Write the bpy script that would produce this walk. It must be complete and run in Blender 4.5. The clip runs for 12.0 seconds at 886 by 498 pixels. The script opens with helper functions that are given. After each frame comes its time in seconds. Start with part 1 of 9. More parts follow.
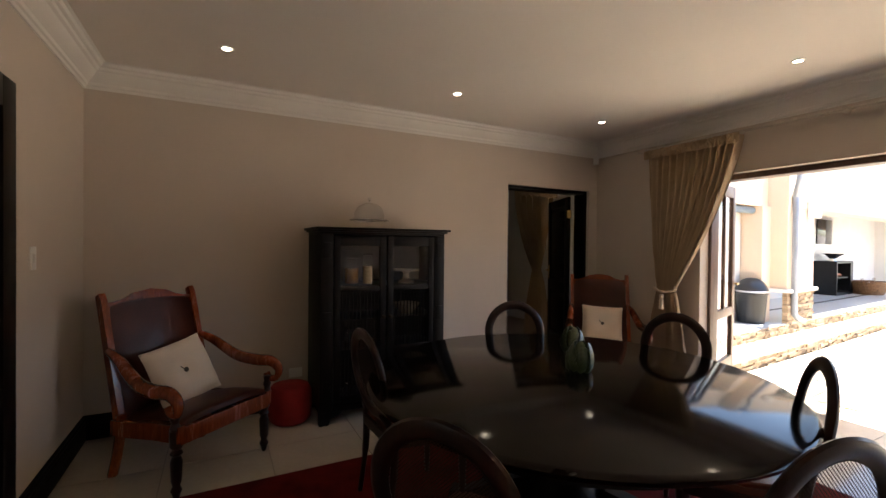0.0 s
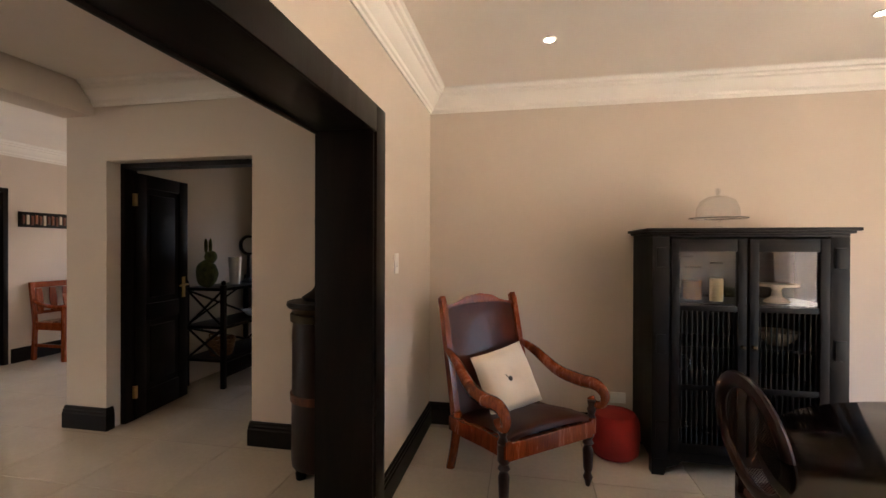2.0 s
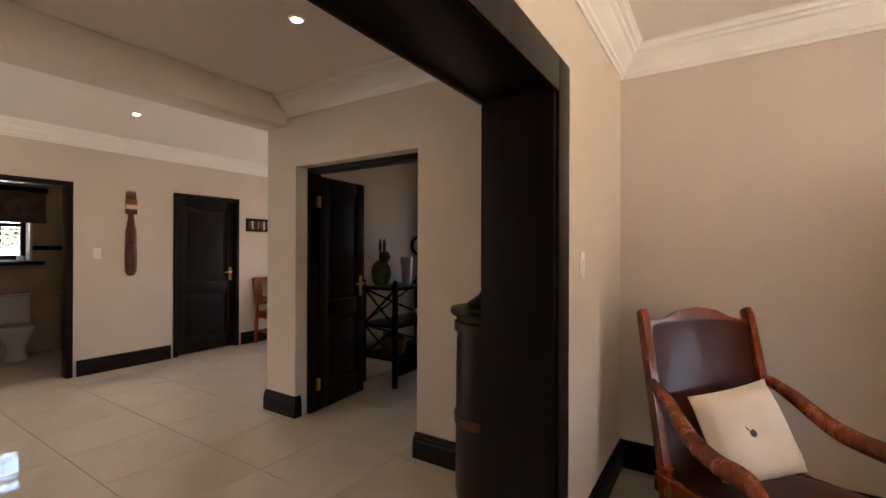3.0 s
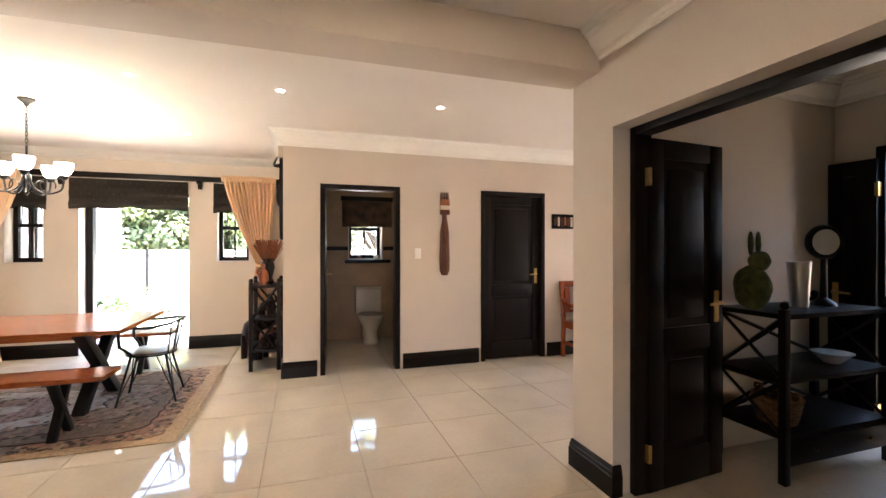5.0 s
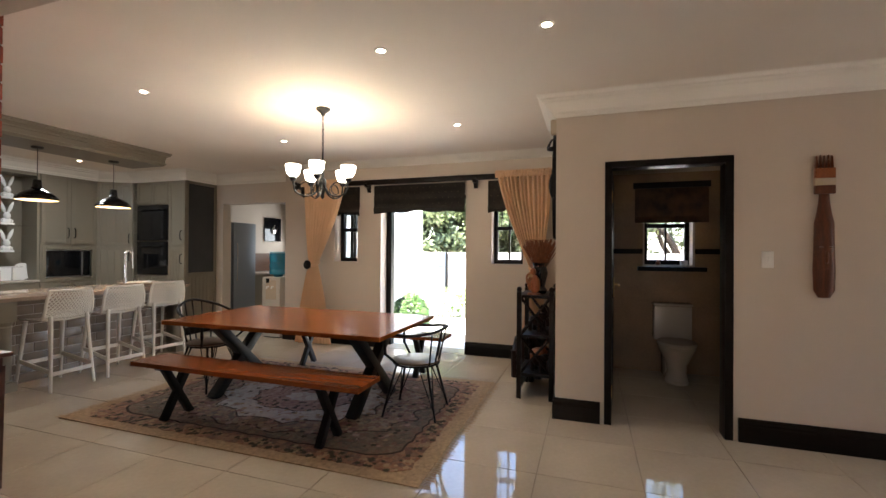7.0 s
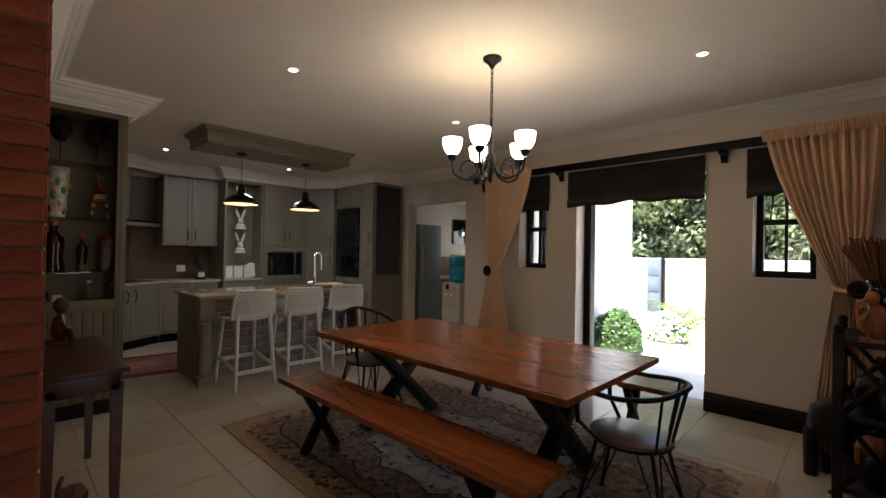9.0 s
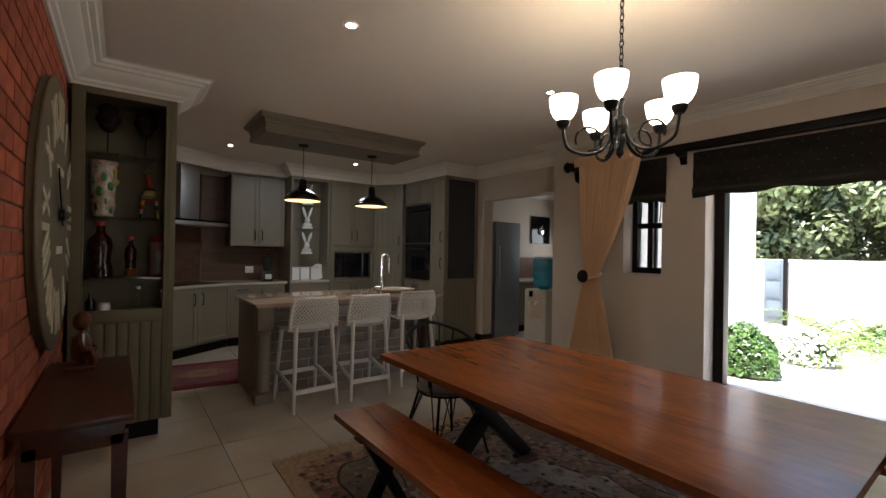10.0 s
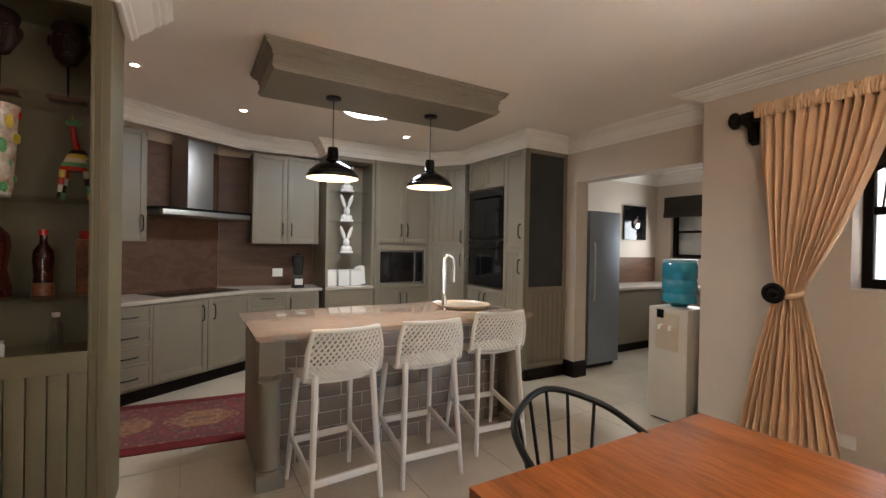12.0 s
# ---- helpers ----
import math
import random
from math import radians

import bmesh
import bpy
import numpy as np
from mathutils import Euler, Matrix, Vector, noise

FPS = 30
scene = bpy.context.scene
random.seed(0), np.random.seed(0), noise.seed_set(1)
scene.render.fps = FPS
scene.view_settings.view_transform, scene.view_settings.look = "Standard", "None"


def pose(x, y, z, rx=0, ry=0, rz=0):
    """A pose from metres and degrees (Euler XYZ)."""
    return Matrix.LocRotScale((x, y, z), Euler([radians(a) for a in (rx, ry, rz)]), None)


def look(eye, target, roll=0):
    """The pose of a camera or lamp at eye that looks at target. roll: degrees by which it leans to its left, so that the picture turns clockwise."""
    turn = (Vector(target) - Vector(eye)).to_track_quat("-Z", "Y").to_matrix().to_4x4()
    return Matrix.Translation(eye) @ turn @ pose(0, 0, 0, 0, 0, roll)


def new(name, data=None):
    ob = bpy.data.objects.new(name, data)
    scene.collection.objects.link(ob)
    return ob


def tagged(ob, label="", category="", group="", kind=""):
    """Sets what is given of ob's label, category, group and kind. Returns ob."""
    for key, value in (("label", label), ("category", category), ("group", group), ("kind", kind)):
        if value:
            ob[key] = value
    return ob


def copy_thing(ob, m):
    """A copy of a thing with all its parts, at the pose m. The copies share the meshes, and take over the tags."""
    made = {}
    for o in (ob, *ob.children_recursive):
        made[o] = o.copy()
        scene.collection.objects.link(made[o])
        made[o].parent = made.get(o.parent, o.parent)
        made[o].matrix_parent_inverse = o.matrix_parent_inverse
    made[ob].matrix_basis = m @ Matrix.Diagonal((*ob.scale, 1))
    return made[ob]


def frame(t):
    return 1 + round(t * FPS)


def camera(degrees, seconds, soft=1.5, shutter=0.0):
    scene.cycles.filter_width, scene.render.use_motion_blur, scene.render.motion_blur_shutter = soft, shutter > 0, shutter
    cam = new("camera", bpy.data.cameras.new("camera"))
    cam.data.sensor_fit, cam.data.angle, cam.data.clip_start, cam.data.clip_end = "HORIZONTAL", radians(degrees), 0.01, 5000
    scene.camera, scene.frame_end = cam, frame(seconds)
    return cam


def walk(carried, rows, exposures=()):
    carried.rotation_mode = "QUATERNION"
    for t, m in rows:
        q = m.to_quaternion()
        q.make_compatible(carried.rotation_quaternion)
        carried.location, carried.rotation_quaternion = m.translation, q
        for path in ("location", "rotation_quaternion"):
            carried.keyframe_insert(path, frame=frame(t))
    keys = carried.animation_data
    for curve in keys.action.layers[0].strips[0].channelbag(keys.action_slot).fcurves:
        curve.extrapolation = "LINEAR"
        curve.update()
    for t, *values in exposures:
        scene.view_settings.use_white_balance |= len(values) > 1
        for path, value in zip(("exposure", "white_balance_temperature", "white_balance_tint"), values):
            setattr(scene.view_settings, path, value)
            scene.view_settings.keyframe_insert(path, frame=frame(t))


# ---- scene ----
cam = camera(91.4, 12.0)
PATH = [
    (0, (0.663, 0.726, 1.413), (1.582, 2.502, 1.392), 0.6),
    (0.5, (0.668, 0.761, 1.439), (1.332, 2.648, 1.406), 0.7),
    (1, (0.679, 0.83, 1.418), (1.001, 2.803, 1.396), 0.5),
    (1.5, (0.615, 0.978, 1.417), (0.597, 2.978, 1.402), 0.4),
    (2, (0.562, 1.191, 1.418), (0.191, 3.156, 1.409), 0.2),
    (2.5, (0.454, 1.406, 1.391), (-0.263, 3.273, 1.39), 0.2),
    (3, (0.353, 1.627, 1.389), (-0.726, 3.311, 1.391), 0.2),
    (3.2, (0.276, 1.71, 1.383), (-0.927, 3.307, 1.386), 0.0),
    (4.8, (-0.462, 2.289, 1.383), (-2.319, 3.034, 1.389), 0.2),
    (5, (-0.582, 2.32, 1.388), (-2.485, 2.937, 1.386), -0.0),
    (5.5, (-0.871, 2.349, 1.393), (-2.847, 2.66, 1.392), 0.0),
    (6, (-1.159, 2.387, 1.369), (-3.159, 2.362, 1.373), 0.2),
    (6.5, (-1.462, 2.411, 1.368), (-3.43, 2.051, 1.377), 0.2),
    (7, (-1.789, 2.379, 1.373), (-3.685, 1.74, 1.384), 0.4),
    (7.2, (-1.897, 2.354, 1.373), (-3.756, 1.615, 1.384), 0.6),
    (8.8, (-2.821, 1.956, 1.383), (-4.294, 0.603, 1.406), 1.1),
    (9, (-2.905, 1.863, 1.371), (-4.333, 0.462, 1.391), 1.0),
    (9.5, (-3.135, 1.575, 1.386), (-4.44, 0.06, 1.402), 0.9),
    (10, (-3.314, 1.208, 1.4), (-4.507, -0.397, 1.409), 1.0),
    (10.5, (-3.487, 0.849, 1.39), (-4.595, -0.816, 1.402), 1.1),
    (11, (-3.668, 0.478, 1.408), (-4.728, -1.218, 1.415), 1.0),
    (11.5, (-3.82, 0.115, 1.422), (-4.849, -1.6, 1.42), 1.1),
    (12, (-3.941, -0.206, 1.425), (-4.954, -1.931, 1.412), 1.0),
]
EXPOSURES = [(0, 2.35), (1.0, 3.4), (2.0, 3.9), (3.0, 4.05), (5.0, 4.8), (6.0, 4.1), (7.0, 3.45), (9.0, 2.3), (10.5, 2.25), (11.1, 3.15), (12, 3.75)]
walk(cam, [(t, look(eye, target, roll)) for t, eye, target, roll in PATH], EXPOSURES)

# ---- daylight ----
world = bpy.data.worlds.new("sky")
scene.world = world
world.use_nodes = True
wn = world.node_tree
sky = wn.nodes.new("ShaderNodeTexSky")
sky.sky_type, sky.sun_disc = "NISHITA", False
sky.sun_elevation, sky.sun_rotation = radians(75), radians(103)
wn.links.new(sky.outputs[0], wn.nodes["Background"].inputs[0])
wn.nodes["Background"].inputs[1].default_value = 0.15
sun = new("sun", bpy.data.lights.new("sun", "SUN"))
sun.data.energy, sun.data.angle, sun.data.color = 5.0, radians(0.5), (1.0, 0.95, 0.88)
sun.matrix_world = look((0, 0, 20), (-0.25 * 20, 0.06 * 20, 20 - 0.966 * 20))
LAMP_W = 0.9          # watts of one ceiling downlight
WARM = (1.0, 0.84, 0.66)


# ---- building helpers ----
def thing(name, at, turn, label, category, group=""):
    ob = new(name)
    ob.empty_display_size = 0.1
    ob.matrix_basis = pose(at[0], at[1], at[2], 0, 0, turn)
    return tagged(ob, label, category, group)


def mesh_of(name, bm, mat, smooth=40):
    me = bpy.data.meshes.new(name)
    bmesh.ops.recalc_face_normals(bm, faces=bm.faces)
    bm.to_mesh(me)
    bm.free()
    me.materials.append(mat)
    if smooth:
        me.shade_smooth()
        me.set_sharp_from_angle(angle=radians(smooth))
    return me


def part(name, bm, mat, parent, label="", smooth=40):
    ob = new(name, mesh_of(name, bm, mat, smooth))
    ob.parent = parent
    return tagged(ob, label)


def solo(name, bm, mat, label, category, at=(0, 0, 0), turn=0, group="", smooth=40):
    ob = new(name, mesh_of(name, bm, mat, smooth))
    ob.matrix_basis = pose(at[0], at[1], at[2], 0, 0, turn)
    return tagged(ob, label, category, group)


def structure(name, bm, mat, label="", category="", smooth=30):
    ob = new(name, mesh_of(name, bm, mat, smooth))
    return tagged(ob, label, category, "", "structure")


def box(bm, x0, x1, y0, y1, z0, z1, bevel=0.0, m=None):
    vs = [bm.verts.new((x, y, z)) for x in (x0, x1) for y in (y0, y1) for z in (z0, z1)]
    fs = [bm.faces.new([vs[i] for i in q]) for q in
          ((0, 1, 3, 2), (4, 6, 7, 5), (0, 4, 5, 1), (2, 3, 7, 6), (0, 2, 6, 4), (1, 5, 7, 3))]
    if bevel:
        es = list({e for f in fs for e in f.edges})
        out = bmesh.ops.bevel(bm, geom=es, offset=bevel, segments=2, profile=0.6, affect="EDGES")
        vs = list({v for v in vs if v.is_valid} | set(out["verts"]))
    if m is not None:
        bmesh.ops.transform(bm, matrix=m, verts=vs)
    return bm


def boxes(*bs, bevel=0.0):
    bm = bmesh.new()
    for b in bs:
        box(bm, *b, bevel=bevel)
    return bm


def tube(bm, pts, r, seg=8, closed=False, caps=True):
    pts = [Vector(p) for p in pts]
    n = len(pts)
    rs = r if isinstance(r, (list, tuple)) else [r] * n
    rings, side = [], None
    for i, p in enumerate(pts):
        a = pts[(i - 1) % n] if closed or i else pts[0]
        b = pts[(i + 1) % n] if closed or i < n - 1 else pts[-1]
        d = (b - a).normalized()
        if side is None:
            side = d.cross(Vector((0, 0, 1)))
            if side.length < 0.05:
                side = d.cross(Vector((1, 0, 0)))
        side = (side - d * side.dot(d)).normalized()
        up = d.cross(side)
        rings.append([bm.verts.new(p + (side * math.cos(t) + up * math.sin(t)) * rs[i])
                      for t in (math.tau * k / seg for k in range(seg))])
    for i in range(n if closed else n - 1):
        A, B = rings[i], rings[(i + 1) % n]
        for k in range(seg):
            bm.faces.new((A[k], A[(k + 1) % seg], B[(k + 1) % seg], B[k]))
    if caps and not closed:
        bm.faces.new(rings[0][::-1])
        bm.faces.new(rings[-1])
    return bm


def lathe(bm, profile, seg=20, at=(0, 0, 0), m=None):
    rings, made = [], []
    for r, z in profile:
        if r < 1e-5:
            v = bm.verts.new((at[0], at[1], at[2] + z))
            rings.append([v])
            made.append(v)
        else:
            ring = [bm.verts.new((at[0] + r * math.cos(math.tau * k / seg), at[1] + r * math.sin(math.tau * k / seg), at[2] + z)) for k in range(seg)]
            rings.append(ring)
            made += ring
    for A, B in zip(rings, rings[1:]):
        if len(A) == 1 and len(B) == 1:
            continue
        for k in range(seg):
            j = (k + 1) % seg
            if len(A) == 1:
                bm.faces.new((A[0], B[j], B[k]))
            elif len(B) == 1:
                bm.faces.new((A[k], A[j], B[0]))
            else:
                bm.faces.new((A[k], A[j], B[j], B[k]))
    if m is not None:
        bmesh.ops.transform(bm, matrix=m, verts=made)
    return bm


def prism(bm, outline, lo, hi, axis="z", m=None):
    """A closed outline (list of 2D points) pushed along an axis."""
    def put(a, b, h):
        return {"z": (a, b, h), "y": (a, h, b), "x": (h, a, b)}[axis]
    A = [bm.verts.new(put(a, b, lo)) for a, b in outline]
    B = [bm.verts.new(put(a, b, hi)) for a, b in outline]
    n = len(outline)
    bm.faces.new(A[::-1])
    bm.faces.new(B)
    for k in range(n):
        bm.faces.new((A[k], A[(k + 1) % n], B[(k + 1) % n], B[k]))
    if m is not None:
        bmesh.ops.transform(bm, matrix=m, verts=A + B)
    return bm


def sweep(bm, path, profile, closed=False):
    """Carry a profile of (out, z) along a plan path; out points to the left of the way walked."""
    n = len(path)
    rows = []
    for i in range(n):
        p = Vector(path[i])
        a = (p - Vector(path[i - 1])).normalized() if closed or i else None
        b = (Vector(path[(i + 1) % n]) - p).normalized() if closed or i < n - 1 else None
        a, b = a or b, b or a
        na, nb = Vector((-a.y, a.x)), Vector((-b.y, b.x))
        q = (na + nb)
        q = q / max(q.dot(na), 0.2)
        rows.append([bm.verts.new((p.x + q.x * o, p.y + q.y * o, z)) for o, z in profile])
    for i in range(n if closed else n - 1):
        A, B = rows[i], rows[(i + 1) % n]
        for k in range(len(profile) - 1):
            bm.faces.new((A[k], A[k + 1], B[k + 1], B[k]))
    if not closed:
        bm.faces.new(rows[0])
        bm.faces.new(rows[-1][::-1])
    return bm


def blob(bm, at, rx, ry, rz, sub=2, rough=0.0, m=None, power=1.0):
    out = bmesh.ops.create_icosphere(bm, subdivisions=sub, radius=1.0)
    for v in out["verts"]:
        k = 1 + rough * noise.noise(v.co * 2.1 + Vector(at) * 3.7)
        c = v.co.normalized()
        v.co = Vector([math.copysign(abs(a) ** power, a) for a in c])
        v.co = Vector((v.co.x * rx * k, v.co.y * ry * k, v.co.z * rz * k))
    if m is not None:
        bmesh.ops.transform(bm, matrix=m, verts=out["verts"])
    bmesh.ops.translate(bm, verts=out["verts"], vec=at)
    return bm


def arc(cx, cy, r, a0, a1, n):
    return [(cx + r * math.cos(radians(a0 + (a1 - a0) * i / n)), cy + r * math.sin(radians(a0 + (a1 - a0) * i / n))) for i in range(n + 1)]


def spline(pts, n=6):
    """A smooth line through the points (Catmull-Rom)."""
    P = [Vector(p) for p in pts]
    P = [P[0] * 2 - P[1]] + P + [P[-1] * 2 - P[-2]]
    out = []
    for i in range(1, len(P) - 2):
        for k in range(n):
            t = k / n
            a, b, c, d = P[i - 1:i + 3]
            out.append(0.5 * ((2 * b) + (c - a) * t + (2 * a - 5 * b + 4 * c - d) * t * t + (3 * b - a - 3 * c + d) * t ** 3))
    out.append(P[-2])
    return out


# ---- materials ----
def ramp(nt, fac, stops):
    r = nt.nodes.new("ShaderNodeValToRGB")
    while len(r.color_ramp.elements) < len(stops):
        r.color_ramp.elements.new(0.5)
    for e, (p, c) in zip(r.color_ramp.elements, stops):
        e.position, e.color = p, (*c, 1)
    nt.links.new(fac, r.inputs[0])
    return r.outputs[0]


def material(name, colour, rough=0.6, metal=0.0, vary=0.12, scale=3.0, grain=60.0, bump=0.05, spec=0.5,
             stretch=(1, 1, 1), coat=0.0, random_tint=0.0, emit=0.0, sheen=0.0, colour2=None, rough_vary=0.08, island=False):
    """A surface with broad stains and fine grain."""
    mat = bpy.data.materials.new(name)
    mat.use_nodes = True
    nt = mat.node_tree
    b = nt.nodes["Principled BSDF"]
    geo = nt.nodes.new("ShaderNodeTexCoord")
    mp = nt.nodes.new("ShaderNodeMapping")
    mp.inputs["Scale"].default_value = stretch
    nt.links.new(geo.outputs["Object"], mp.inputs[0])
    big, fine = nt.nodes.new("ShaderNodeTexNoise"), nt.nodes.new("ShaderNodeTexNoise")
    big.inputs["Scale"].default_value, big.inputs["Detail"].default_value = scale, 5
    fine.inputs["Scale"].default_value, fine.inputs["Detail"].default_value = grain, 4
    nt.links.new(mp.outputs[0], big.inputs["Vector"])
    nt.links.new(mp.outputs[0], fine.inputs["Vector"])
    mix = nt.nodes.new("ShaderNodeMath")
    mix.operation = "MULTIPLY_ADD"
    mix.inputs[1].default_value = 0.35
    nt.links.new(fine.outputs[0], mix.inputs[0])
    half = nt.nodes.new("ShaderNodeMath")
    half.operation = "MULTIPLY"
    half.inputs[1].default_value = 0.65
    nt.links.new(big.outputs[0], half.inputs[0])
    nt.links.new(half.outputs[0], mix.inputs[2])
    c = Vector(colour)
    c2 = Vector(colour2) if colour2 else c * (1 - 2.2 * vary)
    c1 = c * (1 + 1.4 * vary) if not colour2 else c
    col = ramp(nt, mix.outputs[0], ((0.3, tuple(c2)), (0.7, tuple(min(1, k) for k in c1))))
    if random_tint:
        info = nt.nodes.new("ShaderNodeNewGeometry" if island else "ShaderNodeObjectInfo")
        hsv = nt.nodes.new("ShaderNodeHueSaturation")
        mr = nt.nodes.new("ShaderNodeMapRange")
        mr.inputs["To Min"].default_value, mr.inputs["To Max"].default_value = 1 - random_tint, 1 + random_tint
        nt.links.new(info.outputs["Random Per Island" if island else "Random"], mr.inputs["Value"])
        nt.links.new(mr.outputs[0], hsv.inputs["Value"])
        nt.links.new(col, hsv.inputs["Color"])
        col = hsv.outputs[0]
    nt.links.new(col, b.inputs["Base Color"])
    rr = nt.nodes.new("ShaderNodeMapRange")
    rr.inputs["To Min"].default_value, rr.inputs["To Max"].default_value = max(0.02, rough - rough_vary), min(1, rough + rough_vary)
    nt.links.new(mix.outputs[0], rr.inputs["Value"])
    nt.links.new(rr.outputs[0], b.inputs["Roughness"])
    b.inputs["Metallic"].default_value = metal
    b.inputs["Specular IOR Level"].default_value = spec
    b.inputs["Coat Weight"].default_value = coat
    b.inputs["Sheen Weight"].default_value = sheen
    if bump:
        bp = nt.nodes.new("ShaderNodeBump")
        bp.inputs["Strength"].default_value, bp.inputs["Distance"].default_value = min(1, bump * 6), 0.004
        nt.links.new(mix.outputs[0], bp.inputs["Height"])
        nt.links.new(bp.outputs[0], b.inputs["Normal"])
    if emit:
        b.inputs["Emission Color"].default_value = (*colour, 1)
        b.inputs["Emission Strength"].default_value = emit
    return mat


def wood(name, light, dark, rough=0.35, along="y", scale=1.0, coat=0.0, tint=0.0, bands=7.0, spec=0.5, spread=1.0, relief=0.25):
    """Timber with long grain along an axis."""
    mat = bpy.data.materials.new(name)
    mat.use_nodes = True
    nt = mat.node_tree
    b = nt.nodes["Principled BSDF"]
    tc, mp = nt.nodes.new("ShaderNodeTexCoord"), nt.nodes.new("ShaderNodeMapping")
    k = {"x": (0.12, 1, 1), "y": (1, 0.12, 1), "z": (1, 1, 0.12)}[along]
    mp.inputs["Scale"].default_value = [a * scale for a in k]
    nt.links.new(tc.outputs["Object"], mp.inputs[0])
    n1, n2 = nt.nodes.new("ShaderNodeTexNoise"), nt.nodes.new("ShaderNodeTexNoise")
    n1.inputs["Scale"].default_value, n1.inputs["Detail"].default_value, n1.inputs["Distortion"].default_value = bands, 6, 1.2
    n2.inputs["Scale"].default_value, n2.inputs["Detail"].default_value = 90, 3
    nt.links.new(mp.outputs[0], n1.inputs["Vector"])
    nt.links.new(mp.outputs[0], n2.inputs["Vector"])
    ad = nt.nodes.new("ShaderNodeMath")
    ad.operation = "MULTIPLY_ADD"
    ad.inputs[1].default_value = 0.35
    nt.links.new(n2.outputs[0], ad.inputs[0])
    h = nt.nodes.new("ShaderNodeMath")
    h.operation, h.inputs[1].default_value = "MULTIPLY", 0.7
    nt.links.new(n1.outputs[0], h.inputs[0])
    nt.links.new(h.outputs[0], ad.inputs[2])
    mid = tuple((a + c) / 2 for a, c in zip(light, dark))
    col = ramp(nt, ad.outputs[0], ((0.32, dark), (0.5, mid), (0.68, light)))
    if tint:
        info, hsv, mr = nt.nodes.new("ShaderNodeObjectInfo"), nt.nodes.new("ShaderNodeHueSaturation"), nt.nodes.new("ShaderNodeMapRange")
        mr.inputs["To Min"].default_value, mr.inputs["To Max"].default_value = 1 - tint, 1 + tint
        nt.links.new(info.outputs["Random"], mr.inputs["Value"])
        nt.links.new(mr.outputs[0], hsv.inputs["Value"])
        nt.links.new(col, hsv.inputs["Color"])
        col = hsv.outputs[0]
    nt.links.new(col, b.inputs["Base Color"])
    rr = nt.nodes.new("ShaderNodeMapRange")
    rr.inputs["To Min"].default_value, rr.inputs["To Max"].default_value = rough - 0.08 * spread, rough + 0.14 * spread
    nt.links.new(ad.outputs[0], rr.inputs["Value"])
    nt.links.new(rr.outputs[0], b.inputs["Roughness"])
    b.inputs["Coat Weight"].default_value = coat
    b.inputs["Specular IOR Level"].default_value = spec
    bp = nt.nodes.new("ShaderNodeBump")
    bp.inputs["Strength"].default_value, bp.inputs["Distance"].default_value = relief, 0.002
    nt.links.new(ad.outputs[0], bp.inputs["Height"])
    nt.links.new(bp.outputs[0], b.inputs["Normal"])
    return mat


def glass(name, colour=(1, 1, 1), rough=0.0, sheen=0.5, least=0.045):
    """Thin clear glass: mostly see-through, with a sharp sheen at grazing angles."""
    mat = bpy.data.materials.new(name)
    mat.use_nodes = True
    nt = mat.node_tree
    nt.nodes.remove(nt.nodes["Principled BSDF"])
    out = nt.nodes["Material Output"]
    tr, gl, mx, lw, pw, mr = (nt.nodes.new(k) for k in ("ShaderNodeBsdfTransparent", "ShaderNodeBsdfGlossy", "ShaderNodeMixShader", "ShaderNodeLayerWeight", "ShaderNodeMath", "ShaderNodeMapRange"))
    tr.inputs[0].default_value = (*colour, 1)
    gl.inputs["Roughness"].default_value = rough
    pw.operation, pw.inputs[1].default_value = "POWER", 3.5
    mr.inputs["To Min"].default_value, mr.inputs["To Max"].default_value = least, sheen
    lw.inputs[0].default_value = 0.5
    nt.links.new(lw.outputs["Facing"], pw.inputs[0])
    nt.links.new(pw.outputs[0], mr.inputs["Value"])
    nt.links.new(mr.outputs[0], mx.inputs[0])
    nt.links.new(tr.outputs[0], mx.inputs[1])
    nt.links.new(gl.outputs[0], mx.inputs[2])
    nt.links.new(mx.outputs[0], out.inputs[0])
    return mat


def glow(name, colour, strength):
    mat = bpy.data.materials.new(name)
    mat.use_nodes = True
    b = mat.node_tree.nodes["Principled BSDF"]
    b.inputs["Base Color"].default_value = (*colour, 1)
    b.inputs["Emission Color"].default_value = (*colour, 1)
    b.inputs["Emission Strength"].default_value = strength
    return mat


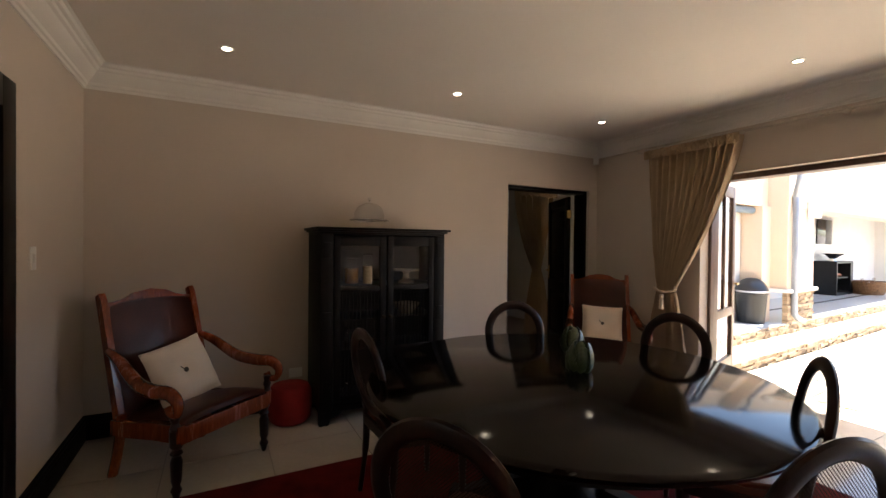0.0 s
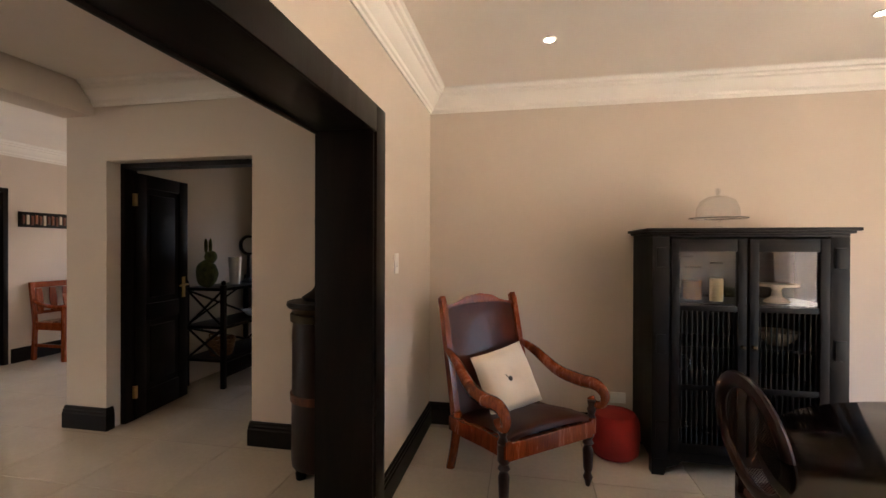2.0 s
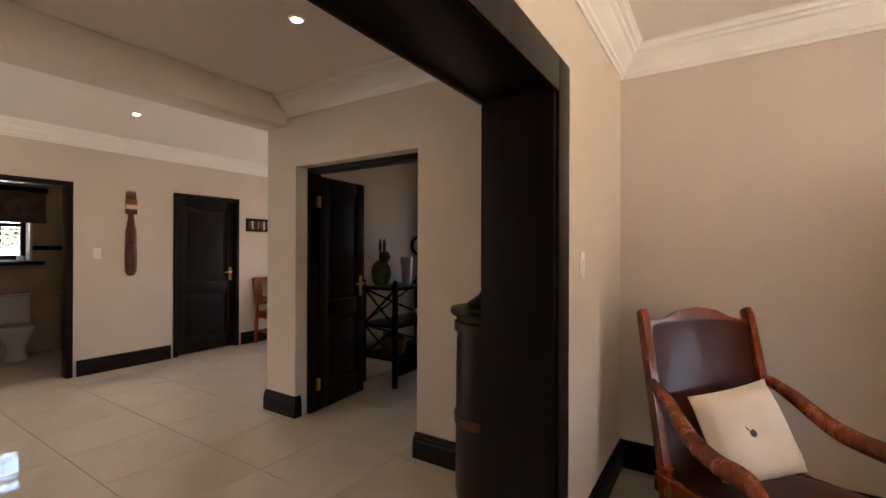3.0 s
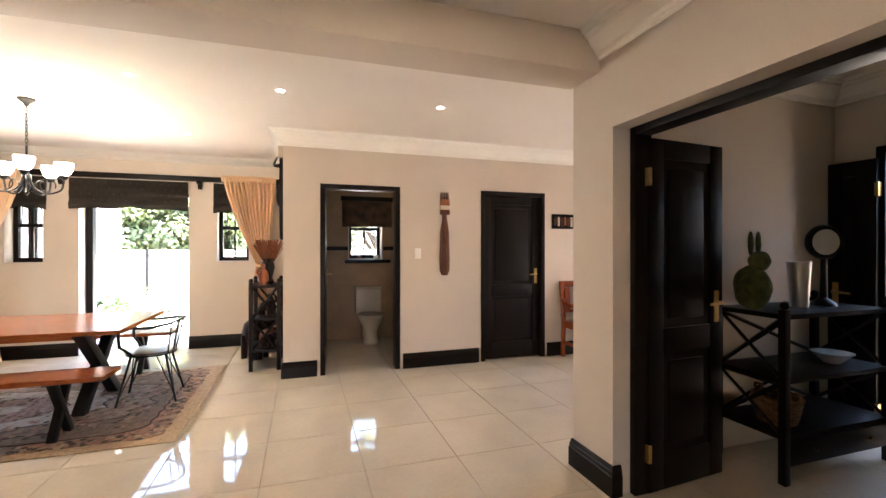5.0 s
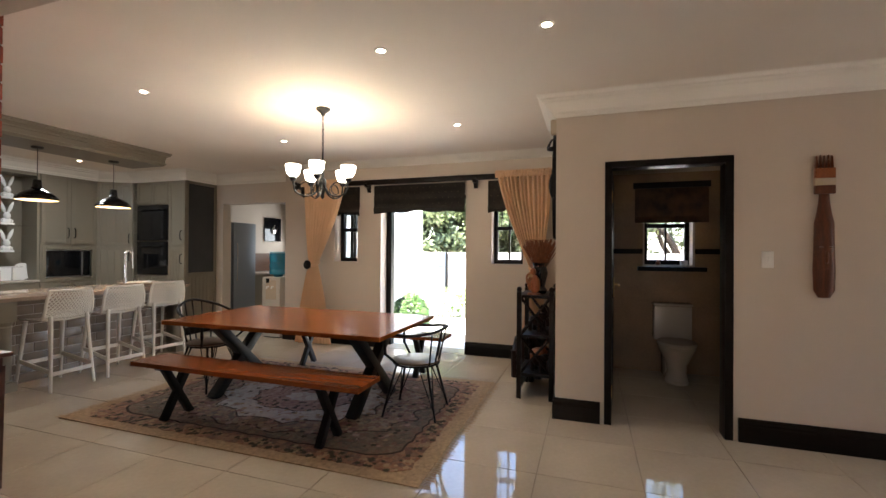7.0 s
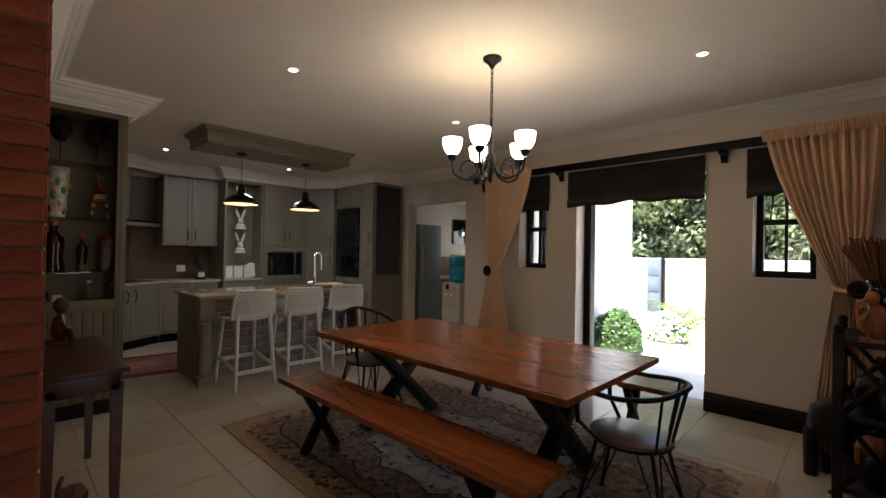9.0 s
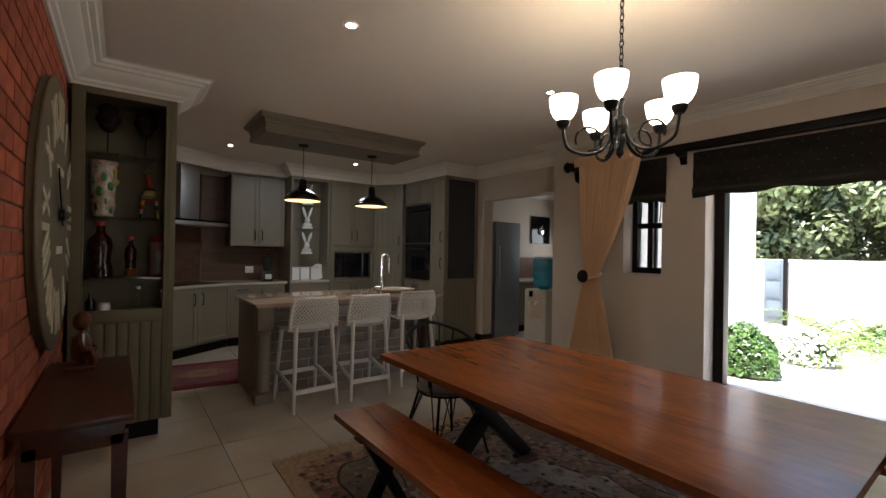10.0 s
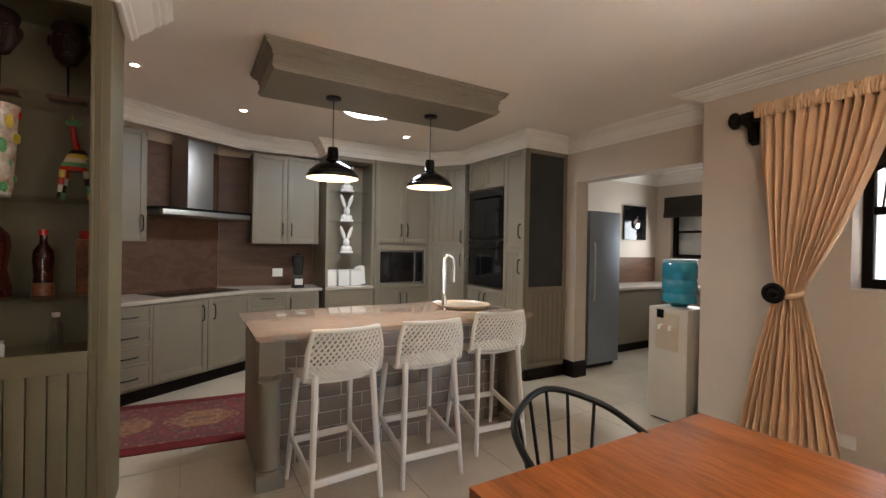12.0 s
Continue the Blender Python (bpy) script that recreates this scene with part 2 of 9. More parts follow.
def patterned(name, stops, scale, rough=0.9, kind="voronoi", bump=0.4):
    """A woven carpet: many small motifs in the given colours over a faded ground."""
    mat = bpy.data.materials.new(name)
    mat.use_nodes = True
    nt = mat.node_tree
    b = nt.nodes["Principled BSDF"]
    tc = nt.nodes.new("ShaderNodeTexCoord")
    ab = nt.nodes.new("ShaderNodeVectorMath")
    ab.operation = "ABSOLUTE"
    nt.links.new(tc.outputs["Object"], ab.inputs[0])
    wob = nt.nodes.new("ShaderNodeTexNoise")
    wob.inputs["Scale"].default_value, wob.inputs["Detail"].default_value = scale * 0.35, 4
    nt.links.new(ab.outputs[0], wob.inputs["Vector"])
    vo = nt.nodes.new("ShaderNodeTexVoronoi")
    vo.inputs["Scale"].default_value = scale
    nt.links.new(ab.outputs[0], vo.inputs["Vector"])
    sep = nt.nodes.new("ShaderNodeSeparateColor")
    nt.links.new(vo.outputs["Color"], sep.inputs[0])
    mx = nt.nodes.new("ShaderNodeMath")
    mx.operation, mx.inputs[1].default_value = "MULTIPLY_ADD", 0.55
    nt.links.new(sep.outputs[0], mx.inputs[0])
    hf = nt.nodes.new("ShaderNodeMath")
    hf.operation, hf.inputs[1].default_value = "MULTIPLY", 0.5
    nt.links.new(wob.outputs[0], hf.inputs[0])
    nt.links.new(hf.outputs[0], mx.inputs[2])
    col = ramp(nt, mx.outputs[0], stops)
    nt.links.new(col, b.inputs["Base Color"])
    b.inputs["Roughness"].default_value = rough
    b.inputs["Sheen Weight"].default_value = 0.2
    fine = nt.nodes.new("ShaderNodeTexNoise")
    fine.inputs["Scale"].default_value = 400
    nt.links.new(tc.outputs["Object"], fine.inputs["Vector"])
    bp = nt.nodes.new("ShaderNodeBump")
    bp.inputs["Strength"].default_value, bp.inputs["Distance"].default_value = bump, 0.004
    nt.links.new(fine.outputs[0], bp.inputs["Height"])
    nt.links.new(bp.outputs[0], b.inputs["Normal"])
    return mat


PAINT = material("beige wall paint", (0.58, 0.49, 0.405), 0.75, vary=0.04, scale=1.3, grain=220, bump=0.05)
CEIL = material("off-white ceiling paint", (0.80, 0.73, 0.655), 0.85, vary=0.03, scale=1.0, grain=260, bump=0.03)
CORNICE = material("white plaster cornice", (0.80, 0.76, 0.70), 0.7, vary=0.03, scale=2.0, grain=200, bump=0.03)
TILE = material("cream porcelain floor tile", (0.55, 0.475, 0.38), 0.045, vary=0.05, scale=2.5, grain=35, bump=0.0, random_tint=0.03, rough_vary=0.02, spec=0.65)
GROUT = material("beige floor grout", (0.36, 0.31, 0.26), 0.9, vary=0.15, scale=8, grain=150)
DARKWOOD = wood("espresso stained timber", (0.009, 0.0045, 0.003), (0.003, 0.0017, 0.0013), 0.38, "z", 1.5, spec=0.16)
DARKWOOD_Y = wood("espresso stained timber lengthways", (0.009, 0.0045, 0.003), (0.003, 0.0017, 0.0013), 0.34, "y", 1.5, spec=0.16)
BLACKWOOD = wood("black carved cabinet timber", (0.007, 0.004, 0.003), (0.0022, 0.0016, 0.0014), 0.42, "z", 2, spec=0.16)
REDWOOD = wood("polished red-brown mahogany", (0.30, 0.062, 0.016), (0.07, 0.012, 0.004), 0.22, "z", 1.6, coat=0.25, spec=0.4)
MAHOG = wood("dark mahogany chair frame", (0.028, 0.008, 0.005), (0.008, 0.003, 0.0022), 0.3, "z", 1.6, coat=0.05, spec=0.28)
TABLETOP = wood("honey-red plank tabletop", (0.43, 0.13, 0.030), (0.14, 0.036, 0.010), 0.2, "y", 1.0, coat=0.1, tint=0.14, bands=3.2)
BENCHTOP = wood("red-brown plank bench top", (0.33, 0.085, 0.020), (0.10, 0.024, 0.008), 0.2, "y", 1.6, coat=0.1, tint=0.12, bands=4)
ROUNDTOP = wood("near-black polished table top", (0.008, 0.004, 0.003), (0.004, 0.0025, 0.002), 0.085, "x", 1.0, coat=0.0, spec=0.16, spread=0.25, relief=0.02)
LEATHER = material("worn dark brown leather", (0.105, 0.022, 0.010), 0.3, vary=0.22, scale=5, grain=140, bump=0.1, coat=0.12, spec=0.4)
LINEN = material("cream linen", (0.74, 0.60, 0.45), 0.95, vary=0.06, scale=4, grain=300, bump=0.1, sheen=0.3)
CURTAIN = material("apricot curtain cloth", (0.76, 0.50, 0.30), 0.9, vary=0.06, scale=3, grain=350, bump=0.06, sheen=0.3)
CURTAIN2 = material("bronze curtain cloth", (0.42, 0.29, 0.165), 0.75, vary=0.1, scale=3, grain=350, bump=0.06, sheen=0.4)
BLACK = material("black iron", (0.012, 0.011, 0.011), 0.42, metal=0.6, vary=0.15, scale=10, grain=120)
BLACKPL = material("glossy black glass", (0.006, 0.006, 0.007), 0.08, vary=0.1, scale=4, grain=50, bump=0.0)
STEEL = material("brushed steel", (0.58, 0.58, 0.58), 0.38, metal=1.0, vary=0.04, scale=2, grain=160, stretch=(1, 1, 0.05), bump=0.02)
CHROME = material("chrome", (0.8, 0.8, 0.8), 0.08, metal=1.0, vary=0.02, bump=0)
BRASS = material("aged brass", (0.65, 0.42, 0.16), 0.3, metal=1.0, vary=0.1, scale=20)
OLIVE = material("sage-taupe cabinet paint", (0.215, 0.183, 0.136), 0.42, vary=0.05, scale=2, grain=90, bump=0.02)
BRICK = material("red clay brick", (0.36, 0.085, 0.042), 0.85, vary=0.22, scale=9, grain=90, bump=0.25, random_tint=0.22)
MORTAR = material("brick mortar", (0.26, 0.13, 0.09), 0.95, vary=0.2, scale=10, grain=150, bump=0.2)
WHITEPL = material("white moulded plastic", (0.74, 0.70, 0.64), 0.45, vary=0.03, scale=6, grain=120, bump=0.02)
WHITE = material("white glazed ceramic", (0.82, 0.80, 0.77), 0.12, vary=0.02, scale=4, bump=0.0)
GLASS = glass("clear glass")
DOMEGLASS = glass("thick blown glass", (0.96, 0.96, 0.96), 0.02, 0.95, 0.13)
DARKBRASS = material("tarnished dark brass", (0.06, 0.04, 0.02), 0.4, metal=0.9, vary=0.1, scale=20)

# ---- large structure ----
H = 2.65              # ceiling height


def wall(name, axis, face0, face1, lo, hi, openings=(), z0=0.0, z1=H, mat=None, label="warm beige painted plaster wall"):
    """A wall with thickness face0..face1 that runs along the other axis from lo to hi; openings are (lo, hi, sill, head)."""
    bm = bmesh.new()

    def put(a, b, za, zb):
        if b - a < 1e-4 or zb - za < 1e-4:
            return
        if axis == "x":
            box(bm, face0, face1, a, b, za, zb)
        else:
            box(bm, a, b, face0, face1, za, zb)
    at = lo
    for a, b, s, h in sorted(openings):
        put(at, a, z0, z1)
        put(a, b, z0, s)
        put(a, b, h, z1)
        at = b
    put(at, hi, z0, z1)
    return structure(name, bm, mat or PAINT, label, "wall")


# dining room with the round table
wall("wall_dining_west", "x", -0.45, -0.19, -1.6, 4.6, [(0.45, 3.33, 0, 2.08)])
wall("wall_dining_north", "y", 4.6, 4.84, -0.45, 5.05, [(3.46, 4.665, 0, 2.08)])
wall("wall_dining_east", "x", 4.8, 5.05, -1.6, 4.6, [(-1.4, 3.30, 0, 2.09)])
wall("wall_dining_south", "y", -1.85, -1.6, -0.45, 5.05)
# passage, study and corridor
wall("wall_passage_north", "y", 3.97, 4.19, -2.96, -0.45, [(-2.59, -1.35, 0, 2.07)])
wall("wall_passage_south", "y", -3.1, -2.9, -2.78, -0.45)
wall("wall_passage_east", "x", -0.45, -0.25, -3.1, -1.6)
wall("wall_study_west", "x", -2.96, -2.84, 4.19, 7.3)
wall("wall_study_east", "x", -0.45, -0.25, 4.84, 7.3)
wall("wall_study_north", "y", 6.25, 6.45, -2.84, -0.45, [(-2.56, -2.28, 0.0, 2.1)])
# unseen wall, added only to hold back daylight reaching the study
wall("wall_yard_north", "y", 10.6, 10.8, -2.96, 2.0, label="added unseen wall that limits light into the study")
# this opening is invented and out of view, to brighten the corridor
wall("wall_corridor_north", "y", 7.3, 7.5, -7.36, -2.96, [(-4.6, -3.75, 0.0, 2.1)])
# cloakroom block
wall("wall_cloakroom_east", "x", -5.61, -5.49, 2.12, 7.3, [(2.52, 3.37, 0, 2.08), (4.42, 5.27, 0, 2.08)])
wall("wall_cloakroom_south", "y", 2.12, 2.24, -7.36, -5.61)
wall("wall_cloakroom_north", "y", 4.05, 4.17, -7.36, -5.61)
# garden side
wall("wall_garden", "x", -7.66, -7.36, -2.08, 7.5,
     [(-1.20, -0.815, 1.20, 2.12), (-0.44, 0.82, 0, 2.16), (1.17, 1.58, 1.20, 2.12), (3.00, 3.50, 1.22, 2.12)])
wall("wall_kitchen_west", "x", -7.80, -7.62, -5.95, -2.08, [(-3.58, -2.08, 0, 2.16)])
wall("wall_kitchen_south", "y", -6.15, -5.95, -7.80, -4.20)
bm = bmesh.new()
prism(bm, [(-4.22, -5.95), (-2.78, -4.99), (-2.78, -5.25), (-4.22, -6.15)], 0, H)
structure("wall_hood", bm, PAINT, "painted wall behind the cooker hood", "wall")
wall("wall_scullery_south", "y", -4.85, -4.65, -10.7, -7.80)
# the floor-length opening is added, unseen, to bring daylight into the scullery
wall("wall_scullery_west", "x", -10.9, -10.7, -4.85, -1.2, [(-4.40, -3.2, 1.3, 2.1), (-2.6, -1.7, 0.0, 2.1)])
wall("wall_scullery_north", "y", -1.4, -1.2, -10.7, -7.66)
wall("wall_store_north", "y", -2.08, -1.4, -7.80, -7.66)
# ceilings: one slab over the house, with rooms beyond
structure("ceiling", boxes((-7.80, -2.84, -6.15, 7.5, H, H + 0.14), (-2.84, 2.0, -6.15, 6.45, H, H + 0.14), (2.0, 5.05, -6.15, 7.5, H, H + 0.14), (-10.9, -7.80, -4.85, -1.2, H, H + 0.14), (2.2, 6.4, 7.5, 8.2, H, H + 0.14)),
          CEIL, "off-white painted plasterboard ceiling", "ceiling")
structure("beam", boxes((-2.99, -2.70, -0.15, 3.97, 2.415, H - 0.002), bevel=0.006), PAINT, "beige plastered ceiling beam between passage and living room", "beam")
# room beyond the dining room
wall("wall_lounge_east", "x", 6.2, 6.4, 4.84, 8.2)
wall("wall_lounge_west", "x", 2.0, 2.2, 4.84, 8.2)
wall("wall_lounge_north", "y", 8.0, 8.2, 2.2, 6.2)
# grout bed under the tiles
floor = structure("floor", boxes((-7.66, 5.05, -6.15, 7.5, -0.12, -0.009), (-10.9, -7.66, -4.85, -1.2, -0.12, -0.009), (2.0, 6.4, 7.5, 8.2, -0.12, -0.009)), GROUT,
                  "cream polished porcelain tiles with beige joints", "floor")


CORN = [(0.0, H - 0.165), (0.012, H - 0.165), (0.018, H - 0.15), (0.03, H - 0.143), (0.034, H - 0.125), (0.05, H - 0.11), (0.075, H - 0.085),
        (0.088, H - 0.06), (0.105, H - 0.052), (0.11, H - 0.036), (0.128, H - 0.03), (0.135, H - 0.012), (0.15, H - 0.003), (0.0, H - 0.003)]


def cornice(name, path, closed=False, size=1.0, out=1.0):
    return structure(name, sweep(bmesh.new(), path, [(a * size * out, H - (H - z) * size) for a, z in CORN], closed), CORNICE, "white stepped plaster cornice below the ceiling", "cornice", 25)


cornice("cornice_dining", [(-0.19, 4.6), (-0.19, -1.6), (4.8, -1.6), (4.8, 4.6)], True)
cornice("cornice_living", [(-2.96, 3.97), (-2.96, 7.3), (-5.49, 7.3), (-5.49, 2.12), (-7.30, 2.12)])
cornice("cornice_garden", [(-7.36, 2.04), (-7.36, -2.08), (-7.58, -2.08)], False, 0.5, 2.6)
cornice("cornice_kitchen", [(-7.62, -2.14), (-7.62, -3.72), (-7.02, -3.72),
                           (-7.02, -4.89), (-6.72, -5.3), (-5.33, -5.3), (-5.33, -5.60), (-4.46, -5.60), (-2.99, -4.62)])
cornice("cornice_brick", [(-3.65, -3.05), (-3.65, -2.62), (-3.01, -2.62), (-3.01, -0.15)], False, 1.0, 1.35)
cornice("cornice_passage", [(-2.82, -0.15), (-2.82, -2.9), (-0.45, -2.9), (-0.45, 3.97), (-2.70, 3.97)])
cornice("cornice_study", [(-2.84, 4.19), (-0.45, 4.19), (-0.45, 6.25), (-2.84, 6.25)], True)
cornice("cornice_scullery", [(-7.80, -1.4), (-10.7, -1.4), (-10.7, -4.65), (-7.80, -4.65)], True)

BASE = [(0.0, 0.0), (0.022, 0.0), (0.022, 0.115), (0.017, 0.125), (0.019, 0.14), (0.012, 0.152), (0.013, 0.162), (0.006, 0.172), (0.0, 0.172)]


def baseboard(name, path):
    return structure(name, sweep(bmesh.new(), path, BASE), DARKWOOD_Y, "dark-stained moulded timber baseboard", "baseboard", 25)


baseboard("baseboard_dining", [(3.36, 4.6), (-0.19, 4.6), (-0.19, 3.37)])
baseboard("baseboard_dining_east", [(4.8, 3.34), (4.8, 4.6), (4.70, 4.6)])
baseboard("baseboard_pier", [(-1.35, 4.0), (-1.35, 3.97), (-0.45, 3.97)][::-1])
baseboard("baseboard_passage", [(-2.96, 7.3), (-2.96, 3.97), (-2.59, 3.97), (-2.59, 4.02)][::-1])
baseboard("baseboard_cloak_b", [(-5.49, 4.37), (-5.49, 3.42)])
baseboard("baseboard_cloak_c", [(-5.49, 7.3), (-5.49, 5.32)])
baseboard("baseboard_cloak_a", [(-5.49, 2.47), (-5.49, 2.12), (-7.36, 2.12), (-7.36, 0.82)])
baseboard("baseboard_garden_b", [(-7.36, -0.44), (-7.36, -2.08), (-7.64, -2.08)])
baseboard("baseboard_kitchen", [(-7.80, -3.58), (-7.62, -3.58), (-7.62, -3.72)])
baseboard("baseboard_scullery", [(-10.7, -1.4), (-10.7, -4.65), (-8.8, -4.65)])


def door_frame(name, axis, faces, lo, hi, head, width=0.055, depth=None, proud=0.012):
    """A dark timber lining with architraves round an opening in a wall."""
    ob = tagged(new(name), "dark-stained timber door frame", "door frame", "", "structure")
    f0, f1 = faces[0] - proud, faces[1] + proud

    def one(n, a, b, za, zb):
        bm = bmesh.new()
        box(bm, *((f0, f1, a, b) if axis == "x" else (a, b, f0, f1)), za, zb, 0.004)
        part(n, bm, DARKWOOD, ob)
    one("jamb", lo - 0.02, lo + width - 0.02, 0, head)
    one("jamb", hi - width + 0.02, hi + 0.02, 0, head)
    one("head", lo - 0.02, hi + 0.02, head - width + 0.02, head + 0.02)
    return ob


door_frame("door_frame_cloakroom", "x", (-5.61, -5.49), 2.52, 3.37, 2.08)
door_frame("door_frame_corridor", "x", (-5.61, -5.49), 4.42, 5.27, 2.08)
door_frame("door_frame_dining_north", "y", (4.65, 4.80), 3.46, 4.665, 2.08)
door_frame("door_frame_study", "y", (4.10, 4.19), -2.59, -1.35, 2.07, 0.06)
door_frame("door_frame_study_back", "y", (6.25, 6.45), -2.56, -2.28, 2.1)

# the wide timber-lined opening between dining room and passage
ob = tagged(new("archway"), "wide cased opening lined in near-black timber", "door frame", "", "structure")
part("jamb", boxes((-0.47, -0.17, 3.21, 3.33, 0, 2.0), bevel=0.005), DARKWOOD, ob)
part("jamb", boxes((-0.47, -0.17, 0.45, 0.57, 0, 2.0), bevel=0.005), DARKWOOD, ob)
part("head", boxes((-0.47, -0.17, 0.45, 3.33, 2.0, 2.08), bevel=0.005), DARKWOOD_Y, ob)
for x0, x1 in ((-0.17, -0.155), (-0.485, -0.47)):
    part("architrave", boxes((x0, x1, 3.225, 3.36, 0, 2.12), (x0, x1, 0.42, 0.555, 0, 2.12), (x0, x1, 0.555, 3.225, 1.985, 2.12), bevel=0.004), DARKWOOD, ob)


def panel_door(name, w, h, label, handle_side=1, mat=None):
    """A panelled leaf, hinged at its left edge, in the xz plane."""
    ob = tagged(new(name), label, "door", "", "structure")
    st, th = 0.11, 0.04
    bm = bmesh.new()
    for b in ((0, st, 0, th, 0, h), (w - st, w, 0, th, 0, h), (st, w - st, 0, th, h - st, h), (st, w - st, 0, th, 0, 0.2), (st, w - st, 0, th, 0.78, 0.92)):
        box(bm, *b, bevel=0.004)
    part("leaf", bm, mat or DARKWOOD, ob)
    for za, zb in ((0.2, 0.78), (0.92, h - st)):
        bm = bmesh.new()
        box(bm, st, w - st, 0.012, 0.028, za, zb)
        box(bm, st + 0.05, w - st - 0.05, 0.005, 0.035, za + 0.05, zb - 0.05, bevel=0.008)
        part("panel", bm, mat or DARKWOOD, ob)
    for y, s in ((th, 1), (0, -1)):
        hx = w - 0.06
        hd = part("handle", boxes((hx - 0.02, hx + 0.02, *sorted((y, y + 0.006 * s)), 0.93, 1.12), bevel=0.003), BRASS, ob, "brass lever handle on a backplate")
        bm = tube(bmesh.new(), [(hx, y, 1.05), (hx, y + 0.045 * s, 1.05), (hx - 0.015, y + 0.05 * s, 1.05), (hx - 0.11, y + 0.05 * s, 1.045)], 0.009)
        part("lever", bm, BRASS, hd)
    for z in (0.22, h - 0.22):
        part("hinge", boxes((-0.012, 0.012, -0.006, th + 0.004, z - 0.05, z + 0.05), bevel=0.002), BRASS, ob, "brass hinge")
    return ob


panel_door("door_study", 0.61, 2.0, "dark panelled timber door leaf standing open").matrix_basis = pose(-2.53, 4.17, 0.012, 0, 0, 95)
panel_door("door_corridor", 0.79, 2.04, "closed near-black panelled timber door").matrix_basis = pose(-5.53, 4.45, 0.012, 0, 0, 90)
panel_door("door_cloakroom", 0.79, 2.04, "dark panelled timber door opened into the cloakroom").matrix_basis = pose(-5.60, 2.56, 0.012, 0, 0, 176)
panel_door("door_dining", 0.84, 2.02, "near-black panelled timber door standing open").matrix_basis = pose(4.60, 4.84, 0.012, 0, 0, 65)
panel_door("door_study_back", 0.30, 2.02, "dark narrow timber door leaf folded back against the wall").matrix_basis = pose(-2.555, 6.235, 0.012, 0, 0, 184)

# small ground outside and the garden
structure("ground", boxes((-260, -7.66, -260, 260, -0.35, -0.16), (-7.66, 5.05, -260, -6.15, -0.35, -0.16), (-7.66, 5.05, 7.5, 260, -0.35, -0.16),
                          (5.05, 260, -260, 260, -0.35, -0.19)), GROUT, "pale ground", "ground")

# ---- lamps ----
AMBER = (1.0, 0.74, 0.48)
PASSAGE = (1.0, 0.58, 0.30)
BULB = glow("lit downlight", (1.0, 0.86, 0.66), 12.0)
RIM = material("satin nickel rim", (0.7, 0.68, 0.64), 0.3, metal=1.0, vary=0.05)


def downlight(x, y, watts=1.0):
    ob = thing("downlight", (x, y, H), 0, "small round recessed ceiling downlight, lit", "downlight", "ceiling downlights")
    part("rim", lathe(bmesh.new(), [(0.025, -0.001), (0.027, -0.006), (0.036, -0.007), (0.042, -0.003), (0.043, 0.0)], 20), RIM, ob)
    part("bulb", lathe(bmesh.new(), [(0.0, -0.003), (0.025, -0.003)], 20), BULB, ob)
    if watts:
        la = new("downlight_lamp", bpy.data.lights.new("downlight_lamp", "SPOT"))
        la.data.energy, la.data.color, la.data.spot_size, la.data.spot_blend, la.data.shadow_soft_size = LAMP_W * watts, (WARM if y < -2.5 else PASSAGE if -2.5 < x < -0.5 else AMBER), radians(125), 0.7, 0.04
        la.matrix_world = look((x, y, H - 0.012), (x, y, 0.0))
    return ob


# the last downlight, at x -9.2, is not a known fitting; it brightens the scullery
for x, y, w in ((0.70, 3.83, 0.15), (2.39, 3.84, 0.15), (4.05, 3.85, 0.12), (4.05, 2.2, 0.12), (0.70, 0.6, 0.12),
                (-1.61, 3.19, 0.6), (-4.27, 3.49, 0.8), (-4.26, 2.15, 0.7), (-4.26, 1.12, 0.22), (-4.32, -1.04, 0.06), (-5.97, -1.0, 0.2), (-5.95, 1.12, 0.4), (-4.27, 5.1, 0.8),
                (-4.36, -4.61, 0.13), (-6.04, -4.64, 0.13), (-3.6, -3.9, 0.05), (-9.2, -2.8, 0.7)):
    downlight(x, y, w)

# ---- dining room ----
RUG_RED = material("deep red wool rug", (0.12, 0.009, 0.007), 0.95, vary=0.3, scale=6, grain=300, bump=0.2, sheen=0.0, spec=0.1)
CANE = material("woven cane strands", (0.05, 0.026, 0.016), 0.7, vary=0.2, scale=20, grain=200, spec=0.12)
solo("dining_rug", boxes((-1.75, 1.75, -1.15, 1.15, 0.0, 0.012), bevel=0.004), RUG_RED, "deep red wool rug under the round table", "rug", (2.10, 2.33, 0.0))

tb = thing("round_dining_table", (2.24, 2.40, 0.012), 0, "large round near-black polished timber dining table", "dining table")
part("tabletop", lathe(bmesh.new(), [(0, 0.70), (0.93, 0.70), (0.975, 0.705), (0.995, 0.718), (1.0, 0.732), (0.994, 0.742), (0.98, 0.748), (0, 0.748)], 72), ROUNDTOP, tb)
part("apron", lathe(bmesh.new(), [(0.80, 0.61), (0.82, 0.61), (0.82, 0.70), (0.80, 0.70), (0.80, 0.61)], 48), DARKWOOD, tb)
part("pedestal", lathe(bmesh.new(), [(0, 0.07), (0.20, 0.07), (0.22, 0.12), (0.15, 0.2), (0.11, 0.32), (0.14, 0.45), (0.19, 0.55), (0.21, 0.62), (0.3, 0.66), (0.3, 0.70), (0, 0.70)], 28), DARKWOOD, tb)
for k in range(4):
    bm = prism(bmesh.new(), [(0.12, 0.08), (0.2, 0.2), (0.35, 0.15), (0.52, 0.06), (0.60, 0.055), (0.60, 0.0), (0.52, 0.0), (0.3, 0.05)], -0.045, 0.045, "y", pose(0, 0, 0, 0, 0, 45 + 90 * k))
    part("foot", bm, DARKWOOD, tb)


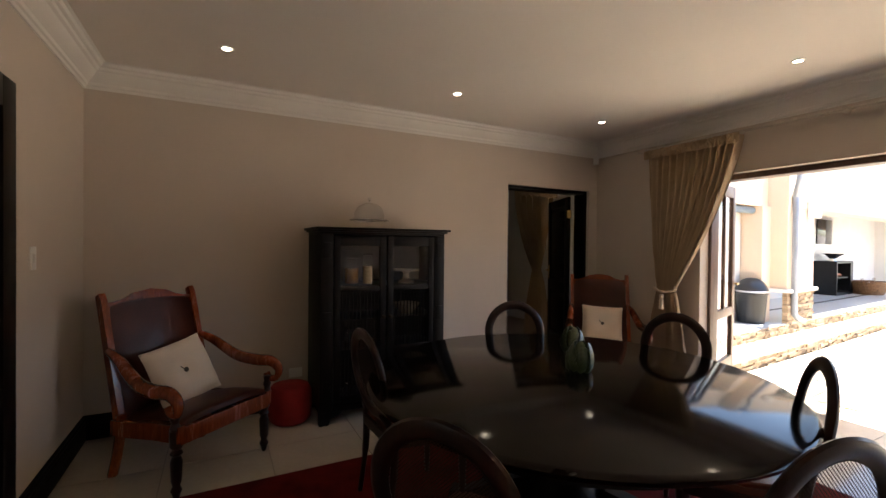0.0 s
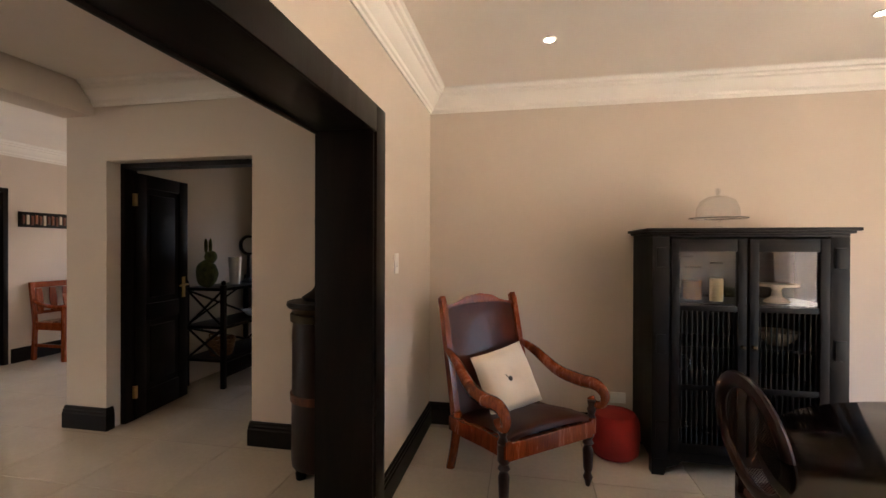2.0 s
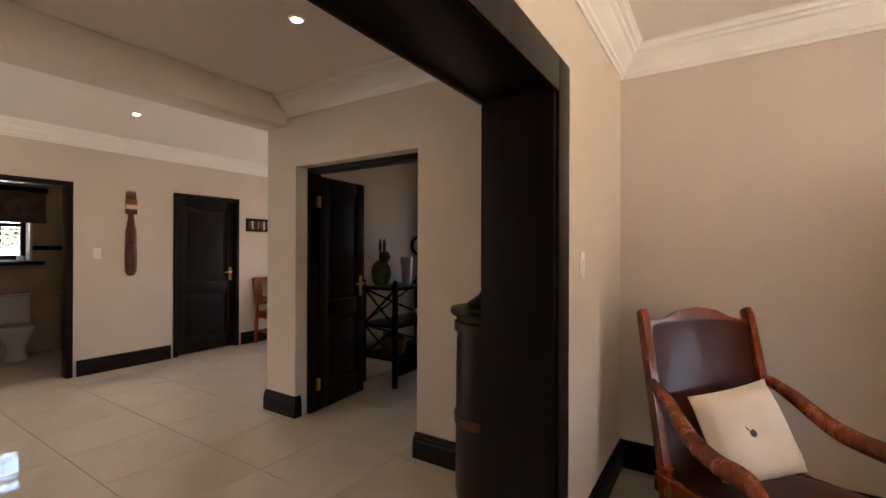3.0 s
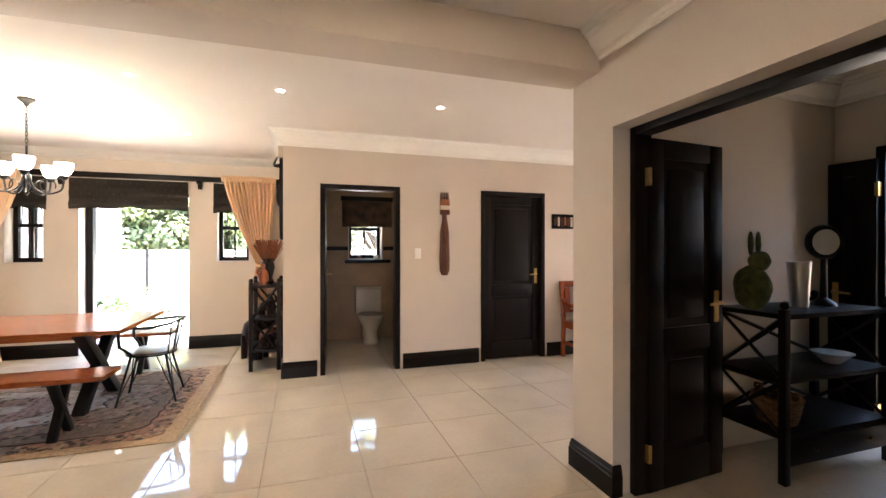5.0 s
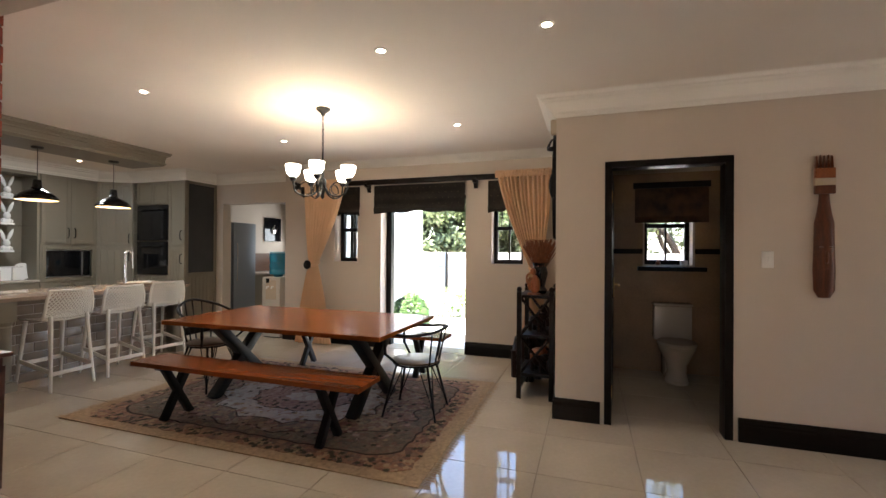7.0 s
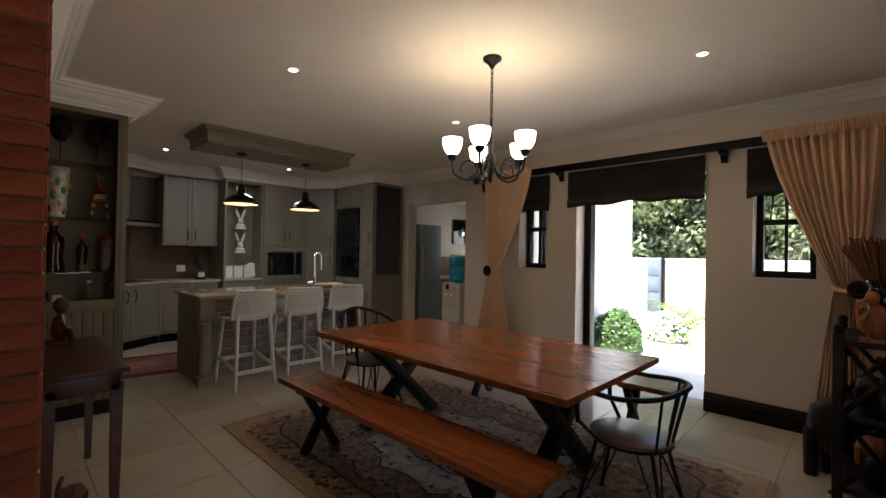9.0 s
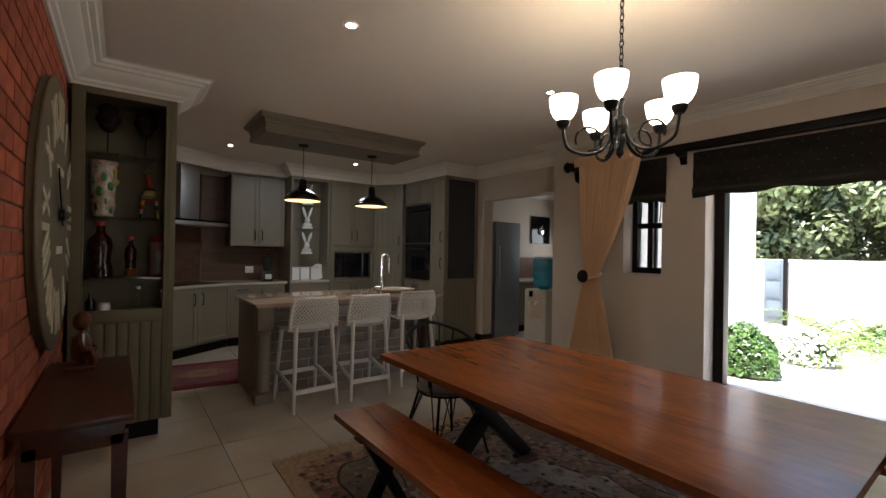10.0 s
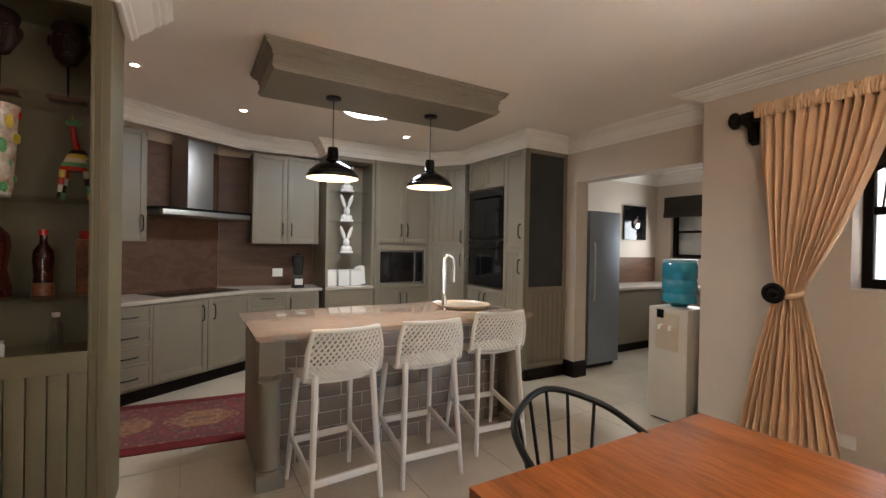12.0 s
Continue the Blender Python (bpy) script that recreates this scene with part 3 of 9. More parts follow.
def oval_chair():
    """A round-backed chair; its back is at y = 0 and it faces +y."""
    ob = thing("dining_chair", (0, 0, 0), 0, "dark mahogany dining chair with an oval cane back", "chair", "chairs round the table")
    lean = math.tan(radians(9))
    bm = bmesh.new()
    rings = []
    for k in range(40):
        t = math.tau * k / 40
        ring = []
        for j in range(10):
            g = math.tau * j / 10
            rr = 0.203 + 0.031 * math.cos(g)
            z = 0.73 + rr * math.sin(t)
            ring.append(bm.verts.new((rr * math.cos(t), -lean * (z - 0.45) + 0.017 * math.sin(g), z)))
        rings.append(ring)
    for k in range(40):
        A, B = rings[k], rings[(k + 1) % 40]
        for j in range(10):
            bm.faces.new((A[j], A[(j + 1) % 10], B[(j + 1) % 10], B[j]))
    part("backrest", bm, MAHOG, ob, "broad oval back frame")
    bm = bmesh.new()
    N = 22
    for d in (-1, 1):
        for k in range(-N, N + 1):
            o = k / N * 0.172
            L = math.sqrt(0.182 ** 2 - o * o)
            u = Vector((1, 0, d)) / math.sqrt(2)
            w = Vector((-d, 0, 1)) / math.sqrt(2)
            p, q = w * o - u * L, w * o + u * L
            rib = Vector((-u.z, 0, u.x)) * 0.0012
            vs = [bm.verts.new((v.x, -lean * (v.z + 0.73 - 0.45) + 0.001 * d, v.z + 0.73)) for v in (p - rib, q - rib, q + rib, p + rib)]
            bm.faces.new(vs)
    tagged(part("cane_panel", bm, CANE, ob, "woven cane back panel", 0), "woven cane back panel", kind="stuff")
    for s in (-1, 1):
        part("back_post", tube(bmesh.new(), spline([(0.20 * s, -0.01, 0.0), (0.195 * s, 0.02, 0.25), (0.19 * s, 0.02, 0.45), (0.12 * s, -0.015, 0.545)], 4), [0.014] * 4 + [0.02] * 9, 8), MAHOG, ob)
        part("leg", lathe(bmesh.new(), [(0, 0), (0.012, 0), (0.016, 0.05), (0.024, 0.33), (0.018, 0.345), (0.027, 0.36), (0.027, 0.40), (0, 0.40)], 12, (0.2 * s, 0.42, 0)), MAHOG, ob)
    seat = [(0.19, 0.0), (0.235, 0.2), (0.225, 0.42), (0.16, 0.455), (-0.16, 0.455), (-0.225, 0.42), (-0.235, 0.2), (-0.19, 0.0)]
    part("seat_frame", prism(bmesh.new(), seat, 0.39, 0.44), MAHOG, ob)
    bm = prism(bmesh.new(), [(a * 0.94, 0.02 + b * 0.93) for a, b in seat], 0.44, 0.485)
    bmesh.ops.bevel(bm, geom=[e for e in bm.edges if min(v.co.z for v in e.verts) > 0.47], offset=0.018, segments=3, affect="EDGES")
    part("seat", bm, LEATHER, ob, "padded brown leather seat")
    return ob


first = None
for ang, r, twist in ((149, 0.98, 34), (66, 1.10, 0), (8, 1.06, 0), (-55, 0.95, 0), (-103, 1.17, 0), (-147, 1.22, 0)):
    a = radians(ang)
    m = pose(2.24 + r * math.cos(a), 2.40 + r * math.sin(a), 0.012, 0, 0, ang + 90 + twist)
    if first is None:
        first = oval_chair()
        first.matrix_basis = m
    else:
        copy_thing(first, m)

GREEN = material("glazed green artichoke", (0.055, 0.075, 0.024), 0.3, vary=0.3, scale=9, grain=80, coat=0.3)


def artichoke(at, turn, tilt):
    bm = bmesh.new()
    blob(bm, (0, 0, 0.055), 0.04, 0.04, 0.045, 2)
    for row in range(6):
        n = 9 - row
        for k in range(n):
            a = math.tau * (k + 0.5 * (row % 2)) / n
            z, rr = 0.02 + row * 0.015, 0.048 * math.cos((row - 1.5) / 5.2 * 1.3)
            m = Matrix.Translation((rr * math.cos(a), rr * math.sin(a), z)) @ Euler((0, 0, a)).to_matrix().to_4x4() @ Euler((0, radians(18 - 9 * row), 0)).to_matrix().to_4x4()
            blob(bm, (0, 0, 0), 0.008, 0.019, 0.026, 1, 0, None)
            bm.verts.ensure_lookup_table()
            bmesh.ops.transform(bm, matrix=m, verts=bm.verts[-12:])
    ob = solo("artichoke_ornament", bm, GREEN, "green glazed artichoke ornament on the round table", "ornament", at, turn, "artichokes")
    ob.matrix_basis = pose(at[0], at[1], at[2], tilt, 0, turn) @ Matrix.Scale(1.35, 4)
    return ob


artichoke((2.60, 2.72, 0.76), 20, 0)
artichoke((2.33, 2.40, 0.76), 80, 10)


def cushion_mesh(w, h, t):
    bm = bmesh.new()
    n = 14
    grid = {}
    for s in (1, -1):
        for i in range(n + 1):
            for j in range(n + 1):
                u, v = 2 * i / n - 1, 2 * j / n - 1
                edge = max(0.0, (1 - u ** 4) * (1 - v ** 4)) ** 0.5
                pin = 1 - 0.05 * (1 - abs(v) ** 2) * abs(u) ** 3
                pin2 = 1 - 0.05 * (1 - abs(u) ** 2) * abs(v) ** 3
                dimple = 1 - 0.45 * math.exp(-(u * u + v * v) * 18)
                y = s * t / 2 * edge * dimple + 0.006 * noise.noise(Vector((u * 2, v * 2, s)))
                if edge < 1e-6 and s < 0:
                    grid[s, i, j] = grid[1, i, j]
                else:
                    grid[s, i, j] = bm.verts.new((u * w / 2 * pin, y, v * h / 2 * pin2))
    for s in (1, -1):
        for i in range(n):
            for j in range(n):
                q = [grid[s, i, j], grid[s, i + 1, j], grid[s, i + 1, j + 1], grid[s, i, j + 1]]
                bm.faces.new(q)
    return bm


BUTTON = material("brown horn button", (0.05, 0.03, 0.018), 0.35)


def armchair(at, turn, label):
    """A planter's chair that faces -y, its seat centre over the origin."""
    ob = thing("armchair", at, turn, label, "armchair", "planter's armchairs")
    W = 0.30
    for s in (-1, 1):
        part("front_leg", lathe(bmesh.new(), [(0, 0), (0.012, 0), (0.02, 0.03), (0.028, 0.05), (0.018, 0.075), (0.026, 0.1), (0.03, 0.2), (0.02, 0.225), (0.032, 0.24), (0.022, 0.26), (0.034, 0.28), (0.034, 0.36), (0, 0.36)], 14, (W * s, -0.26, 0)), MAHOG, ob, "turned front leg")
        part("back_leg", tube(bmesh.new(), spline([(W * 0.95 * s, 0.30, 0.0), (W * 0.95 * s, 0.26, 0.12), (W * 0.95 * s, 0.225, 0.27), (W * 0.95 * s, 0.22, 0.36)], 4), 0.027, 8), REDWOOD, ob)
        rail = [(-0.30, 0.30), (-0.30, 0.385), (-0.1, 0.375), (0.1, 0.34), (0.26, 0.33), (0.26, 0.25), (0.1, 0.26), (-0.1, 0.285)]
        part("side_rail", prism(bmesh.new(), rail, W * s - 0.02, W * s + 0.02, "x"), REDWOOD, ob)
        part("back_post", prism(bmesh.new(), [(0.20, 0.28), (0.26, 0.28), (0.345, 0.62), (0.44, 1.0), (0.41, 1.02), (0.385, 0.98), (0.29, 0.62)], W * 0.94 * s - 0.018, W * 0.94 * s + 0.018, "x"), REDWOOD, ob)
        arm = spline([(W * 0.97 * s, 0.325, 0.70), (W * 1.02 * s, 0.2, 0.66), (W * 1.1 * s, 0.02, 0.575), (W * 1.16 * s, -0.14, 0.555), (W * 1.16 * s, -0.27, 0.56), (W * 1.16 * s, -0.335, 0.52), (W * 1.14 * s, -0.325, 0.465), (W * 1.12 * s, -0.27, 0.455), (W * 1.12 * s, -0.245, 0.485)], 5)
        bm = bmesh.new()
        tube(bm, arm, [0.021 + 0.016 * math.sin(math.pi * min(1, i / (len(arm) * 0.7))) for i in range(len(arm))], 10)
        part("armrest", bm, REDWOOD, ob, "scrolled polished armrest")
        part("arm_post", lathe(bmesh.new(), [(0.02, 0.36), (0.028, 0.375), (0.017, 0.4), (0.026, 0.425), (0.018, 0.445), (0.024, 0.475), (0, 0.48)], 12, (W * 1.05 * s, -0.27, 0)), MAHOG, ob)
    part("front_rail", boxes((-W, W, -0.30, -0.265, 0.285, 0.375), bevel=0.006), REDWOOD, ob)
    # crest
    crest = [(-0.3, 0.93), (-0.3, 1.0), (-0.285, 0.985), (-0.22, 0.985), (-0.16, 1.0), (-0.1, 1.03), (0, 1.045), (0.1, 1.03), (0.16, 1.0), (0.22, 0.985), (0.285, 0.985), (0.3, 1.0), (0.3, 0.93)]
    part("crest_rail", prism(bmesh.new(), crest, -0.018, 0.018, "y", pose(0, 0.205, 0, -12) @ pose(0, 0.0, 0.0)), REDWOOD, ob, "carved crest rail")
    # sling of leather: seat and back in one sweep each
    def sling(prof, half, th, name):
        bm = bmesh.new()
        rows = []
        for y, z in spline([(0, a, b) for a, b in prof], 5) and [(p.y, p.z) for p in spline([(0, a, b) for a, b in prof], 5)]:
            row = []
            for k in range(9):
                u = k / 4 - 1
                row.append(bm.verts.new((u * half, y - th * (1 - u ** 4) * 0.6, z + th * (1 - u ** 4))))
            rows.append(row)
        for A, B in zip(rows, rows[1:]):
            for k in range(8):
                bm.faces.new((A[k], A[k + 1], B[k + 1], B[k]))
        bmesh.ops.solidify(bm, geom=bm.faces[:], thickness=0.02)
        return part(name, bm, LEATHER, ob)
    sling([(-0.285, 0.365), (-0.25, 0.395), (-0.05, 0.375), (0.12, 0.335), (0.22, 0.325)], W * 0.98, 0.035, "seat")
    sling([(0.22, 0.33), (0.29, 0.55), (0.345, 0.75), (0.39, 0.94)], W * 0.88, 0.03, "backrest")
    return ob


yaw1 = 40.0
ac = armchair((0.525, 3.885, 0), yaw1, "red-brown timber planter's armchair with worn leather seat")
ac2 = armchair((4.23, 3.95, 0), -40, "timber planter's armchair with leather back beside the curtain")
ac.scale = ac2.scale = (1.04, 1.04, 1.07)


def throw_cushion(at, turn, lean, roll):
    ob = thing("throw_cushion", at, 0, "cream linen cushion with one brown button", "cushion", "cream cushions")
    ob.matrix_basis = pose(at[0], at[1], at[2], 0, 0, turn) @ pose(0, 0, 0, lean, 0, 0) @ pose(0, 0, 0, 0, roll, 0)
    part("cover", cushion_mesh(0.42, 0.40, 0.13), LINEN, ob)
    bt = part("button", lathe(bmesh.new(), [(0, -0.005), (0.02, -0.004), (0.022, 0.0), (0.014, 0.006), (0, 0.006)], 14, (0, 0, 0), pose(0, -0.037, 0.0, 90)), BUTTON, ob, "dark horn button")
    part("loop", tube(bmesh.new(), spline([(0, -0.042, 0.0), (-0.02, -0.05, 0.012), (-0.04, -0.052, 0.04)], 4), 0.0025, 5), BUTTON, ob)
    return ob


throw_cushion((0.545 - math.sin(radians(yaw1)) * 0.14 + 0.0, 3.87 + math.cos(radians(yaw1)) * 0.14, 0.575), yaw1, -24, -9)
throw_cushion((4.23 + math.sin(radians(40)) * 0.14, 3.95 + math.cos(radians(40)) * 0.14, 0.575), -40, -22, 3)

RED = material("red felt", (0.30, 0.012, 0.010), 0.85, vary=0.15, scale=8, grain=250)
bm = lathe(bmesh.new(), [(0, 0), (0.13, 0), (0.16, 0.03), (0.17, 0.13), (0.165, 0.24), (0.14, 0.285), (0.06, 0.30), (0, 0.30)], 24)
solo("red_pouf", bm, RED, "small round red felt pouf on the floor", "pouf", (1.17, 4.33, 0))

# carved display cabinet with barred doors
CAB = thing("display_cabinet", (1.885, 4.345, 0), 0, "black carved timber display cabinet with barred doors", "cabinet")
w, d, z1 = 0.535, 0.24, 1.485
part("side_panel", boxes((-w, -w + 0.03, -d, d, 0.09, z1), bevel=0.004), BLACKWOOD, CAB)
part("side_panel", boxes((w - 0.03, w, -d, d, 0.09, z1), bevel=0.004), BLACKWOOD, CAB)
part("back_panel", boxes((-w + 0.03, w - 0.03, d - 0.02, d, 0.09, z1)), BLACKWOOD, CAB)
for s in (-1, 1):
    bm = boxes((*sorted((s * w, s * (w - 0.10))), -d - 0.012, -d, 0.09, z1), bevel=0.004)
    for z in (0.28, 0.82, 1.36):
        box(bm, *sorted((s * (w - 0.02), s * (w - 0.08))), -d - 0.022, -d - 0.01, z - 0.06, z + 0.06, 0.006)
    part("stile", bm, BLACKWOOD, CAB, "carved front stile")
    part("foot", prism(bmesh.new(), [(s * w, 0), (s * w, 0.1), (s * (w - 0.18), 0.1), (s * (w - 0.15), 0.07), (s * (w - 0.09), 0.05), (s * (w - 0.07), 0)], -d - 0.015, -d + 0.05, "y"), BLACKWOOD, CAB)
    part("back_foot", boxes((*sorted((s * w, s * (w - 0.06))), d - 0.06, d, 0, 0.09)), BLACKWOOD, CAB)
for z in (0.10, 0.52, 0.78, 1.05):
    part("shelf", boxes((-w + 0.03, w - 0.03, -d + 0.03, d - 0.02, z, z + 0.022)), BLACKWOOD, CAB)
part("bottom_rail", boxes((-w + 0.1, w - 0.1, -d - 0.01, -d + 0.01, 0.09, 0.15), bevel=0.004), BLACKWOOD, CAB)
bm = bmesh.new()
for o, za, zb in ((0.0, z1, z1 + 0.02), (0.02, z1 + 0.02, z1 + 0.035), (0.04, z1 + 0.035, z1 + 0.055)):
    box(bm, -w - o, w + o, -d - 0.012 - o, d, za, zb, 0.005)
part("crown", bm, BLACKWOOD, CAB, "stepped crown moulding")
for s in (-1, 1):
    a, b = sorted((s * 0.008, s * (w - 0.105)))
    dr = part("door", boxes((a, a + 0.05, -d - 0.02, -d + 0.005, 0.155, z1 - 0.01), (b - 0.05, b, -d - 0.02, -d + 0.005, 0.155, z1 - 0.01), (a + 0.05, b - 0.05, -d - 0.018, -d + 0.003, z1 - 0.09, z1 - 0.01),
                             (a + 0.05, b - 0.05, -d - 0.018, -d + 0.003, 0.155, 0.21), (a + 0.05, b - 0.05, -d - 0.016, -d + 0.003, 0.54, 0.575), (a + 0.05, b - 0.05, -d - 0.016, -d + 0.003, 1.03, 1.065), bevel=0.003), BLACKWOOD, CAB)
    for k in range(11):
        x = a + 0.05 + (k + 0.5) * (b - a - 0.1) / 11
        part("bar", tube(bmesh.new(), [(x, -d - 0.006, 0.2), (x, -d - 0.006, 1.04)], 0.005, 6), BLACKWOOD, dr)
    pn = part("pane", boxes((a + 0.05, b - 0.05, -d - 0.003, -d, 1.065, z1 - 0.09)), GLASS, dr)
    pn.visible_shadow = False
    part("knob", lathe(bmesh.new(), [(0, 0), (0.012, 0.0), (0.008, 0.012), (0.014, 0.022), (0, 0.03)], 10, (0, 0, 0), pose(s * 0.03, -d - 0.02, 0.82, 90)), DARKBRASS, dr)

AMBER = material("amber preserve", (0.35, 0.16, 0.03), 0.2, vary=0.3, scale=20)
PALE = material("pale yellow candle wax", (0.62, 0.48, 0.26), 0.5)


def jar(at, r, h, fill, name="glass_jar", label="tall clear glass jar on the cabinet shelf", group="shelf glassware"):
    ob = thing(name, at, 0, label, "jar", group)
    part("jar", lathe(bmesh.new(), [(0, 0), (r, 0), (r, h * 0.93), (r * 0.9, h * 0.97), (r * 0.9, h)], 18), GLASS, ob)
    if fill:
        part("contents", lathe(bmesh.new(), [(0, 0.006), (r * 0.9, 0.006), (r * 0.9, h * 0.6), (0, h * 0.62)], 14), fill, ob)
    part("rim", tube(bmesh.new(), [(r * 0.9 * math.cos(math.tau * k / 14), r * 0.9 * math.sin(math.tau * k / 14), h) for k in range(14)], 0.004, 5, True), CHROME, ob)
    return ob


jar((1.60, 4.27, 1.072), 0.05, 0.29, None)
jar((1.66, 4.33, 1.072), 0.062, 0.22, AMBER)
jar((1.775, 4.25, 1.072), 0.043, 0.25, PALE)
jar((1.62, 4.30, 0.542), 0.04, 0.16, None)
jar((1.70, 4.27, 0.542), 0.04, 0.12, None)
jar((1.60, 4.28, 0.122), 0.05, 0.14, None)
jar((1.74, 4.3, 0.122), 0.06, 0.1, None)
CREAM = material("cream glazed stoneware", (0.55, 0.45, 0.34), 0.25, vary=0.06)
solo("cake_stand", lathe(bmesh.new(), [(0, 0), (0.07, 0), (0.072, 0.01), (0.03, 0.04), (0.025, 0.08), (0.04, 0.10), (0.115, 0.105), (0.12, 0.12), (0, 0.115)], 24), CREAM, "cream stoneware cake stand on a cabinet shelf", "cake stand", (2.14, 4.29, 1.072))
solo("serving_bowl", lathe(bmesh.new(), [(0, 0), (0.05, 0), (0.1, 0.05), (0.12, 0.09), (0.112, 0.09), (0.09, 0.05), (0, 0.012)], 22), CREAM, "stoneware bowl on a cabinet shelf", "bowl", (2.15, 4.3, 0.802))

DOME = thing("cake_dome", (1.80, 4.30, z1 + 0.055), 0, "clear glass cake dome on a footed stand", "cake dome")
DOME.scale = (1.12, 1.12, 1.12)
part("stand", lathe(bmesh.new(), [(0, 0), (0.045, 0), (0.04, 0.008), (0.012, 0.02), (0.012, 0.045), (0.03, 0.055), (0.15, 0.06), (0.152, 0.067), (0, 0.064)], 32), GLASS, DOME)
part("dome", lathe(bmesh.new(), [(0.112, 0.068), (0.11, 0.12), (0.09, 0.165), (0.05, 0.19), (0.0, 0.198)], 32), DOMEGLASS, DOME)
part("knob", lathe(bmesh.new(), [(0.006, 0.198), (0.008, 0.208), (0.016, 0.22), (0.012, 0.236), (0, 0.24)], 14), DOMEGLASS, DOME)
part("edge", tube(bmesh.new(), [(0.151 * math.cos(math.tau * k / 32), 0.151 * math.sin(math.tau * k / 32), 0.065) for k in range(32)], 0.004, 5, True), CHROME, DOME)

SWITCH = material("white switch plastic", (0.78, 0.75, 0.70), 0.35, vary=0.02)


def wall_plate(name, at, turn, w, h, label, rockers=1):
    """A switch or socket plate that faces -y before its turn."""
    ob = thing(name, at, turn, label, "switch" if "switch" in name else "socket")
    part("plate", boxes((-w / 2, w / 2, -0.009, 0.0, -h / 2, h / 2), bevel=0.003), SWITCH, ob)
    for k in range(rockers):
        x = (k - (rockers - 1) / 2) * 0.028
        part("rocker", boxes((x - 0.011, x + 0.011, -0.014, -0.008, -0.022, 0.022), bevel=0.002), SWITCH, ob)
    return ob


wall_plate("light_switch", (-0.19, 3.66, 1.32), 90, 0.07, 0.12, "white plastic light switch on the beige wall", 1)
wall_plate("light_switch", (-5.49, 3.60, 1.33), 90, 0.075, 0.12, "white double light switch between the doors", 2)
wall_plate("wall_socket", (1.25, 4.6, 0.30), 0, 0.11, 0.08, "white plug socket low on the wall", 2)
wall_plate("wall_socket", (-7.36, -1.21, 0.295), 90, 0.11, 0.08, "white plug socket low by the curtain", 2)
wall_plate("light_switch", (-3.01, -0.42, 1.30), -90, 0.07, 0.12, "white light switch on the brick wall", 1)
bm = boxes((-0.03, 0.03, -0.06, 0.0, -0.05, 0.05), bevel=0.008)
solo("motion_sensor", bm, SWITCH, "small alarm motion sensor in the ceiling corner", "sensor", (4.70, 4.53, 2.44), -45)
bm = boxes((-0.035, 0.035, -0.05, 0.0, -0.06, 0.06), bevel=0.01)
ob = solo("motion_sensor", bm, CREAM, "cream alarm motion sensor under the cornice", "sensor", (-5.56, 2.12, 2.43), 0)


def drape(name, top_a, top_b, tie, bot_a, bot_b, z_top, z_tie, z_bot, mat, at, turn, label, folds=9, tie_w=0.06, heading=0.09):
    """A pleated curtain gathered by a tie-back; spans run along local x, pleats along local y."""
    ob = thing(name, at, turn, label, "curtain", "")
    bm = bmesh.new()
    nz, nu = 60, folds * 12
    rows = []
    for j in range(nz + 1):
        z = z_top + (z_bot - z_top) * j / nz
        if z > z_tie:
            t = (z_top - z) / (z_top - z_tie)
            e = t ** 1.7
            a = top_a + (tie - tie_w - top_a) * (e if top_a < tie - tie_w else t)
            b = top_b + (tie + tie_w - top_b) * (t ** 1.35)
            amp = 0.046 - 0.012 * t
        else:
            t = (z_tie - z) / (z_tie - z_bot)
            e = t ** 0.8
            a, b = tie - tie_w + (bot_a - tie + tie_w) * e, tie + tie_w + (bot_b - tie - tie_w) * e
            amp = 0.034 + 0.022 * e
        row = []
        for k in range(nu + 1):
            u = k / nu
            s = (0.75 + 0.5 * noise.noise(Vector((u * 7, z * 0.6, 11)))) * math.sin(math.tau * folds * u + 1.8 * math.sin(5 * u + 1.2 * z) + 1.9 * noise.noise(Vector((u * 5, z * 0.9, 7)))) + 0.7 * noise.noise(Vector((u * 22, z * 1.1, 3))) + 0.25 * noise.noise(Vector((u * 60, z * 4, 5)))
            row.append(bm.verts.new((a + (b - a) * u, amp * s, z)))
        rows.append(row)
    for A, B in zip(rows, rows[1:]):
        for k in range(nu):
            bm.faces.new((A[k], A[k + 1], B[k + 1], B[k]))
    part("cloth", bm, mat, ob)
    bm = bmesh.new()
    rows = []
    for j in range(7):
        z = z_top + 0.012 - j * heading / 6
        rows.append([bm.verts.new((top_a - 0.01 + (top_b - top_a + 0.02) * k / 240, -0.046 + 0.006 * math.sin(math.tau * folds * 3.3 * k / 240 + 0.5 * j) + 0.016 * noise.noise(Vector((k * 0.55, j * 0.5, 2))) - 0.014 * math.sin(math.pi * j / 6),
                                    z + (0.014 * noise.noise(Vector((k * 0.3, 0, 1))) if j == 0 else 0))) for k in range(241)])
    for A, B in zip(rows, rows[1:]):
        for k in range(240):
            bm.faces.new((A[k], A[k + 1], B[k + 1], B[k]))
    part("heading", bm, mat, ob, "gathered curtain heading")
    return ob


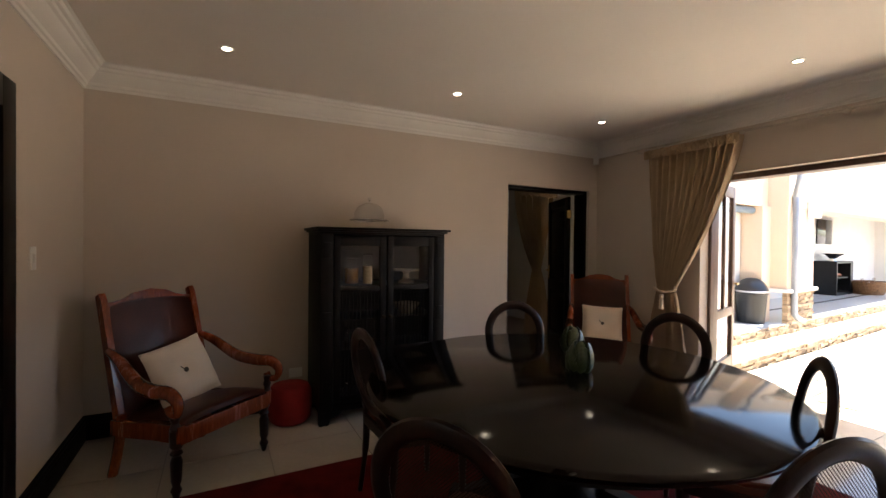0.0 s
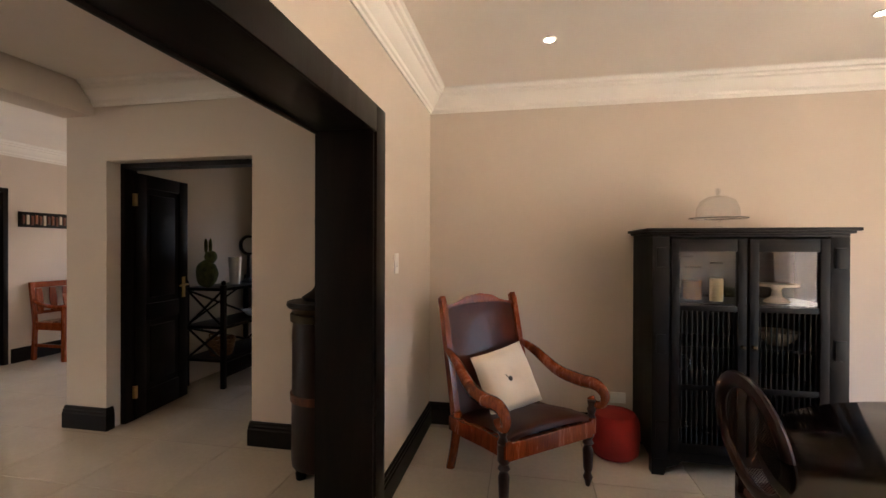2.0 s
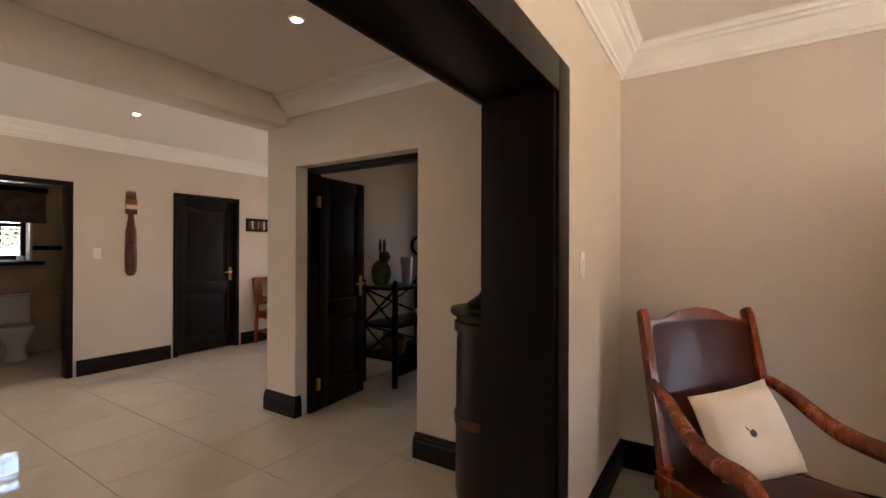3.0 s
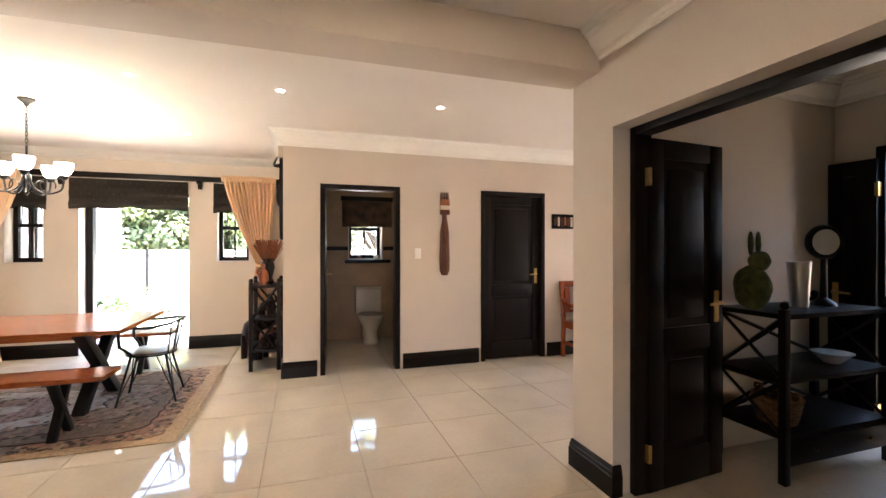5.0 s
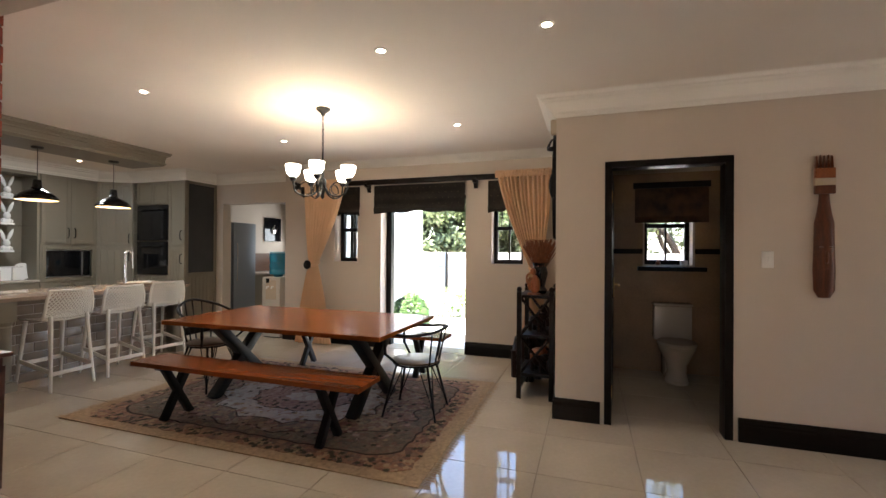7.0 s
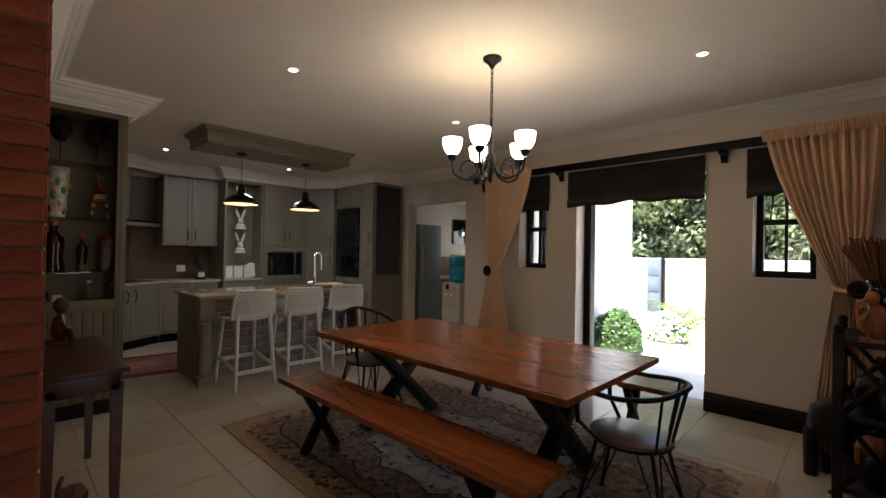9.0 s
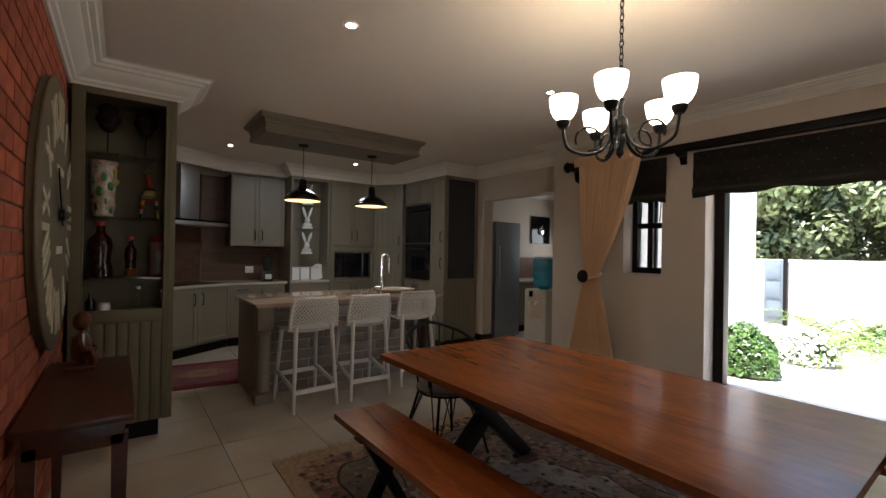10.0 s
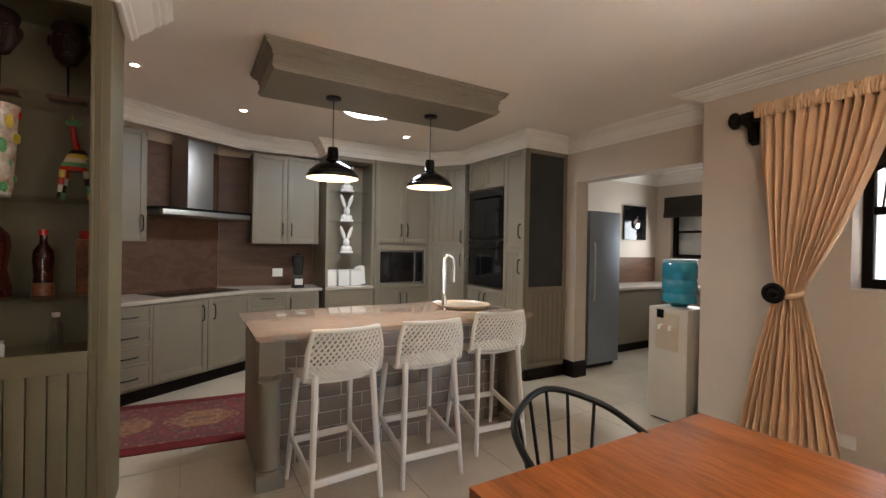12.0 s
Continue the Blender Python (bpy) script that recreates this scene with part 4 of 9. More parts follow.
# patio curtain of the dining room: local x runs along the wall
cu = drape("curtain", 0.0, 0.92, 0.24, -0.02, 0.50, 2.40, 0.98, 0.02, CURTAIN2, (4.68, 3.80, 0.0), -90, "bronze curtain tied back with a tasselled cord", 13, 0.095)
part("cord", tube(bmesh.new(), spline([(0.12, -0.04, 0.99), (0.24, -0.065, 0.96), (0.36, -0.04, 0.99), (0.27, 0.05, 1.03)], 5), 0.012, 8), LINEN, cu, "twisted cream tie cord")
bm = lathe(bmesh.new(), [(0, 0.0), (0.025, 0.0), (0.022, 0.09), (0.014, 0.10), (0.024, 0.12), (0.02, 0.145), (0, 0.15)], 14, (0.24, -0.08, 0.79))
part("tassel", bm, LINEN, cu, "cream tassel")
RAILC = material("pale painted curtain rail", (0.55, 0.48, 0.40), 0.5)
ob = thing("curtain_rail", (4.70, 0, 2.425), 0, "thin pale curtain rail above the patio opening", "curtain rail")
part("rail", tube(bmesh.new(), [(0, -1.2, 0), (0, 3.95, 0)], 0.012, 8), RAILC, ob)
for y in (-0.6, 0.8, 2.2, 3.85):
    part("bracket", boxes((-0.01, 0.10, y - 0.012, y + 0.012, -0.012, 0.03), bevel=0.003), RAILC, ob)

# room seen through the north door: curtain, shelf
drape("curtain", 0.0, 0.72, 0.40, 0.2, 0.72, 2.2, 1.05, 0.02, CURTAIN2, (4.42, 5.75, 0.0), 0, "dull bronze curtain in the room beyond", 8)
SHELF = thing("shelf_unit", (5.6, 7.75, 0), 0, "white shelf unit with dark boxes in the next room", "shelf")
for z in (0.25, 0.95, 1.6):
    part("board", boxes((-0.6, 0.6, -0.15, 0.15, z, z + 0.03)), WHITEPL, SHELF)
for x in (-0.6, 0.57):
    part("upright", boxes((x, x + 0.03, -0.15, 0.15, 0, 1.8)), WHITEPL, SHELF)
for x, z in ((-0.3, 0.28), (0.2, 0.98), (-0.25, 0.98)):
    solo("storage_box", boxes((-0.14, 0.14, -0.12, 0.12, 0, 0.3), bevel=0.01), BLACK, "dark storage box on a white shelf", "box", (5.6 + x, 7.75, z), 0, "shelf boxes")

# ---- living room with the plank table ----
RUGPAT = patterned("faded oriental rug pile", ((0.30, (0.15, 0.042, 0.024)), (0.42, (0.26, 0.16, 0.085)), (0.49, (0.08, 0.05, 0.03)), (0.57, (0.34, 0.24, 0.14)), (0.68, (0.17, 0.068, 0.036)), (0.8, (0.30, 0.235, 0.16))), 22)
RUGPAT2 = patterned("rust rug border pile", ((0.3, (0.17, 0.055, 0.026)), (0.45, (0.28, 0.12, 0.05)), (0.55, (0.09, 0.04, 0.022)), (0.7, (0.32, 0.165, 0.08))), 26)
RUGPALE = patterned("pale rug medallion pile", ((0.3, (0.42, 0.37, 0.32)), (0.45, (0.56, 0.50, 0.43)), (0.55, (0.34, 0.24, 0.20)), (0.7, (0.50, 0.46, 0.41))), 24)
RUGOLIVE = patterned("olive-brown rug field pile", ((0.3, (0.085, 0.05, 0.024)), (0.45, (0.16, 0.10, 0.048)), (0.55, (0.17, 0.065, 0.032)), (0.65, (0.21, 0.145, 0.08)), (0.8, (0.10, 0.062, 0.03))), 34)
RUGROSE = patterned("dusty rose rug pile", ((0.3, (0.24, 0.12, 0.085)), (0.45, (0.36, 0.21, 0.155)), (0.55, (0.18, 0.07, 0.05)), (0.7, (0.40, 0.27, 0.21))), 34)
RUG_OLIVEDARK = material("dark olive rug yarn", (0.06, 0.05, 0.03), 0.95, vary=0.2, scale=20)
RUG_DARK = material("dark brown rug outline", (0.05, 0.03, 0.022), 0.95, vary=0.2, scale=20)
FRINGE = material("cream rug fringe", (0.40, 0.28, 0.17), 0.95, vary=0.15, scale=30)
rg = thing("oriental_rug", (-5.185, -0.115, 0.0), 0, "faded rust and cream oriental rug with fringed ends", "rug")
hx, hy = 1.065, 1.565
part("border", boxes((-hx, hx, -hy, hy, 0.001, 0.009), bevel=0.002), FRINGE, rg, "plain cream outer band")


def lobed(a, b, lobes, depth, power=2.0, n=144):
    """A scalloped oval outline; a higher power squares it off."""
    out = []
    for k in range(n):
        t = math.tau * k / n
        c, q = math.cos(t), math.sin(t)
        m = (abs(c) ** power + abs(q) ** power) ** (-1 / power) * (1 - depth * abs(math.cos(lobes * t / 2)))
        out.append((a * m * c, b * m * q))
    return out


for name, mat, a, b, lobes, depth, power, z in (
        ("rust_band", "RUGPAT2", hx - 0.09, hy - 0.10, 64, 0.02, 26, 0.0115), ("band_line", "RUG_DARK", hx - 0.235, hy - 0.245, 40, 0.02, 12, 0.0125),
        ("field", "RUGOLIVE", hx - 0.25, hy - 0.26, 40, 0.02, 12, 0.0135), ("oval_line", "RUG_DARK", hx - 0.30, hy - 0.33, 16, 0.10, 2.4, 0.0145),
        ("oval_field", "RUGPAT", hx - 0.315, hy - 0.345, 16, 0.10, 2.4, 0.0155), ("medallion_line", "RUG_DARK", 0.605, 0.86, 12, 0.12, 2.0, 0.0165),
        ("medallion", "RUGPALE", 0.59, 0.845, 12, 0.12, 2.0, 0.0175), ("rose_line", "RUG_DARK", 0.355, 0.51, 10, 0.10, 2.0, 0.0185),
        ("rose_medallion", "RUGROSE", 0.34, 0.495, 10, 0.10, 2.0, 0.0195), ("centre_flower", "RUGPALE", 0.13, 0.19, 8, 0.25, 2.0, 0.0205)):
    part(name, prism(bmesh.new(), lobed(a, b, lobes, depth, power), 0.004, z), {"RUGPAT2": RUGPAT2, "RUG_DARK": RUG_DARK, "RUGOLIVE": RUGOLIVE, "RUGPAT": RUGPAT, "RUGPALE": RUGPALE, "RUGROSE": RUGROSE}[mat], rg)


def rosettes(name, mat, seed, n, size, x_lo, x_hi, y_lo, y_hi, z):
    """Flat woven flowers, mirrored about both axes."""
    rnd = random.Random(seed)
    bm = bmesh.new()
    for _ in range(n):
        x, y, r, turn, petals = rnd.uniform(x_lo, x_hi), rnd.uniform(y_lo, y_hi), size * rnd.uniform(0.6, 1.25), rnd.uniform(0, 1), rnd.choice((5, 6, 8))
        for sx in (-1, 1):
            for sy in (-1, 1):
                ring = []
                for k in range(petals * 2):
                    t = turn + math.tau * k / (petals * 2)
                    q = r * (1.0 if k % 2 else 0.55)
                    ring.append(bm.verts.new((sx * (x + q * math.cos(t)), sy * (y + q * math.sin(t)), z)))
                bm.faces.new(ring)
    tagged(part(name, bm, mat, rg, "", 0), "scattered woven flowers", kind="stuff")


rosettes("pale_flower_pattern", FRINGE, 1, 46, 0.026, 0.03, 0.70, 0.05, 1.15, 0.0212)
rosettes("rust_flower_pattern", RUGROSE, 2, 46, 0.034, 0.05, 0.72, 0.05, 1.18, 0.0208)
rosettes("olive_leaf_pattern", RUG_OLIVEDARK, 3, 60, 0.024, 0.03, 0.74, 0.03, 1.2, 0.0216)
rosettes("border_flower_pattern", FRINGE, 4, 34, 0.03, 0.86, 0.96, 0.03, 1.42, 0.0135)
rosettes("border_flower_pattern", FRINGE, 5, 18, 0.03, 0.03, 0.85, 1.34, 1.44, 0.0135)
rosettes("border_leaf_pattern", RUG_OLIVEDARK, 6, 40, 0.026, 0.85, 0.97, 0.03, 1.44, 0.0139)
rosettes("border_leaf_pattern", RUG_OLIVEDARK, 7, 22, 0.026, 0.03, 0.85, 1.33, 1.45, 0.0139)
for s in (-1, 1):
    bm = bmesh.new()
    for k in range(150):
        x = -hx + 2 * hx * (k + 0.5) / 150
        j = random.uniform(-0.012, 0.012)
        L = random.uniform(0.04, 0.075)
        vs = [bm.verts.new(p) for p in ((x - 0.004, s * hy, 0.006), (x + 0.004, s * hy, 0.006), (x + 0.005 + j, s * (hy + L), 0.002), (x - 0.004 + j, s * (hy + L), 0.002))]
        bm.faces.new(vs)
    tagged(part("fringe", bm, FRINGE, rg, "", 0), "knotted cream fringe", kind="stuff")


def plank_top(parent, w, l, z, th, n, mat, name="plank"):
    """Glued boards along y."""
    for k in range(n):
        a, b = -w / 2 + w * k / n, -w / 2 + w * (k + 1) / n
        part(name, boxes((a + 0.0001, b - 0.0001, -l / 2, l / 2, z - th, z)), mat, parent, smooth=0)


def x_leg(parent, half, z_top, size, y):
    """Two crossed square-section steel legs in the xz plane."""
    L = math.hypot(2 * half, z_top)
    a = math.degrees(math.atan2(z_top, 2 * half))
    for s in (-1, 1):
        m = pose(0, y, z_top / 2, 0, -a * s, 0)
        bm = box(bmesh.new(), -L / 2, L / 2, -size / 2 + 0.002 * s, size / 2 + 0.002 * s, -size / 2, size / 2, 0.003, m)
        bmesh.ops.bisect_plane(bm, geom=bm.verts[:] + bm.edges[:] + bm.faces[:], plane_co=(0, 0, 0.0), plane_no=(0, 0, -1), clear_outer=True)
        bmesh.ops.bisect_plane(bm, geom=bm.verts[:] + bm.edges[:] + bm.faces[:], plane_co=(0, 0, z_top), plane_no=(0, 0, 1), clear_outer=True)
        bmesh.ops.holes_fill(bm, edges=bm.edges[:], sides=12)
        part("leg", bm, BLACK, parent, "crossed black steel leg")
    part("mounting_plate", boxes((-half - 0.05, half + 0.05, y - 0.04, y + 0.04, z_top - 0.006, z_top)), BLACK, parent)


tbl = thing("dining_table", (-5.225, -0.143, 0.010), 0, "honey-red plank dining table on crossed black steel legs", "dining table")
plank_top(tbl, 1.175, 2.155, 0.73, 0.034, 7, TABLETOP)
for y in (-0.72, 0.72):
    x_leg(tbl, 0.36, 0.696, 0.085, y)


def bench(x, y):
    ob = thing("bench", (x, y, 0.010), 0, "honey-red plank bench on crossed black steel legs", "bench", "benches at the table")
    plank_top(ob, 0.32, 2.08, 0.455, 0.034, 2, BENCHTOP)
    for yy in (-0.72, 0.72):
        x_leg(ob, 0.12, 0.421, 0.05, yy)
    return ob


b1 = bench(-4.46, -0.09)
copy_thing(b1, pose(-6.22, -0.10, 0.010))

SEATWOOD = wood("weathered grey-brown seat timber", (0.17, 0.10, 0.06), (0.07, 0.04, 0.024), 0.28, "y", 2)


def wire_chair(at, turn, label, rise=0.0):
    """A low metal tub chair that faces -y with a timber seat."""
    ob = thing("metal_armchair", at, turn, label, "chair", "metal chairs at the table")
    part("seat", lathe(bmesh.new(), [(0, 0.43), (0.19, 0.43), (0.205, 0.437), (0.205, 0.447), (0.19, 0.452), (0, 0.448)], 28), SEATWOOD, ob, "round timber seat")
    part("seat_ring", tube(bmesh.new(), [(0.195 * math.cos(math.tau * k / 24), 0.195 * math.sin(math.tau * k / 24), 0.422) for k in range(24)], 0.008, 6, True), BLACK, ob)
    hoop = spline([(-0.24, -0.19, 0.52), (-0.25, -0.19, 0.66), (-0.265, -0.12, 0.69), (-0.27, 0.02, 0.70 + 0.3 * rise), (-0.21, 0.18, 0.735 + 0.7 * rise), (0.0, 0.265, 0.77 + rise), (0.21, 0.18, 0.735 + 0.7 * rise), (0.27, 0.02, 0.70 + 0.3 * rise), (0.265, -0.12, 0.69), (0.25, -0.19, 0.66), (0.24, -0.19, 0.52)], 5)
    part("hoop", tube(bmesh.new(), hoop, 0.013, 8), BLACK, ob, "bent tube back and arms")
    for s in (-1, 1):
        part("arm_post", tube(bmesh.new(), [(0.24 * s, -0.19, 0.53), (0.17 * s, -0.10, 0.425)], 0.011, 7), BLACK, ob)
    for k in range(5):
        u = (k - 2) / 2
        part("spindle", tube(bmesh.new(), [(0.13 * u, 0.15 + 0.04 * (1 - u * u), 0.43), (0.19 * u, 0.19 + 0.07 * (1 - u * u), 0.745 + 0.02 * (1 - u * u) + rise * (1 - 0.25 * u * u))], 0.007, 6), BLACK, ob)
    for sx in (-1, 1):
        for sy in (-1, 1):
            tp, ft = Vector((0.13 * sx, 0.13 * sy, 0.425)), Vector((0.215 * sx, 0.225 * sy, 0.0))
            part("leg", tube(bmesh.new(), [tp, ft], 0.010, 7), BLACK, ob)
            bm = tube(bmesh.new(), [(0.06 * sx, 0.15 * sy, 0.425), ft * 0.86 + tp * 0.14], 0.0045, 5)
            tube(bm, [(0.15 * sx, 0.06 * sy, 0.425), ft * 0.86 + tp * 0.14], 0.0045, 5)
            part("brace", bm, BLACK, ob)
    return ob


wire_chair((-5.22, 0.99, 0.010), 5, "black metal tub chair with a timber seat, pulled out", -0.04)
wire_chair((-5.16, -1.22, 0.010), 176, "black metal tub chair with a timber seat at the table end", 0.08)

# ---- chandelier ----
SHADE = glow("lit frosted glass shade", (1.0, 0.90, 0.74), 1.6)
ch = thing("chandelier", (-5.12, 0.11, H), 0, "black iron chandelier with five lit frosted glass bowls", "chandelier")
part("canopy", lathe(bmesh.new(), [(0.062, 0.0), (0.06, -0.014), (0.04, -0.03), (0.022, -0.045), (0.014, -0.065), (0, -0.068)], 22), BLACK, ch)
for k in range(11):
    bm = bmesh.new()
    m = pose(0, 0, -0.085 - 0.03 * k, 0, 0, 90 * (k % 2))
    bm = tube(bm, [m @ Vector((0.009 * math.cos(t), 0, 0.02 * math.sin(t))) for t in (math.tau * i / 10 for i in range(10))], 0.0028, 5, True)
    part("chain_link", bm, BLACK, ch)
part("stem", lathe(bmesh.new(), [(0, -0.395), (0.008, -0.395), (0.008, -0.54), (0.022, -0.55), (0.012, -0.57), (0.012, -0.62), (0.03, -0.64), (0.035, -0.68), (0.02, -0.71), (0.028, -0.74), (0.014, -0.775), (0.018, -0.795), (0, -0.82)], 16), BLACK, ch)
for k in range(5):
    a = radians(23 + 72 * k)
    u = Vector((math.cos(a), math.sin(a), 0))
    arm = spline([u * 0.015 + Vector((0, 0, -0.66)), u * 0.06 + Vector((0, 0, -0.76)), u * 0.14 + Vector((0, 0, -0.795)), u * 0.225 + Vector((0, 0, -0.765)), u * 0.245 + Vector((0, 0, -0.71)), u * 0.25 + Vector((0, 0, -0.66))], 5)
    ar = part("arm", tube(bmesh.new(), arm, 0.0075, 8), BLACK, ch, "curved black iron arm")
    curl = [u * (0.14 + 0.055 * math.cos(t)) + Vector((0, 0, -0.725 + 0.055 * math.sin(t))) for t in (radians(-90 - 21 * i) for i in range(15))]
    part("scroll", tube(bmesh.new(), curl, 0.005, 6), BLACK, ar)
    c = u * 0.25
    part("cup", lathe(bmesh.new(), [(0, -0.575), (0.018, -0.575), (0.03, -0.555), (0.032, -0.54), (0.0, -0.54)], 14, (c.x, c.y, -0.095)), BLACK, ar)
    sh = part("shade", lathe(bmesh.new(), [(0.0, -0.537), (0.026, -0.537), (0.045, -0.52), (0.058, -0.492), (0.064, -0.46), (0.066, -0.432), (0.062, -0.432), (0.06, -0.46), (0.053, -0.49), (0.036, -0.518), (0.0, -0.528)], 24, (c.x, c.y, -0.095)), SHADE, ar, "lit frosted glass bowl shade")
    sh.visible_shadow = False
    la = new("chandelier_lamp", bpy.data.lights.new("chandelier_lamp", "POINT"))
    la.data.energy, la.data.color, la.data.shadow_soft_size = LAMP_W * 0.14, (1.0, 0.9, 0.76), 0.06
    la.matrix_world = pose(-5.12 + c.x, 0.11 + c.y, H - 0.56)

# ---- windows, garden door, blinds and curtains ----
BLIND = material("dark brown woven blind", (0.030, 0.022, 0.016), 0.8, vary=0.3, scale=4, grain=260, bump=0.15, stretch=(1, 1, 2))
STITCH = material("cream stitched dot", (0.17, 0.13, 0.08), 0.8)


def casement(name, axis_x, y0, y1, z0, z1, label, bars=True):
    """A black framed window in a wall that faces x: lower pane pair and an upper vent."""
    ob = tagged(new(name), label, "window", "", "structure")
    x0, x1 = axis_x - 0.03, axis_x + 0.03
    fr = boxes((x0, x1, y0, y0 + 0.05, z0, z1), (x0, x1, y1 - 0.05, y1, z0, z1), (x0, x1, y0 + 0.05, y1 - 0.05, z1 - 0.05, z1), (x0, x1, y0 + 0.05, y1 - 0.05, z0, z0 + 0.07), bevel=0.003)
    part("window_frame", fr, DARKWOOD, ob)
    zm = z0 + 0.07 + (z1 - z0 - 0.12) * 0.52
    part("transom", boxes((x0 + 0.004, x1 - 0.004, y0 + 0.05, y1 - 0.05, zm - 0.025, zm + 0.025), bevel=0.003), DARKWOOD, ob)
    ym = (y0 + y1) / 2
    for za, zb in ((z0 + 0.07, zm - 0.025), (zm + 0.025, z1 - 0.05)):
        part("glazing_bar", boxes((x0 + 0.012, x1 - 0.012, ym - 0.011, ym + 0.011, za, zb)), DARKWOOD, ob)
        for a, b in ((y0 + 0.05, ym - 0.011), (ym + 0.011, y1 - 0.05)):
            p = part("pane", boxes((axis_x - 0.003, axis_x + 0.003, a, b, za, zb)), GLASS, ob)
            p.visible_shadow = False
    part("window_sill", boxes((axis_x + 0.03, -7.35, y0, y1, z0 - 0.004, z0 + 0.012), bevel=0.003), PAINT, ob)
    if bars:
        for k in range(3):
            y = y0 + (y1 - y0) * (k + 1) / 4
            part("burglar_bar", tube(bmesh.new(), spline([(axis_x + 0.05, y, zm + 0.02), (axis_x + 0.06, y + 0.015, (zm + z1) / 2), (axis_x + 0.05, y - 0.012, z1 - 0.05)], 4), 0.006, 6), BLACK, ob)
    return ob


casement("window_1", -7.56, -1.20, -0.815, 1.20, 2.12, "small black framed window with burglar bars")
casement("window_2", -7.56, 1.17, 1.58, 1.20, 2.12, "small black framed window with burglar bars")
casement("window_3", -7.56, 3.00, 3.50, 1.22, 2.12, "small black framed cloakroom window", False)

gd = tagged(new("door_garden"), "black framed garden doorway with a glazed leaf opened outwards", "door", "", "structure")
part("jamb", boxes((-7.66, -7.55, -0.44, -0.36, 0, 2.16), bevel=0.004), DARKWOOD, gd)
part("jamb", boxes((-7.62, -7.55, 0.79, 0.82, 0, 2.16), bevel=0.004), DARKWOOD, gd)
part("head", boxes((-7.62, -7.55, -0.39, 0.79, 2.11, 2.16), bevel=0.004), DARKWOOD, gd)
lf = part("leaf", boxes((-7.72, -7.675, -0.54, -0.45, 0.02, 2.1), (-7.72, -7.675, -1.12, -1.03, 0.02, 2.1), (-7.72, -7.675, -1.03, -0.54, 0.02, 0.25), (-7.72, -7.675, -1.03, -0.54, 2.0, 2.1), bevel=0.004), DARKWOOD, gd)
p = part("pane", boxes((-7.70, -7.695, -1.03, -0.54, 0.25, 2.0)), GLASS, lf)
p.visible_shadow = False
part("threshold", boxes((-7.66, -7.36, -0.44, 0.82, -0.02, 0.004)), TILE, gd)


def roman_blind(y0, y1, z0, z1, x=-7.335):
    ob = thing("roman_blind", (x, (y0 + y1) / 2, 0), 0, "dark brown stitched roman blind, folded up", "blind", "roman blinds")
    w = (y1 - y0) / 2
    bm = bmesh.new()
    rows = []
    nz = 26
    for j in range(nz + 1):
        z = z1 + (z0 - z1) * j / nz
        row = []
        for k in range(31):
            u = k / 15 - 1
            zz = z
            if j > nz - 8:
                zz += 0.03 * (1 - abs(u) ** 1.0) * math.cos(u * 9) * (j - nz + 8) / 8 * 0.6 + 0.02 * (1 - u * u) * (j - nz + 8) / 8
            d = 0.010 + 0.022 * (0.5 + 0.5 * math.sin(j / nz * math.tau * 2.6)) * (j / nz)
            row.append(bm.verts.new((d, u * w, zz)))
        rows.append(row)
    for A, B in zip(rows, rows[1:]):
        for k in range(30):
            bm.faces.new((A[k], A[k + 1], B[k + 1], B[k]))
    bmesh.ops.solidify(bm, geom=bm.faces[:], thickness=-0.008)
    part("cloth", bm, BLIND, ob)
    bm = bmesh.new()
    n = max(4, int((y1 - y0) / 0.085))
    for i in range(n):
        for j in range(4):
            y, z = -w + (i + 0.5 + 0.5 * (j % 2)) * 2 * w / n, z1 - 0.05 - j * 0.075
            if y < w - 0.02:
                blob(bm, (0.036, y, z), 0.002, 0.007, 0.004, 1)
    tagged(part("stitching", bm, STITCH, ob), "cream stitched dots", kind="stuff")
    part("fold", boxes((0.015, 0.04, -w, w, z0 + 0.05, z0 + 0.085), bevel=0.008), BLIND, ob)
    return ob


roman_blind(-0.53, 0.82, 1.90, 2.30)
roman_blind(-1.30, -0.76, 1.88, 2.30)
roman_blind(1.13, 1.66, 1.88, 2.30)

rl = thing("curtain_pole", (-7.25, 0.13, 2.34), 0, "dark timber curtain pole with carved end brackets", "curtain pole")
part("pole", boxes((-0.022, 0.022, -1.90, 1.90, -0.036, 0.036), bevel=0.014), DARKWOOD_Y, rl)
for y in (-0.75, 0.83):
    part("bracket", prism(bmesh.new(), [(-0.108, 0.03), (0.0, 0.03), (0.03, -0.02), (0.0, -0.06), (-0.06, -0.07), (-0.09, -0.13), (-0.108, -0.13)], y - 0.025, y + 0.025, "y"), DARKWOOD, rl)
for s, y in ((-1, -1.90), (1, 1.90)):
    bm = blob(bmesh.new(), (0, y + 0.035 * s, 0.0), 0.058, 0.04, 0.062, 2)
    blob(bm, (0, y - 0.015 * s, 0.0), 0.04, 0.02, 0.045, 2)
    part("finial", bm, DARKWOOD, rl, "carved knob finial")
    part("bracket", prism(bmesh.new(), [(-0.108, 0.04), (0.0, 0.045), (0.04, 0.0), (0.02, -0.05), (-0.03, -0.06), (-0.05, -0.15), (-0.108, -0.17)], y - 0.05 * s - 0.022, y - 0.05 * s + 0.022, "y"), DARKWOOD, rl)


